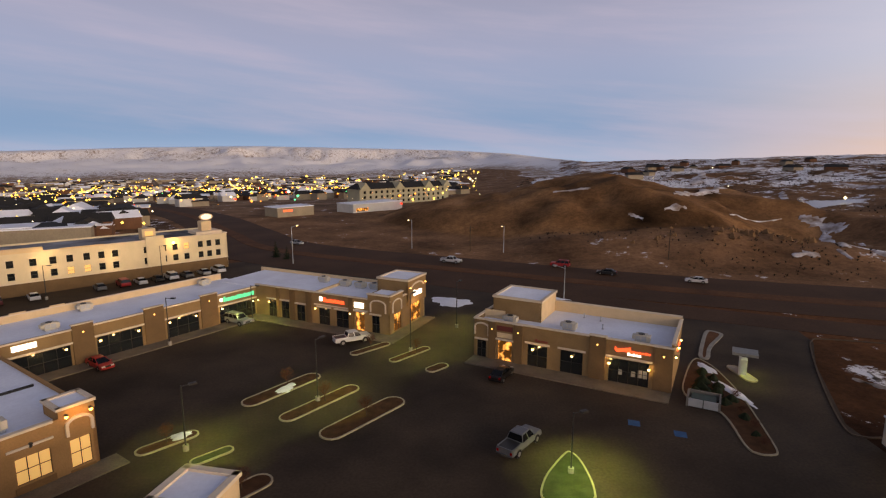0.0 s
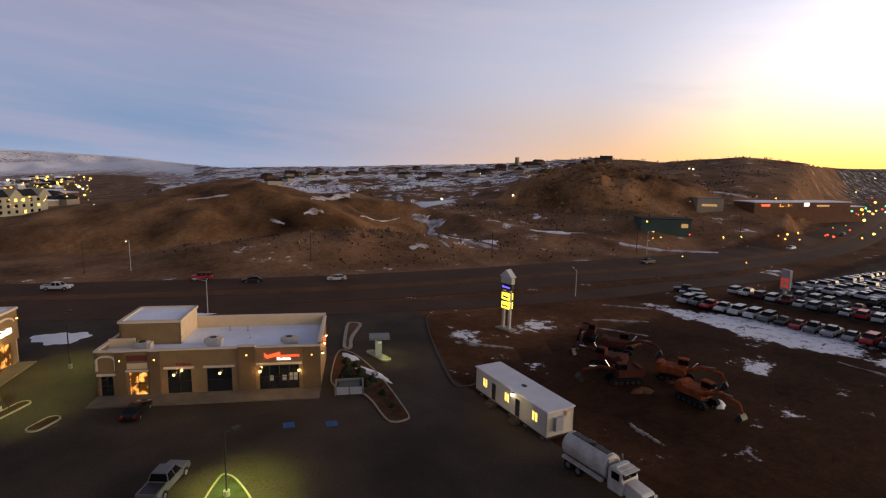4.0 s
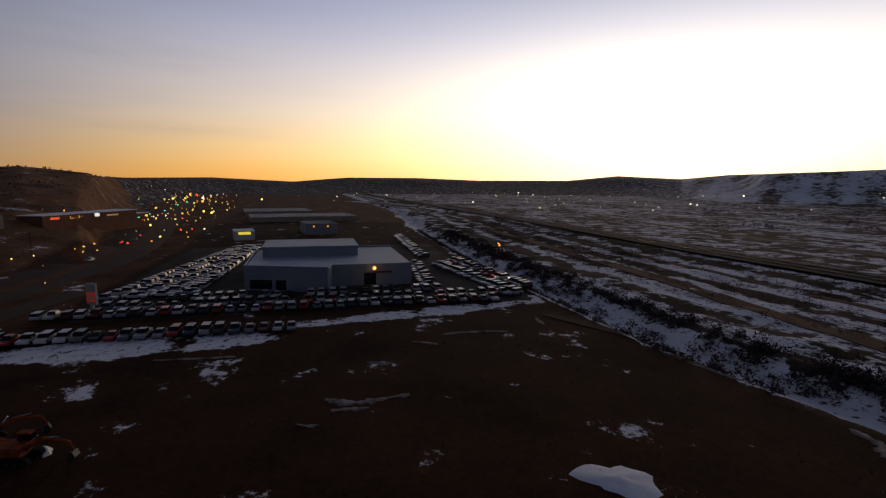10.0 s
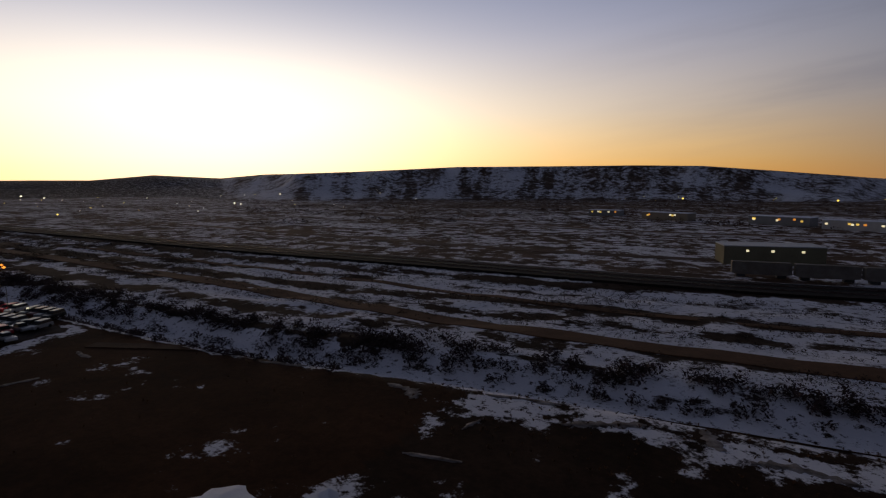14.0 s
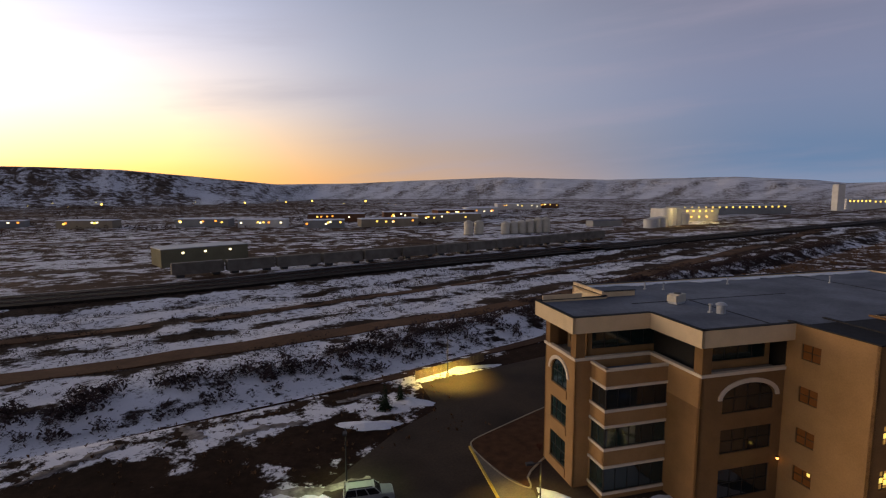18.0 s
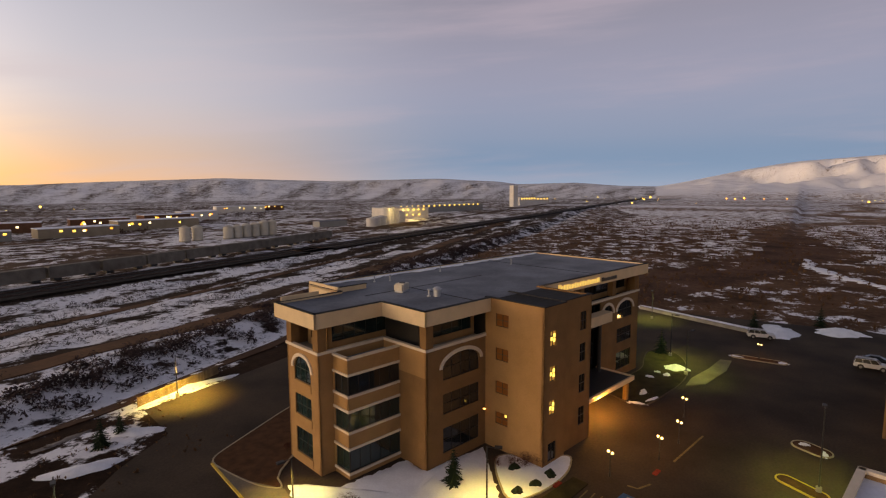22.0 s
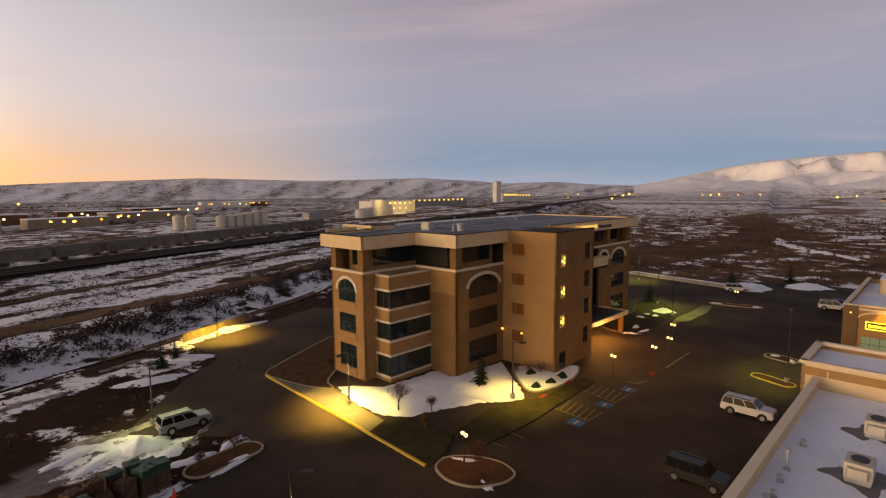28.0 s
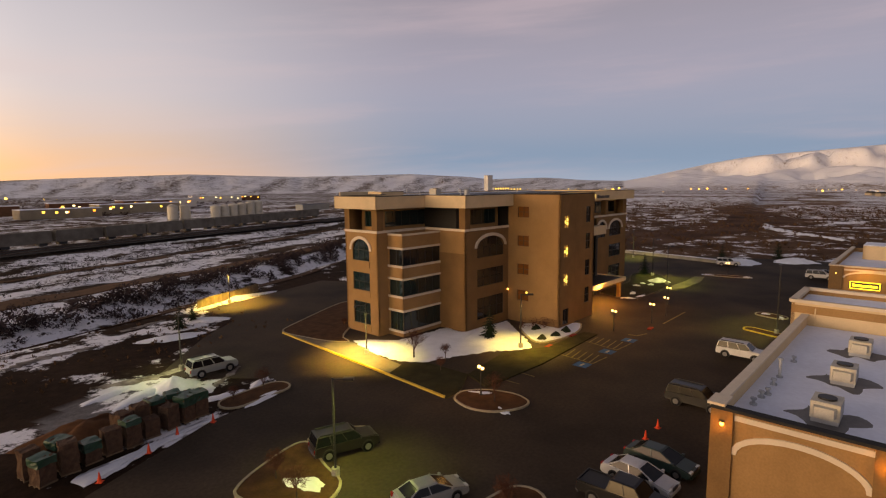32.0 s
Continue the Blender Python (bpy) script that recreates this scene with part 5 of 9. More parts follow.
corner_shops()
WING1 = Matrix.Translation((-34.3, 94.4, 0)) @ rotz(56)
WING2 = Matrix.Translation((-34.3, 94.4, 0)) @ rotz(-25.1)
for x, y in ((-36.5, 9.0), (-24, 9.6), (-4, 9.5), (-31, 3)):
    ac_unit(*(WING1 @ Vector((x, y, 5.0))), 56, 0.8)
for x, y in ((9.0, 8.5), (14.5, 7.6), (17.8, 7.6), (20.6, 8.0)):
    ac_unit(*(WING2 @ Vector((x, y, 5.15))), -25, 0.8)


def west_shops():
    """The shop with tall lit windows and an arched corner tower."""
    t = thing("window_shop", Matrix.Translation((-32.6, 46.4, 0)) @ rotz(56), "tan stucco shop with tall cream-lit windows and corner tower", "shop building")
    n = 22.0
    M, L = face(-n, 0, 0, 0)
    o = n - 8.75
    holes = [(o + 2.4, o + 5.0, 0.9, 3.3), (o + 6.5, o + 8.2, 0.5, 3.2), (o - 4.5, o - 1.5, 0.9, 3.3), (o - 9, o - 6, 0.9, 3.3)]
    wall(t, M, L, 0, 5.6, holes, STUCCO)
    for a, b, z0, z1 in holes:
        window(t, M, a, b, z0, z1, 3 if b - a > 2 else 2, 2, LIT_WARM)
        band(t, M, a - 0.2, b + 0.2, z0 - 0.9, z0 - 0.15, 0.1, STUCCO_DK, "sill_panel")
        if b - a > 2:
            band(t, M, a - 0.5, b + 0.3, 4.1, 4.3, 0.14, TRIM, "lintel")
    band(t, M, 0, o + 5.4, 5.5, 5.72, 0.16, TRIM, "parapet_cap", back=-0.35)
    sconce(t, M, o + 3.6, 4.2, DARK_METAL)
    arch(t, M, o + 6.5, o + 8.3, 4.7, 0.5, 0.25, 0.25, TRIM, legs=1.0)
    sconce(t, M, o + 6.4, 5.6, BULB_O, 0.16)
    sconce(t, M, o + 8.4, 5.6, BULB_O, 0.16)
    for p in ((-2.9, 0.02, 0.05, 0.02), (0.05, 0.02, 0.05, 3.2), (0.05, 3.2, -2.9, 3.2), (-2.9, 3.2, -2.9, 0.02)):
        Mx, Lx = face(*p)
        wall(t, Mx, Lx, 4.9, 6.3, [], STUCCO, 0.25, name="tower_wall") if p[1] > 1 or p[0] < -1 and p[2] < -1 else band(t, Mx, 0, Lx, 5.6, 6.3, 0.02, STUCCO, "tower_wall", back=-0.25)
        band(t, Mx, -0.1, Lx + 0.1, 6.3, 6.55, 0.16, TRIM, "tower_cap", back=-0.3)
    shop_roof(t, [(-2.7, 0.2), (-0.2, 0.2), (-0.2, 3.0), (-2.7, 3.0)], 6.4)
    M2, L2 = face(0, 0, 0, 26)
    wall(t, M2, L2, 0, 5.5, [], STUCCO)
    shop_roof(t, [(-n, 0.3), (-0.3, 0.3), (-0.3, 25.7), (-n, 25.7)], 5.2)
    for p in ((0, 26, -n, 26), (-n, 26, -n, 0)):
        Mx, Lx = face(*p)
        wall(t, Mx, Lx, 0, 5.5, [], STUCCO)
    rect_part("roof_divider", t, ROOF_DARK, -n, 11, 5.2, -1, 11.15, 5.45)


west_shops()
WEST = Matrix.Translation((-32.6, 46.4, 0)) @ rotz(56)
for x, y in ((-7.0, 2.6), (-9.5, 8.5), (-5, 15)):
    ac_unit(*(WEST @ Vector((x, y, 5.2))), 56, 0.9)

ROW = Matrix.Translation((-9.04, 4.71, 0)) @ rotz(-12)


def south_shops():
    """The row beside the office car park, its blank arched end wall and raised parapets."""
    t = thing("arch_wall_shop", ROW, "tan stucco shop with blank arched end wall and snowy roof", "shop building")
    D = 21.5
    M, L = face(0, 0, 0, D)
    wall(t, M, L, 0, 6.75, [], STUCCO)
    for k in range(3):
        a = 1.25 + k * 8.0
        band(t, M, a, a + 6.3, 6.25, 6.55, 0.12, TRIM, "wall_band")
        arch(t, M, a + 0.15, a + 6.1, 4.2, 1.35, 0.32, 0.12, TRIM)
    for a in (0.0, 7.55, 15.5):
        band(t, M, a, a + 1.2, 0, 6.9, 0.2, STUCCO_DK, "pier", back=0.001)
        sconce(t, M, a + 0.62, 5.9, BULB_O, 0.12)
    band(t, M, 0, L, 6.75, 6.92, 0.26, ROOF_DARK, "parapet_cap", back=-0.36)
    # south wall with its cream inner face
    M2, L2 = face(-28.6, 0, 0, 0)
    wall(t, M2, L2, 0, 6.8, [], STUCCO)
    rect_part("parapet_inner", t, CREAM, -28.3, 0.3, 5.9, -1.2, 0.42, 6.8)
    band(t, M2, 0, L2, 6.8, 6.95, 0.1, TRIM, "parapet_cap", back=-0.5)
    rect_part("corner_cap", t, TRIM, -1.4, -0.2, 6.95, 0.24, 0.75, 7.1)
    shop_roof(t, [(-28.3, 0.3), (-0.3, 0.3), (-0.3, D - 0.3), (-28.3, D - 0.3)], 5.9)
    # north front and its small tower
    M3, L3 = face(0, D, -28.6, D)
    wall(t, M3, L3, 0, 6.2, [(3, 7, 0.1, 3.2), (16, 26, 0.1, 3.2)], STUCCO)
    window(t, M3, 3, 7, 0.1, 3.2, 3, 2, GLASS)
    window(t, M3, 16, 26, 0.1, 3.2, 6, 2, GLASS)
    for p in ((-10.6, 26.6, -14.6, 26.6), (-14.6, 26.6, -14.6, 22.8), (-14.6, 22.8, -10.6, 22.8), (-10.6, 22.8, -10.6, 26.6)):
        Mx, Lx = face(*p)
        wall(t, Mx, Lx, 0, 7.3, [], CREAM, name="tower_wall")
        band(t, Mx, -0.12, Lx + 0.12, 7.3, 7.6, 0.18, TRIM, "tower_cap", back=-0.35)
    shop_roof(t, [(-14.4, 23.0), (-10.8, 23.0), (-10.8, 26.4), (-14.4, 26.4)], 7.4)
    # taller middle part
    s = thing("middle_shop", ROW, "taller tan stucco shop with cream parapet and snowy roof", "shop building")
    for p, mt in (((-28.6, -1.0, -28.6, 20), CREAM), ((-28.6, 20, -36.5, 20), STUCCO), ((-36.5, 20, -36.5, -1.0), STUCCO), ((-36.5, -1.0, -28.6, -1.0), STUCCO)):
        Mx, Lx = face(*p)
        wall(s, Mx, Lx, 0 if mt is STUCCO else 5.6, 8.0, [], mt)
        band(s, Mx, -0.1, Lx + 0.1, 8.0, 8.3, 0.2, TRIM, "parapet_cap", back=-0.4)
        if mt is CREAM:
            band(s, Mx, 0, Lx, 7.0, 7.75, 0.04, STUCCO, "wall_panel")
            bm = bmesh.new()
            tube(bm, Mx @ Vector((2.0, 0.1, 5.9)), Mx @ Vector((2.0, 0.1, 7.6)), 0.06)
            part("downpipe", bm, CREAM, s)
    shop_roof(s, [(-36.2, -0.7), (-28.9, -0.7), (-28.9, 19.7), (-36.2, 19.7)], 7.6)
    # the far shop with the yellow sign
    f = thing("yellow_sign_shop", ROW, "tan stucco shop with yellow lit sign and arched wall band", "shop building")
    Mx, Lx = face(-66.5, -2.5, -66.5, 24)
    wall(f, Mx, Lx, 0, 6.9, [(2.2, 6.4, 0.5, 2.6)], STUCCO)
    window(f, Mx, 2.2, 6.4, 0.5, 2.6, 4, 2, mat("pale_green_glass", (0.08, 0.12, 0.09), 0.15, vary=0.2, emit=(0.6, 0.8, 0.5), power=0.15))
    pier(f, Mx, 0, 1.7, 7.0)
    arch(f, Mx, 1.9, 9.0, 5.3, 0.9, 0.25, 0.14, TRIM)
    band(f, Mx, 1.8, Lx, 6.4, 6.65, 0.14, TRIM, "wall_band")
    band(f, Mx, 2.5, 6.3, 3.7, 4.9, 0.1, DARK_METAL, "sign_backing")
    for b in ((2.6, 6.2, 4.75, 4.87), (2.6, 6.2, 3.75, 3.87), (2.6, 2.72, 3.87, 4.75), (6.08, 6.2, 3.87, 4.75)):
        band(f, Mx, *b, 0.16, YELLOW_SIGN, "sign_border", back=0.1)
    sign_bars(f, Mx, 2.9, 5.9, 4.1, 4.55, YELLOW_SIGN, 10, 51, out=0.18)
    for p in ((-66.5, 24, -96, 24), (-96, 24, -96, -2.5), (-96, -2.5, -66.5, -2.5)):
        Mx, Lx = face(*p)
        wall(f, Mx, Lx, 0, 6.9, [], STUCCO)
    shop_roof(f, [(-95.7, -2.2), (-66.8, -2.2), (-66.8, 23.7), (-95.7, 23.7)], 6.2)
    for p in ((-66.5, -2.5, -66.5, 24), (-96, -2.5, -66.5, -2.5)):
        Mx, Lx = face(*p)
        band(f, Mx, 0, Lx, 6.9, 7.15, 0.14, TRIM, "parapet_cap", back=-0.4)
    for p in ((-84, 0, -84, 8), (-84, 8, -90, 8), (-90, 8, -90, 0), (-90, 0, -84, 0)):
        Mx, Lx = face(*p)
        wall(f, Mx, Lx, 6.2, 8.6, [], CREAM, name="tower_wall")
    shop_roof(f, [(-90, 0), (-84, 0), (-84, 8), (-90, 8)], 8.7)


south_shops()
for x, y in ((-4.6, 5.0), (-12.4, 5.0), (-20.6, 5.2), (-9, 13), (-20, 15)):
    ac_unit(*(ROW @ Vector((x, y, 5.9))), -12 + 180, 0.95)
    ring = [(x + (2.4 + 0.7 * math.sin(3 * a + x) + 0.4 * math.sin(7 * a + y)) * math.cos(a) * 0.72, y + (2.2 + 0.6 * math.cos(4 * a + y)) * math.sin(a) * 0.8) for a in (2 * math.pi * k / 36 for k in range(36))]
    bm = bmesh.new()
    prism(bm, ring, 5.895, 5.906)
    solid("bare_roof_patch", bm, WET_ROOF, "dark wet roof where snow has melted round a unit", "roof patch", kind="structure", m=ROW)
for x, y in ((-4, 1.3), (-6.4, 1.6), (-8.6, 1.5), (-10.5, 1.5), (-15, 1.6), (-5.6, 1.4)):
    roof_pipe(*(ROW @ Vector((x, y, 5.9))), 0.35 if x != -10.5 else 1.3, 0.1)


def hotel():
    t = thing("hotel", Matrix.Translation((-89.6, 104.1, 0)) @ rotz(44.4), "cream stucco three-storey hotel with brown base and dark roof", "hotel")
    M, L = face(-22, 0, 46.6, 0)
    us = [2.3, 6.1, 9.5, 12.5, 15.6, 18.4, 21.1, 27.6, 31.3, 33.9, 36.5, 39.9, 42.0, 44.2, -2, -6, -10, -14, -18]
    hs = [(22 + u - 0.6, 22 + u + 0.6, z, z + 1.5) for u in us for z in (3.4, 6.0)]
    wall(t, M, L, 2.7, 8.9, hs, mat("pale_yellow_stucco", (0.66, 0.56, 0.38), 0.85, vary=0.12, scale=0.4, fine=6, bump=0.2))
    wall(t, M, L, 0, 2.7, [], SHOP_BROWN, 0.36)
    rnd = random.Random(7)
    for h in hs:
        window(t, M, *h, 1, 2, LIT_WARM if rnd.random() < 0.06 else GLASS)
    for a, b, h in ((20, 30, 9.9), (33, 41, 9.2), (0, 10, 9.6), (49.5, 53.5, 9.9)):
        band(t, M, a, b, 2.7, h, 0.35, MATS["pale_yellow_stucco"], "projecting_bay") if a in (49.5,) else None
        band(t, M, a, b, 8.9, h, 0.3, CREAM, "raised_parapet", back=-0.3)
    band(t, M, 0, L, 8.9, 9.1, 0.2, TRIM, "cornice", back=-0.3)
    band(t, M, 0, L, 2.6, 2.8, 0.12, TRIM, "base_band")
    M2, L2 = face(46.6, 0, 46.6, 16)
    wall(t, M2, L2, 0, 8.9, [(4, 5.2, z, z + 1.5) for z in (3.4, 6.0)], MATS["pale_yellow_stucco"])
    band(t, M2, 0, L2, 8.9, 9.1, 0.2, TRIM, "cornice", back=-0.3)
    for p in ((46.6, 16, -22, 16), (-22, 16, -22, 0)):
        Mx, Lx = face(*p)
        wall(t, Mx, Lx, 0, 8.9, [], MATS["pale_yellow_stucco"])
    shop_roof(t, [(-21.7, 0.3), (46.3, 0.3), (46.3, 15.7), (-21.7, 15.7)], 8.5, mat("dark_shingle", (0.05, 0.045, 0.045), 0.9, dark=(0.3, 0.31, 0.34), vary=0.3, scale=0.15, fine=4))
    # sign tower with an oval board
    rect_part("sign_tower", t, CREAM, 41.5, 3, 8.5, 44.0, 5.5, 12.0)
    rect_part("tower_base", t, TRIM, 39.5, 1.2, 8.9, 46.0, 7, 9.6)
    bm = bmesh.new()
    bmesh.ops.create_cone(bm, cap_ends=True, segments=24, radius1=1.0, radius2=1.0, depth=0.5, matrix=Matrix.Translation((42.75, 2.9, 13.2)) @ Matrix.Rotation(radians(90), 4, "X") @ Matrix.Diagonal((1.7, 0.85, 1, 1)))
    part("oval_sign", bm, CREAM, t, "oval cream sign with a red rim")
    bm = bmesh.new()
    bmesh.ops.create_cone(bm, cap_ends=True, segments=24, radius1=0.8, radius2=0.8, depth=0.56, matrix=Matrix.Translation((42.75, 2.9, 13.2)) @ Matrix.Rotation(radians(90), 4, "X") @ Matrix.Diagonal((1.7, 0.85, 1, 1)))
    part("sign_face", bm, mat("dim_sign_face", (0.8, 0.75, 0.65), 0.5, vary=0.1, emit=(1, 0.9, 0.75), power=0.5), t)
    rect_part("roof_box", t, CREAM, 28, 4, 8.5, 31, 7, 11.2)
    bm = boxes((28.6, 3.9, 9.4, 30.4, 4.0, 10.6))
    part("lit_panel", bm, LIT_WARM, t)
    for u in (55.5,):
        sconce(t, M, u, 7.8, BULB, 0.35)


hotel()
HOTEL = Matrix.Translation((-89.6, 104.1, 0)) @ rotz(44.4)
p = HOTEL @ Vector((33.5, -1.2, 7.6))
lamp_light(*p, (1.0, 0.66, 0.22), 260, 0.3)
p = HOTEL @ Vector((8, -2.0, 7.0))
lamp_light(*p, (1.0, 0.72, 0.35), 220, 0.3)
p = HOTEL @ Vector((20, -3.0, 6.0))
lamp_light(*p, (1.0, 0.72, 0.35), 200, 0.3)


def dealership():
    t = thing("dealership", Matrix.Translation((155.9, 18.0, 0)) @ rotz(-90), "grey metal car dealership with stepped sheds and pale roof", "car dealership")
    grey = mat("grey_wall_panel", (0.21, 0.24, 0.27), 0.7, 0.1, vary=0.12, scale=0.3, fine=4, bump=0.05)
    pale = mat("pale_metal_roof", (0.36, 0.40, 0.45), 0.6, 0.1, vary=0.15, scale=0.1, fine=2, bump=0.05)
    M, L = face(0, 0, 22.6, -3.0)
    for p, h, hs in (((0, 0, 22.6, -8.0), 6.8, [(1.5, 8.0, 0.4, 3.0), (9, 12, 0.2, 3.0)]), ((22.6, -8.0, 24.0, 0.2), 6.6, []), ((24.0, 0.2, 47, 0), 6.2, [(9.0, 12.5, 0.1, 3.6)]), ((47, 0, 47, 42), 5.6, []), ((47, 42, 0, 42), 6.6, []), ((0, 42, 0, 0), 6.6, [(3, 12, 0.4, 3.0)])):
        M, L = face(*p)
        wall(t, M, L, 0, h, hs, grey)
        for q in hs:
            window(t, M, *q, 4, 1, GLASS)
        band(t, M, 0, L, h, h + 0.2, 0.15, pale, "roof_edge", back=-0.3)
    bm = bmesh.new()
    prism(bm, [(0.2, 0), (22.6, -7.7), (23.8, 0.4), (46.8, 0.2), (46.8, 41.8), (0.2, 41.8)], 6.0, 6.3)
    part("roof", bm, pale, t)
    rect_part("upper_hall", t, grey, 3.5, 20, 6.0, 33.0, 41.5, 9.3)
    rect_part("hall_roof", t, pale, 3.2, 19.7, 9.3, 33.3, 41.8, 9.6)
    rect_part("stripe", t, mat("dark_red_paint", (0.12, 0.02, 0.015), 0.6), 36, 0.02 - 0.5, 3.6, 41, 0.02 - 0.32, 4.2)
    M, L = face(24.0, 0.2, 47, 0)
    sconce(t, M, 12.0, 5.0, BULB_O, 0.5)
    rect_part("downpipe", t, pale, 22.3, -8.3, 0, 22.9, -8.0, 6.6)


dealership()
p = (152.5, -18.0, 5.0)
lamp_light(*p, (1.0, 0.6, 0.18), 120, 0.3)

# ---- car park: islands, markings, lamps ----
KERB = mat("concrete_kerb", (0.38, 0.32, 0.22), 0.85, vary=0.25, scale=1.2, fine=9, bump=0.2)
YELLOW_KERB = mat("yellow_painted_kerb", (0.62, 0.42, 0.06), 0.75, vary=0.3, scale=1.5, fine=9, bump=0.15)
MULCH = mat("red_brown_mulch", (0.10, 0.045, 0.019), 0.95, vary=0.45, scale=0.9, fine=9, bump=0.7)
DARK_LAWN = mat("dark_winter_lawn", (0.050, 0.042, 0.016), 0.95, vary=0.5, scale=0.6, fine=9, bump=0.7)
GRASS = mat("dull_green_grass", (0.060, 0.070, 0.030), 0.95, vary=0.4, scale=0.8, fine=9, bump=0.7)
PAINT_W = mat("worn_white_paint", (0.42, 0.40, 0.34), 0.8, vary=0.4, scale=1.2, fine=7, bump=0.05)
PAINT_Y = mat("worn_yellow_paint", (0.21, 0.16, 0.07), 0.8, vary=0.4, scale=1.2, fine=7, bump=0.05)
PAINT_B = mat("blue_paint", (0.04, 0.12, 0.26), 0.8, vary=0.3, scale=1.2, fine=7, bump=0.05)
WALKWAY = mat("sidewalk_concrete", (0.18, 0.145, 0.105), 0.88, vary=0.3, scale=0.5, fine=6, bump=0.2)


def capsule(a, b, r, n=8):
    """Outline of a long rounded island between two ends."""
    a, b = Vector(a), Vector(b)
    d = (b - a).normalized()
    t0 = math.atan2(d.y, d.x)
    pts = []
    for c, s in ((b, -90), (a, 90)):
        for i in range(n + 1):
            t = t0 + radians(s + 180 * i / n)
            pts.append((c.x + r * math.cos(t), c.y + r * math.sin(t)))
    return pts


def inset(pts, d):
    """The outline moved inwards by d (counterclockwise)."""
    out = []
    n = len(pts)
    for i in range(n):
        p, q, s = Vector(pts[i - 1]), Vector(pts[i]), Vector(pts[(i + 1) % n])
        e1, e2 = (q - p).normalized(), (s - q).normalized()
        n1, n2 = Vector((-e1.y, e1.x)), Vector((-e2.y, e2.x))
        m = (n1 + n2)
        m = m.normalized() * d / max(0.4, m.normalized().dot(n1))
        out.append((q.x + m.x, q.y + m.y))
    return out


def area(pts):
    return sum(pts[i - 1][0] * pts[i][1] - pts[i][0] * pts[i - 1][1] for i in range(len(pts))) / 2


def island(pts, fill, label, kerb=None, h=0.15, w=0.18, group="planted islands"):
    """A kerbed bed: kerb ring and planting."""
    if area(pts) < 0:
        pts = pts[::-1]
    if len(pts) < 16:
        for _ in range(2):
            pts = [(p[0] * a + q[0] * (1 - a), p[1] * a + q[1] * (1 - a)) for p, q in zip(pts, pts[1:] + pts[:1]) for a in (0.78, 0.22)]
    t = thing("planted_island", Matrix(), label, "island", group)
    inn = inset(pts, w)
    bm = bmesh.new()
    n = len(pts)
    rows = [[bm.verts.new((*p, z)) for p in ring] for ring, z in ((pts, 0.0), (pts, h), (inn, h), (inn, 0.0))]
    for k in range(3):
        for i in range(n):
            j = (i + 1) % n
            bm.faces.new((rows[k][i], rows[k][j], rows[k + 1][j], rows[k + 1][i]))
    part("kerb", bm, kerb or KERB, t)
    bm = bmesh.new()
    prism(bm, inn, 0.0, h - 0.04)
    part("planting", bm, fill, t)
    return t


def heap(name, cx, cy, rx, ry, h, material, label, category, seed=0, turn=0.0, z=0.0):
    """A lumpy low heap with an uneven outline."""
    bm = bmesh.new()
    rnd = random.Random(seed)
    rings, n = 6, 28
    ph = [rnd.random() * 6.28 for _ in range(4)]
    rows = []
    for i in range(rings + 1):
        f = i / rings
        row = []
        for k in range(n):
            a = 2 * math.pi * k / n
            e = 1 + 0.18 * math.sin(2 * a + ph[0]) + 0.14 * math.sin(3 * a + ph[1]) + 0.10 * math.sin(7 * a + ph[2]) + 0.06 * rnd.uniform(-1, 1)
            x, y = rx * f * e * math.cos(a), ry * f * e * math.sin(a)
            zz = h * (1 - f) ** 0.8 * (1 + 0.35 * wobble(cx + x, cy + y, 0.9, seed)) if i < rings else -0.03
            row.append(bm.verts.new((x, y, max(zz, -0.03))))
        rows.append(row)
    for p, q in zip(rows, rows[1:]):
        for k in range(n):
            j = (k + 1) % n
            bm.faces.new((p[k], q[k], q[j], p[j]))
    bmesh.ops.remove_doubles(bm, verts=bm.verts, dist=1e-4)
    return solid(name, bm, material, label, category, m=Matrix.Translation((cx, cy, z)) @ rotz(turn), smooth=True)


island(capsule((-22.6, 58.9), (-17.4, 66.0), 1.25), MULCH, "long kerbed island with brown mulch and some snow")
island(capsule((-17.2, 55.2), (-11.6, 62.5), 1.1), MULCH, "long kerbed island with brown mulch and lamp post")
island(capsule((-11.6, 51.8), (-6.0, 58.8), 1.45), MULCH, "long kerbed island with brown mulch")
island(capsule((-7.0, 72.0), (-2.8, 76.6), 0.8), MULCH, "short kerbed island with brown mulch and lamp post")
island(capsule((-13.0, 74.6), (-9.0, 78.5), 0.8), MULCH, "short kerbed island with brown mulch beside shops")
island(capsule((-1.6, 68.6), (-0.2, 70.0), 0.9), MULCH, "small rounded kerbed island with brown mulch")
island(capsule((-29.4, 48.2), (-26.4, 51.3), 0.9), MULCH, "kerbed island with brown mulch and old snow")
island(capsule((-23.4, 46.4), (-21.4, 48.4), 0.7), GRASS, "small kerbed island with dull grass")
island(capsule((-18.6, 40.6), (-16.4, 43.2), 1.2), MULCH, "kerbed island with brown mulch beside small tower")
island([(12.4, 48.6), (11.2, 47.2), (9.2, 44.2), (8.2, 41.5), (8.6, 40.2), (12.9, 40.2), (13.4, 43.0), (13.2, 47.0)], GRASS, "pointed kerbed island with lit grass")
island([(30.0, 48.6), (31.0, 47.6), (32.6, 47.6), (33.2, 48.8), (34.6, 54.0), (36.0, 59.5), (36.8, 64.0), (37.4, 70.0), (36.6, 73.2), (35.2, 72.0), (33.0, 68.6), (29.8, 63.0), (29.2, 60.4), (31.2, 58.6), (31.5, 55.0)], MULCH, "curved kerbed bed with dark shrubs and snow beside shop")
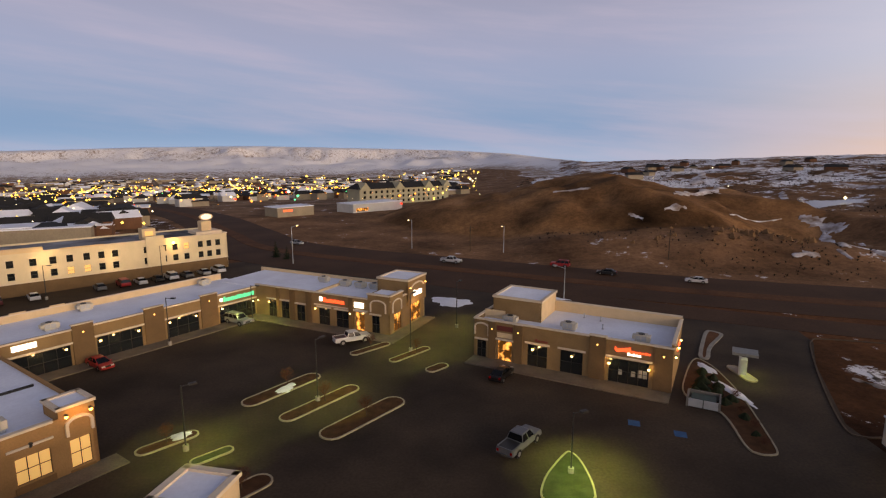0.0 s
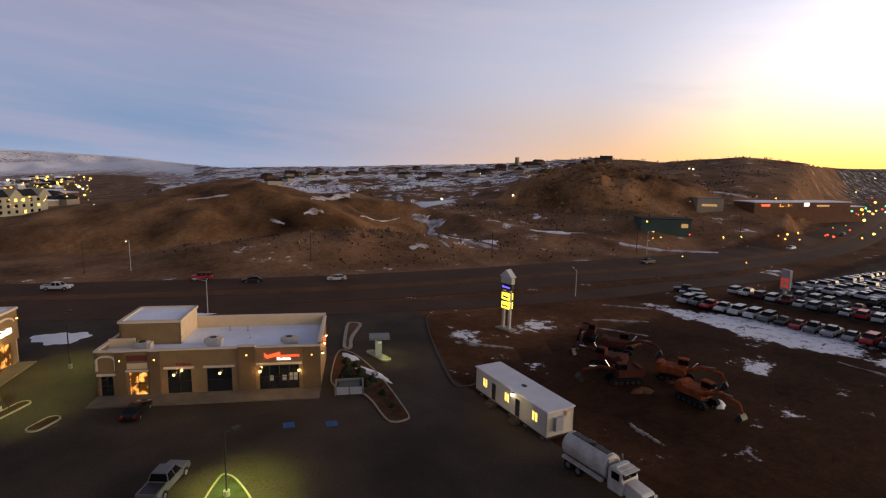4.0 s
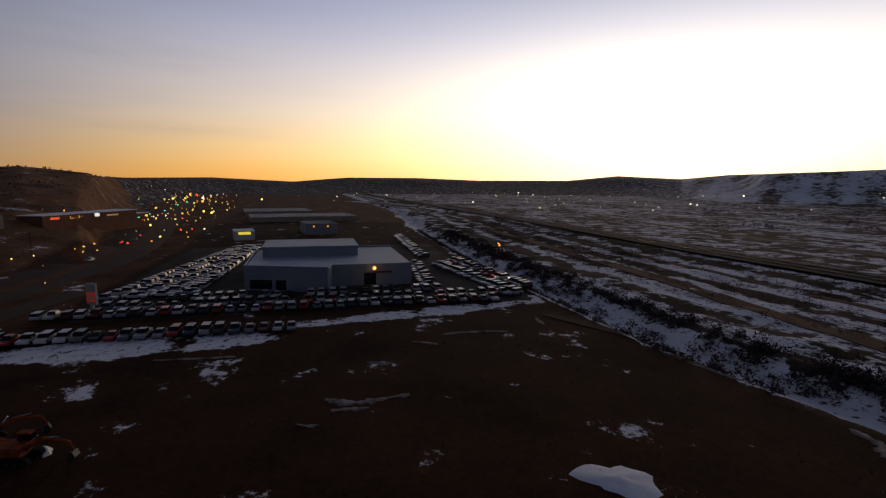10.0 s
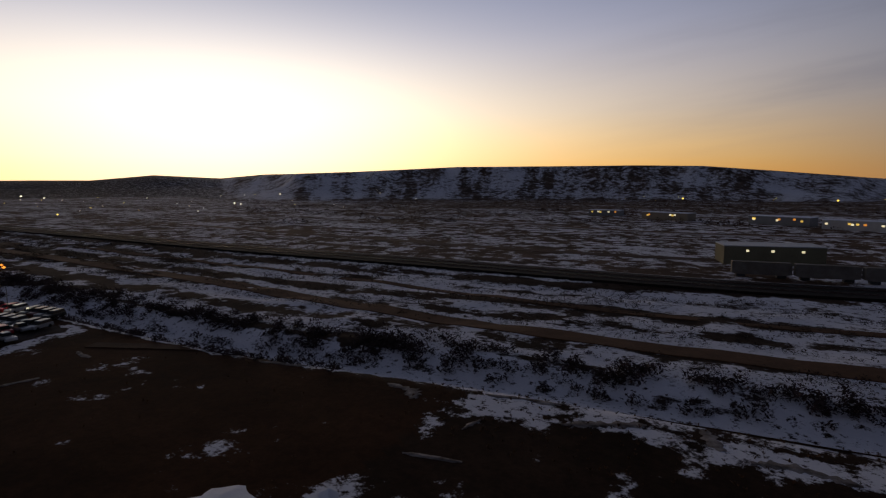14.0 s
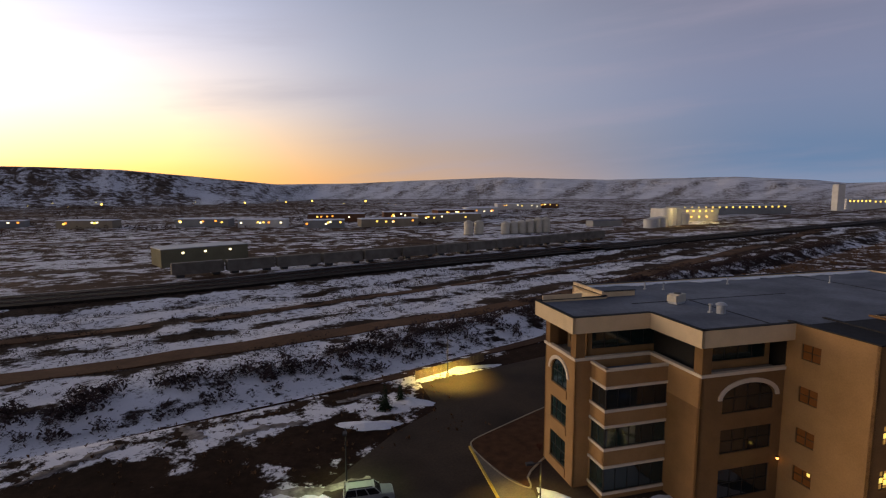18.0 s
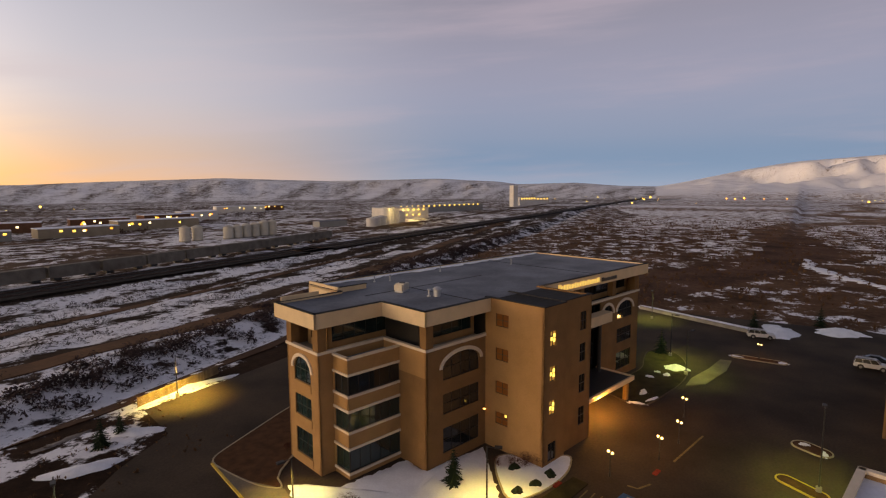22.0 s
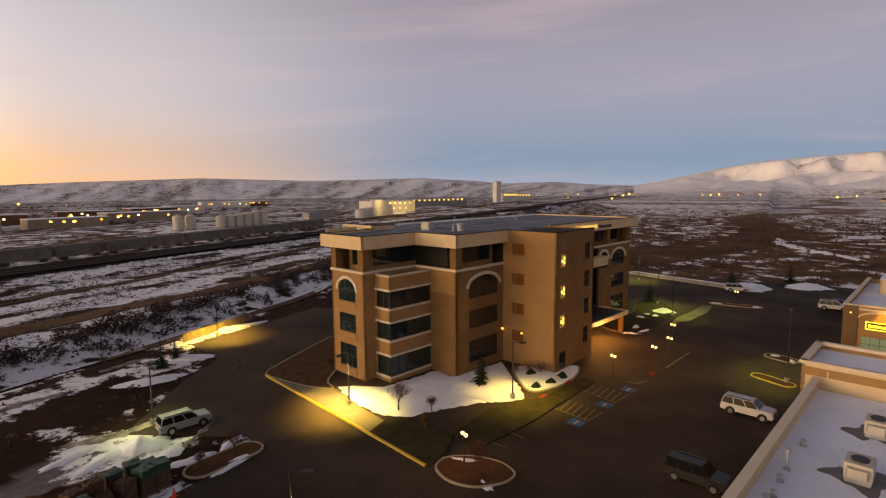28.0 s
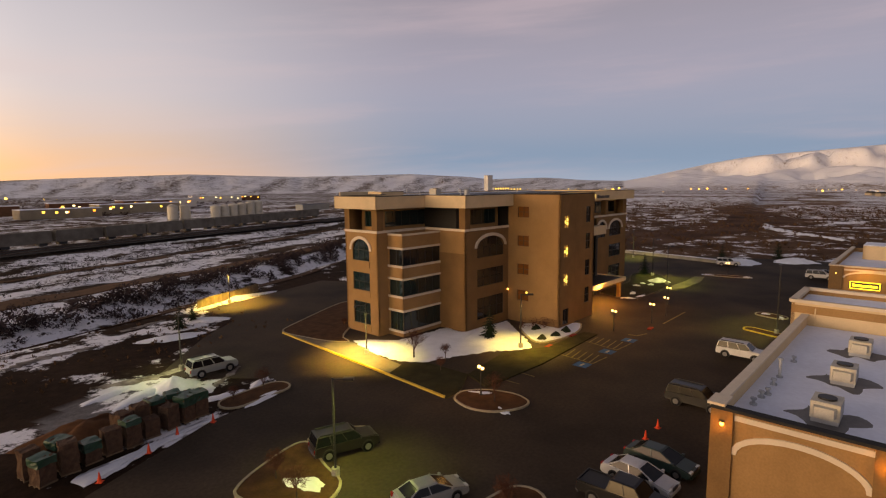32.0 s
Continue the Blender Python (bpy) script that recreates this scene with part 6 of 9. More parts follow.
EVERGREEN = mat("dark_evergreen", (0.022, 0.030, 0.014), 0.95, vary=0.5, scale=3, fine=20, bump=0.9)
for k, (x, y, r) in enumerate(((30.8, 61.4, 0.9), (32.0, 60.6, 0.8), (32.2, 62.8, 1.0), (33.4, 61.2, 0.9), (33.2, 64.4, 0.9), (34.4, 62.8, 0.9), (34.4, 59.6, 0.8), (33.0, 58.6, 0.7), (35.0, 65.4, 0.7), (34.6, 67.6, 0.8), (33.4, 55.0, 0.6), (32.6, 51.5, 0.5))):
    heap("round_shrub", x, y, r, r, 1.1 * r, EVERGREEN, "dark rounded shrub in a snowy bed", "shrub", 110 + k, z=0.1)
heap("snow_patch", 35.6, 62.0, 0.7, 4.6, 0.2, SNOW, "old snow along the kerb of a planted bed", "snow", 4, 10, z=0.08)
heap("snow_patch", 36.0, 69.2, 0.8, 2.8, 0.24, SNOW, "old snow lying on a kerbed bed", "snow", 3, 4, z=0.06)
island([(36.6, 73.0), (39.0, 77.6), (43.6, 85.6), (45.0, 85.0), (45.8, 83.4), (44.2, 81.4), (40.4, 77.0), (38.0, 72.2)], DIRT_MAT, "curved kerbed bed of orange earth", CONCRETE, w=0.55)
island(capsule((40.0, 65.5), (39.8, 69.5), 0.8), CONCRETE, "narrow kerbed island under kiosk")
OLD_KERB = mat("worn_old_kerb", (0.12, 0.085, 0.06), 0.9, vary=0.4, scale=0.8, fine=9, bump=0.2)
ribbon("kerb_line", [(45.5, 51.1), (43.6, 51.2), (42.9, 52.8), (46.4, 60.4), (50.6, 68.3), (55, 76), (58, 80.4), (61, 81.2), (74.5, 77.7)], -0.09, 0.09, 0.12, OLD_KERB, "thin worn kerb round a bare earth corner", "kerb", depth=0.4)
# office side
island([(-24.3, -47.6), (-25.2, -49.4), (-28.5, -50.4), (-42, -54.0), (-44.5, -53), (-46.5, -47.8), (-27.2, -40.6), (-25.6, -36.8), (-24.2, -40)], MULCH, "kerbed mulch bed round the office building")
for q in ([(-24.3, -47.0), (-22.2, -39.4), (-18.6, -26.2), (-21.6, -26.6), (-23.0, -31.0), (-25.6, -37.0), (-24.6, -41.0)], [(-18.6, -26.2), (-16.2, -17.6), (-18.6, -17.4), (-22.6, -18.8), (-23.6, -24.6), (-21.6, -26.6)],
          [(-22.6, -18.8), (-20.4, -15.6), (-29.6, -13.2), (-44.0, -11.0), (-44.4, -12.8), (-35.6, -14.8), (-31.0, -18.6)]):
    bm = bmesh.new()
    prism(bm, q, 0.0, 0.13)
    if q[0][0] == -24.3:
        solid("pavement", bm, WALKWAY, "grey concrete footpath round the office", "footpath", kind="structure")
    else:
        solid("lawn", bm, DARK_LAWN, "dark trodden winter lawn beside the office", "lawn", kind="structure")
bm = bmesh.new()
line = curve_points([(-24.5, -48.2), (-23.9, -46.0), (-22.2, -39.6), (-19.6, -30.0), (-16.3, -17.9)], 5)
for p, q in zip(line, line[1:]):
    d = (q - p).normalized()
    nrm = Vector((-d.y, d.x)) * 0.13
    prism(bm, [(p.x + nrm.x, p.y + nrm.y), (p.x - nrm.x, p.y - nrm.y), (q.x - nrm.x, q.y - nrm.y), (q.x + nrm.x, q.y + nrm.y)][::-1], 0.0, 0.17)
bmesh.ops.remove_doubles(bm, verts=bm.verts, dist=1e-4)
solid("kerb", bm, YELLOW_KERB, "yellow painted kerb along the office drive", "kerb", kind="structure")
island([(-16.3, -17.2), (-15.0, -14.8), (-15.4, -12.4), (-17.4, -10.6), (-19.2, -10.4), (-20.4, -12.4), (-20.0, -15.4), (-18.4, -17.4)], MULCH, "kerbed corner island with mulch shrubs and snow")
heap("snow_patch", -18.9, -15.4, 0.6, 2.0, 0.2, SNOW, "thin snow on the edge of an island", "snow", 31, 20)
heap("snow_patch", -16.6, -12.4, 0.5, 1.6, 0.15, SNOW, "thin snow on the edge of an island", "snow", 32, -30)
# snowy lawn by the office and planter
LAWN = [(-26.4, -37.6), (-23.6, -32.4), (-22.6, -27.6), (-23.8, -25.0), (-27.4, -22.9), (-31.2, -19.9), (-33.2, -17.2), (-34.8, -16.6), (-37.5, -18.2), (-40.5, -20.8), (-45.0, -24.4), (-36.5, -27.2), (-37.5, -30.2), (-29.0, -32.6)]


def snow_sheet(name, pts, z, label, seed, rise=0.12):
    """Snow lying on a lawn: a soft sheet with a worn edge."""
    rnd = random.Random(seed)
    c = Vector((sum(p[0] for p in pts) / len(pts), sum(p[1] for p in pts) / len(pts)))
    line = []
    for i in range(len(pts)):
        p, q = Vector(pts[i]), Vector(pts[(i + 1) % len(pts)])
        n = max(2, int((q - p).length / 0.45))
        for k in range(n):
            line.append(p.lerp(q, k / n) + Vector((rnd.uniform(-0.2, 0.2), rnd.uniform(-0.2, 0.2))))
    bm = bmesh.new()
    rows = []
    for f, h in ((1.0, 0.0), (0.96, rise * 0.6), (0.8, rise), (0.5, rise * 1.1), (0.2, rise)):
        rows.append([bm.verts.new((*(c + (p - c) * f), z + h + (0.06 * wobble(p.x * f, p.y * f, 1.5, seed) if f < 1 else 0))) for p in line])
    for a, b in zip(rows, rows[1:]):
        for i in range(len(line)):
            j = (i + 1) % len(line)
            bm.faces.new((a[i], a[j], b[j], b[i]))
    bm.faces.new(rows[-1])
    return solid(name, bm, SNOW, label, "snow", smooth=True)


snow_sheet("snow_lawn", LAWN, 0.02, "white snow covering the lawn beside the office", 5)
island([(-36.0, -16.4), (-40.0, -14.2), (-45.0, -13.4), (-49.4, -14.6), (-46.0, -17.4), (-45.2, -21.0), (-43.6, -22.0), (-40.4, -20.2)], SNOW, "rounded snowy planter at the foot of the stair tower")
for k, (x, y) in enumerate(((-38.6, -16.6), (-40.9, -15.6), (-43.4, -15.0), (-42.6, -19.0))):
    heap("round_shrub", x, y, 0.62, 0.62, 0.7, mat("dark_evergreen", (0.022, 0.030, 0.014), 0.95, vary=0.5, scale=3, fine=20, bump=0.9), "dark rounded shrub in a snowy planter", "shrub", 60 + k, z=0.1)
island(capsule((-5.8, -34.2), (-10.2, -33.8), 1.5), MULCH, "rounded kerbed island with mulch and thin snow")
heap("snow_patch", -8.8, -33.0, 1.6, 0.5, 0.2, SNOW, "thin snow on the edge of an island", "snow", 33)
island([(4.6, -21.6), (2.6, -22.8), (-2.8, -23.6), (-3.8, -22.6), (-1.6, -19.2), (-0.6, -16.2), (3.4, -15.4)], MULCH, "kerbed island with mulch snow and lamp post")
island([(-3.6, -23.2), (-6.2, -22.6), (-8.0, -20.6), (-7.6, -19.4), (-6.8, -19.4), (-5.8, -21.4), (-3.9, -22.4)], MULCH, "narrow curved kerbed island behind parked car")
heap("snow_patch", 0.9, -18.6, 0.9, 1.5, 0.25, SNOW, "heap of lit snow beside a lamp post", "snow", 35, z=0.1)
island(capsule((-4.6, -5.4), (-1.5, -6.4), 1.6), MULCH, "kerbed island with brown mulch beside parked cars")
island(capsule((-56.5, 6.3), (-54.7, 9.2), 1.0), MULCH, "narrow kerbed island with yellow kerb and lamp post", YELLOW_KERB)
island(capsule((-66.6, 7.9), (-65.6, 9.6), 1.3), MULCH, "small rounded kerbed island with some snow")
heap("snow_patch", -66.9, 8.0, 0.5, 0.8, 0.15, SNOW, "thin snow on the edge of an island", "snow", 71, z=0.08)
heap("snow_patch", -65.2, 10.0, 0.9, 0.4, 0.15, SNOW, "thin snow on the edge of an island", "snow", 72, z=0.08)
island(capsule((-100.8, -2.2), (-100.7, 4.6), 1.1), MULCH, "long kerbed island with brown mulch and a globe lamp")
heap("snow_patch", -100.6, 4.9, 0.7, 1.0, 0.2, SNOW, "thin snow on the end of an island", "snow", 73, z=0.08)
heap("snow_patch", -100.7, -2.4, 0.5, 1.2, 0.15, SNOW, "thin snow on the end of an island", "snow", 74, z=0.08)
bm = bmesh.new()
prism(bm, [(-79.8, -7.5), (-84.0, -7.3), (-90.6, -5.6), (-97.0, -4.6), (-97.3, -2.8), (-91.0, -3.0), (-82.3, -5.0)][::-1], 0.0, 0.13)
solid("pavement", bm, WALKWAY, "pale concrete walk beside the car park", "footpath", kind="structure")
island([(-71.2, -18.4), (-69.0, -15.2), (-67.4, -11.4), (-69.6, -10.4), (-74.0, -9.4), (-79.6, -8.2), (-85.0, -8.0), (-93.0, -9.6), (-98.0, -13.0), (-96.0, -17.0), (-90.0, -16.4), (-84.6, -15.2), (-78.0, -16.8)], DARK_LAWN, "brown winter lawn with snow scraps before the office front", OLD_KERB)
for k, (x, y, rx, ry, a) in enumerate(((-68.6, -12.2, 0.4, 1.6, 10), (-71.4, -10.6, 1.6, 0.35, -18), (-73.4, -12.4, 1.2, 0.6, 0), (-83.4, -11.0, 0.9, 0.6, 20), (-84.0, -12.6, 0.6, 0.5, 0), (-81.0, -13.2, 0.5, 0.9, 0))):
    heap("snow_patch", x, y, rx, ry, 0.2, SNOW, "scrap of old snow on the brown lawn", "snow", 80 + k, a, z=0.1)
heap("snow_mound", -87.4, -10.4, 1.3, 2.2, 0.9, SNOW, "ploughed snow heap lit by a lamp", "snow", 41)
heap("snow_mound", -5.4, -43.0, 2.0, 1.7, 1.0, SNOW, "ploughed snow heap under a car park lamp", "snow", 42)
for k, (x, y, rx, ry, a) in enumerate(((-2.4, -43.6, 2.6, 1.1, 20), (-3.4, -40.4, 2.4, 0.9, -30), (-6.4, -39.6, 1.7, 0.9, 40), (-0.8, -46.4, 2.2, 0.8, 10), (-6.2, -36.6, 1.9, 0.8, -15), (-10.4, -36.4, 1.6, 0.5, 12), (-8.0, -32.6, 2.6, 0.45, 4))):
    heap("snow_patch", x, y, rx, ry, 0.22, SNOW, "ragged old snow on bare ground beside the drive", "snow", 430 + k, a)
heap("snow_mound", -15.8, -59.4, 3.8, 1.6, 0.5, SNOW, "ploughed snow along the drive edge", "snow", 44, -20)
heap("snow_mound", -23.5, -64.5, 3.6, 1.5, 0.5, SNOW, "ploughed snow along the drive edge", "snow", 45, -50)
heap("snow_mound", -124.5, 3.6, 7.0, 3.0, 0.9, SNOW, "ploughed snow at the car park edge", "snow", 46)
heap("snow_mound", -130, 14.4, 3.0, 5.0, 1.3, SNOW, "ploughed snow at the car park edge", "snow", 47)
heap("snow_patch", 1.6, 103.0, 4.2, 3.4, 0.3, SNOW, "snow on the verge beside the slip road", "snow", 48)
heap("snow_patch", 20.5, 106.5, 5.5, 1.2, 0.35, SNOW, "snow on the verge beside the slip road", "snow", 49, -25)
heap("snow_patch", -19.6, 62.4, 0.8, 1.6, 0.5, SNOW, "heap of old snow on an island", "snow", 50, -35, z=0.08)
heap("snow_patch", -27.2, 51.0, 0.7, 1.3, 0.3, SNOW, "heap of old snow on an island", "snow", 51, -45, z=0.08)


def strip(name, a, b, w, material, label, z=0.012):
    a, b = Vector(a), Vector(b)
    d = (b - a).normalized()
    n = Vector((-d.y, d.x)) * w / 2
    bm = bmesh.new()
    prism(bm, [(a.x + n.x, a.y + n.y), (a.x - n.x, a.y - n.y), (b.x - n.x, b.y - n.y), (b.x + n.x, b.y + n.y)], 0.004, z)
    return solid(name, bm, material, label, "road marking", "painted markings", "structure")


# accessible bays: hatched lines, blue squares with a plain pale mark
U12 = Vector((math.cos(radians(-12)), math.sin(radians(-12))))
V12 = Vector((-U12.y, U12.x))
c0 = Vector((-31.6, -9.4))
for k in range(3):
    c = c0 - U12 * (6.1 * k)
    bm = bmesh.new()
    prism(bm, [tuple(c + U12 * a + V12 * b) for a, b in ((-0.8, -0.8), (0.8, -0.8), (0.8, 0.8), (-0.8, 0.8))], 0.004, 0.012)
    solid("accessible_mark", bm, PAINT_B, "blue painted square on dark asphalt", "road marking", "painted markings", "structure")
    strip("accessible_mark", c - U12 * 0.45, c + U12 * 0.45, 0.3, PAINT_W, "pale painted mark on a blue square", 0.018)
# two hatched aisles beside the marks, each an outline with slanting bars
for a, b, c, d in (((-34.4, -14.2), (-32.5, -8.5), (-35.5, -7.7), (-37.3, -13.6)), ((-41.3, -13.5), (-38.7, -7.3), (-42.2, -6.4), (-43.3, -12.7))):
    a, b, c, d = Vector(a), Vector(b), Vector(c), Vector(d)
    for p, q in ((a, b), (b, c)):
        strip("hatch_line", p, q, 0.14, PAINT_Y, "worn yellow outline of a hatched aisle")
    for k in range(7):
        f = 0.06 + 0.13 * k
        strip("hatch_line", d.lerp(c, f), a.lerp(b, f + 0.08), 0.14, PAINT_Y, "worn yellow hatching line on asphalt")
for x, y in ((-36.1, -14.8), (-42.1, -13.7), (-50.4, -5.5)):
    strip("kerb_mark", (x - 0.6, y + 0.1), (x + 0.6, y - 0.1), 0.5, mat("dull_red_paint", (0.30, 0.035, 0.02), 0.8, vary=0.4, bump=0.1), "faded red painted mark at the end of a bay", 0.15)
for p, q in zip(((-46.1, -7.5), (-46.1, -6.4)), ((-46.1, -6.4), (-47.7, -5.5))):
    strip("edge_line", p, q, 0.25, PAINT_Y, "worn yellow line on asphalt")
for k in range(2):
    a = Vector((-25.6, -12.6)) + U12 * (k * 2.75)
    strip("bay_line", a, a - V12 * 4.8, 0.12, PAINT_Y, "worn yellow parking line on asphalt")
strip("edge_line", (-54.0, -4.4), (-62.8, -2.6), 0.25, PAINT_Y, "worn yellow line on asphalt")
for x, y in ((20.8, 54.1), (24.85, 51.75)):
    bm = bmesh.new()
    prism(bm, [(x - 0.75, y - 0.4), (x + 0.4, y - 0.8), (x + 0.75, y + 0.4), (x - 0.4, y + 0.8)], 0.004, 0.012)
    solid("accessible_mark", bm, PAINT_B, "blue painted square on dark asphalt", "road marking", "painted markings", "structure")
# footpaths before the shops
for m, b in ((PAD, (0, -3.2, 26.6, 0.1)), (WING2, (0.3, -3.0, 28.3, 0.1)), (WING2, (28.3, -3.0, 30.6, 12)), (WING1, (-50, -3.0, -2.5, 0.1)), (WEST, (-22, -2.5, 1.5, 0.1)), (ROW, (0.1, 0, 2.0, 24))):
    bm = bmesh.new()
    box(bm, b[0], b[1], 0.0, b[2], b[3], 0.14, m)
    solid("pavement_1", bm, WALKWAY, "concrete footpath in front of shops", "footpath", kind="structure")


def lamp_post(x, y, h, arm=0.8, turn=0.0, lit=None, watts=0, label="dark metal car park lamp post with flat head", double=False):
    """Car park lamp: concrete foot, square pole, arm, shoebox head and lens."""
    t = thing("lamp_post", Matrix.Translation((x, y, 0)) @ rotz(turn), label, "lamp post", "car park lamps")
    bm = bmesh.new()
    tube(bm, (0, 0, 0), (0, 0, 0.6), 0.28, seg=12)
    part("foot", bm, CONCRETE, t)
    bm = bmesh.new()
    tube(bm, (0, 0, 0.6), (0, 0, h), 0.09, 0.065, seg=8)
    part("pole", bm, DARK_METAL, t)
    for s in ((1, -1) if double else (1,)):
        rect_part("arm", t, DARK_METAL, min(0, s * arm), -0.035, h - 0.12, max(0, s * arm), 0.035, h - 0.05)
        c = s * (arm + 0.3)
        hd = rect_part("lamp_head", t, DARK_METAL, c - 0.36, -0.2, h - 0.16, c + 0.36, 0.2, h + 0.02)
        rect_part("lens", hd, lit or GREY_METAL, c - 0.2, -0.12, h - 0.172, c + 0.2, 0.12, h - 0.158, label="lit lamp lens" if lit else "")
    return t


YG = (0.74, 1.0, 0.26)
YW = (1.0, 0.78, 0.20)
LENS_G = glow("greenish_lens", (0.85, 1.0, 0.45), 8.0)
LENS_Y = glow("yellow_lens", (1.0, 0.85, 0.35), 8.0)
POSTS = [(11.7, 44.7, 6.0, 20, YG, 1200), (-4.9, 75.6, 8.9, 60, YG, 1000), (-14.9, 59.2, 7.7, 60, YG, 1000), (2.2, 86.8, 8.0, 60, YG, 800),
         (-25.4, 48.4, 6.8, 40, YG, 1000), (-23.0, -32.6, 6.0, -15, YW, 6500), (-33.9, -17.6, 6.7, 120, YW, 2300), (-33.3, -70.6, 6.5, 90, YW, 7000),
         (-8.8, -46.8, 6.4, 70, (0.75, 1.0, 0.5), 1000), (-1.0, -17.6, 7.0, 120, YG, 900), (-55.6, 9.2, 9.0, 180, YG, 1100), (-85.4, -8.4, 7.5, 150, YG, 900), (-94.6, -12.6, 8.0, 60, YG, 800),
         (176.0, -52.2, 7.0, 120, (1.0, 1.0, 0.7), 1200), (156.0, -56.0, 7.0, 120, (1.0, 1.0, 0.7), 1500), (-33.5, 90.0, 6.5, 0, YG, 700), (-122, -22, 7, 0, YG, 1300)]
for k, (x, y, h, turn, c, w) in enumerate(POSTS):
    lamp_post(x, y, h, 0.8, turn, LENS_G if c == YG else LENS_Y, w)
    a = radians(turn)
    spot_light(x + 1.1 * math.cos(a), y + 1.1 * math.sin(a), h - 0.35, c, w * (2.6 if c == YG else 1.7))
for x, y, h, turn in ((-42, 78, 7.5, 0), (-66, 122, 8, 30), (-80, 104, 7, 30)):
    lamp_post(x, y, h, 0.8, turn)


GLOBE = glow("warm_globe", (1.0, 0.72, 0.34), 3.0)


def globe_lamp(x, y):
    """A post with two globes."""
    t = thing("globe_lamp", Matrix.Translation((x, y, 0)) @ rotz(60), "dark post lamp with two glowing globes", "lamp post", "globe lamps")
    bm = bmesh.new()
    tube(bm, (0, 0, 0), (0, 0, 0.5), 0.13, 0.09)
    tube(bm, (0, 0, 0.5), (0, 0, 2.6), 0.05)
    part("post", bm, DARK_METAL, t)
    rect_part("crossbar", t, DARK_METAL, -0.31, -0.03, 2.54, 0.31, 0.03, 2.6)
    for s in (-0.36, 0.36):
        bm = bmesh.new()
        bmesh.ops.create_icosphere(bm, subdivisions=2, radius=0.15, matrix=Matrix.Translation((s * 0.8, 0, 2.75)))
        part("globe", bm, GLOBE, t, "warm glowing globe", True)
    lamp_light(x, y, 3.2, (1.0, 0.58, 0.2), 130, 0.3)


for x, y in ((-67.2, -5.6), (-59.0, -4.8), (-53.5, -5.9), (-46.9, -9.6), (-101.3, 1.2), (-18.4, -15.2)):
    globe_lamp(x, y)
# warm light under the office canopy and shop sconces
for lx, ly, lz, w in ((-17, -5.0, 2.5, 700), (-15.6, -1.8, 2.7, 1500), (-22, -4.4, 2.5, 400), (1.2, -9.0, 4.9, 60)):
    p = OFFICE @ Vector((lx, ly, lz))
    lamp_light(*p, (1.0, 0.52, 0.14), w, 0.2)
for m, pts in ((PAD, ((9.5, -0.6), (19.1, -0.6), (23.9, -0.6))), (WING2, ((5, -0.7), (15, -0.7), (22.5, -0.8))), (WING1, ((-7, -0.7), (-14, -0.7), (-24, -0.7), (-34, -0.7)))):
    for x, y in pts:
        p = m @ Vector((x, y, 2.7))
        lamp_light(*p, (1.0, 0.66, 0.28), 45, 0.15)
p = WING2 @ Vector((29.8, 8.0, 3.4))
lamp_light(*p, (1.0, 0.55, 0.2), 160, 0.3)
p = PAD @ Vector((27.4, 5.0, 4.4))
lamp_light(*p, (1.0, 0.66, 0.28), 110, 0.15)
for x, y in ((0.62, 0), (8.1, 0)):
    p = ROW @ Vector((0.55, x, 5.9))
    lamp_light(*p, (1.0, 0.45, 0.10), 26, 0.1)
p = WEST @ Vector((-1.5, -0.7, 5.8))
lamp_light(*p, (1.0, 0.5, 0.14), 55, 0.1)
p = ROW @ Vector((-65.5, 2.0, 5.4))
lamp_light(*p, (1.0, 0.5, 0.14), 90, 0.1)


# ---- vehicles ----
TYRE = mat("black_tyre", (0.012, 0.012, 0.012), 0.9, vary=0.2, bump=0.2)
RIM = mat("alloy_rim", (0.35, 0.35, 0.36), 0.35, 0.8, vary=0.1, bump=0.02)
CARGLASS = mat("car_glass", (0.006, 0.007, 0.008), 0.12, vary=0.1, bump=0.0, spec=0.22)
HEADLAMP = mat("headlamp_glass", (0.55, 0.55, 0.52), 0.15, vary=0.05, bump=0)
TAILLAMP = mat("tail_lamp_red", (0.28, 0.012, 0.01), 0.25, vary=0.1, bump=0)
CHROME = mat("chrome", (0.5, 0.5, 0.5), 0.2, 0.9, vary=0.1, bump=0)


def paint(name, c):
    return mat(name, c, 0.35, 0.2, vary=0.12, scale=0.6, fine=6, bump=0.02)


PAINTS = {"white": paint("white_car_paint", (0.50, 0.50, 0.50)), "silver": paint("silver_car_paint", (0.24, 0.25, 0.26)), "black": paint("black_car_paint", (0.007, 0.007, 0.008)),
          "grey": paint("grey_car_paint", (0.12, 0.125, 0.13)), "red": paint("red_car_paint", (0.34, 0.012, 0.012)), "maroon": paint("maroon_car_paint", (0.10, 0.012, 0.012)),
          "blue": paint("blue_car_paint", (0.02, 0.035, 0.08)), "brown": paint("brown_car_paint", (0.016, 0.013, 0.012)), "green": paint("dark_green_car_paint", (0.02, 0.04, 0.035))}


def extrude_side(bm, prof, half, tuck=0.08):
    """A body from its side outline, its flanks drawn in at the top."""
    zs = [p[1] for p in prof]
    lo, hi = min(zs), max(zs)
    rows = []
    for s in (-1, 1):
        rows.append([bm.verts.new((x, s * (half - tuck * ((z - lo) / (hi - lo)) ** 2), z)) for x, z in prof])
    bm.faces.new(rows[0])
    bm.faces.new(rows[1][::-1])
    n = len(prof)
    for i in range(n):
        j = (i + 1) % n
        bm.faces.new((rows[0][j], rows[0][i], rows[1][i], rows[1][j]))


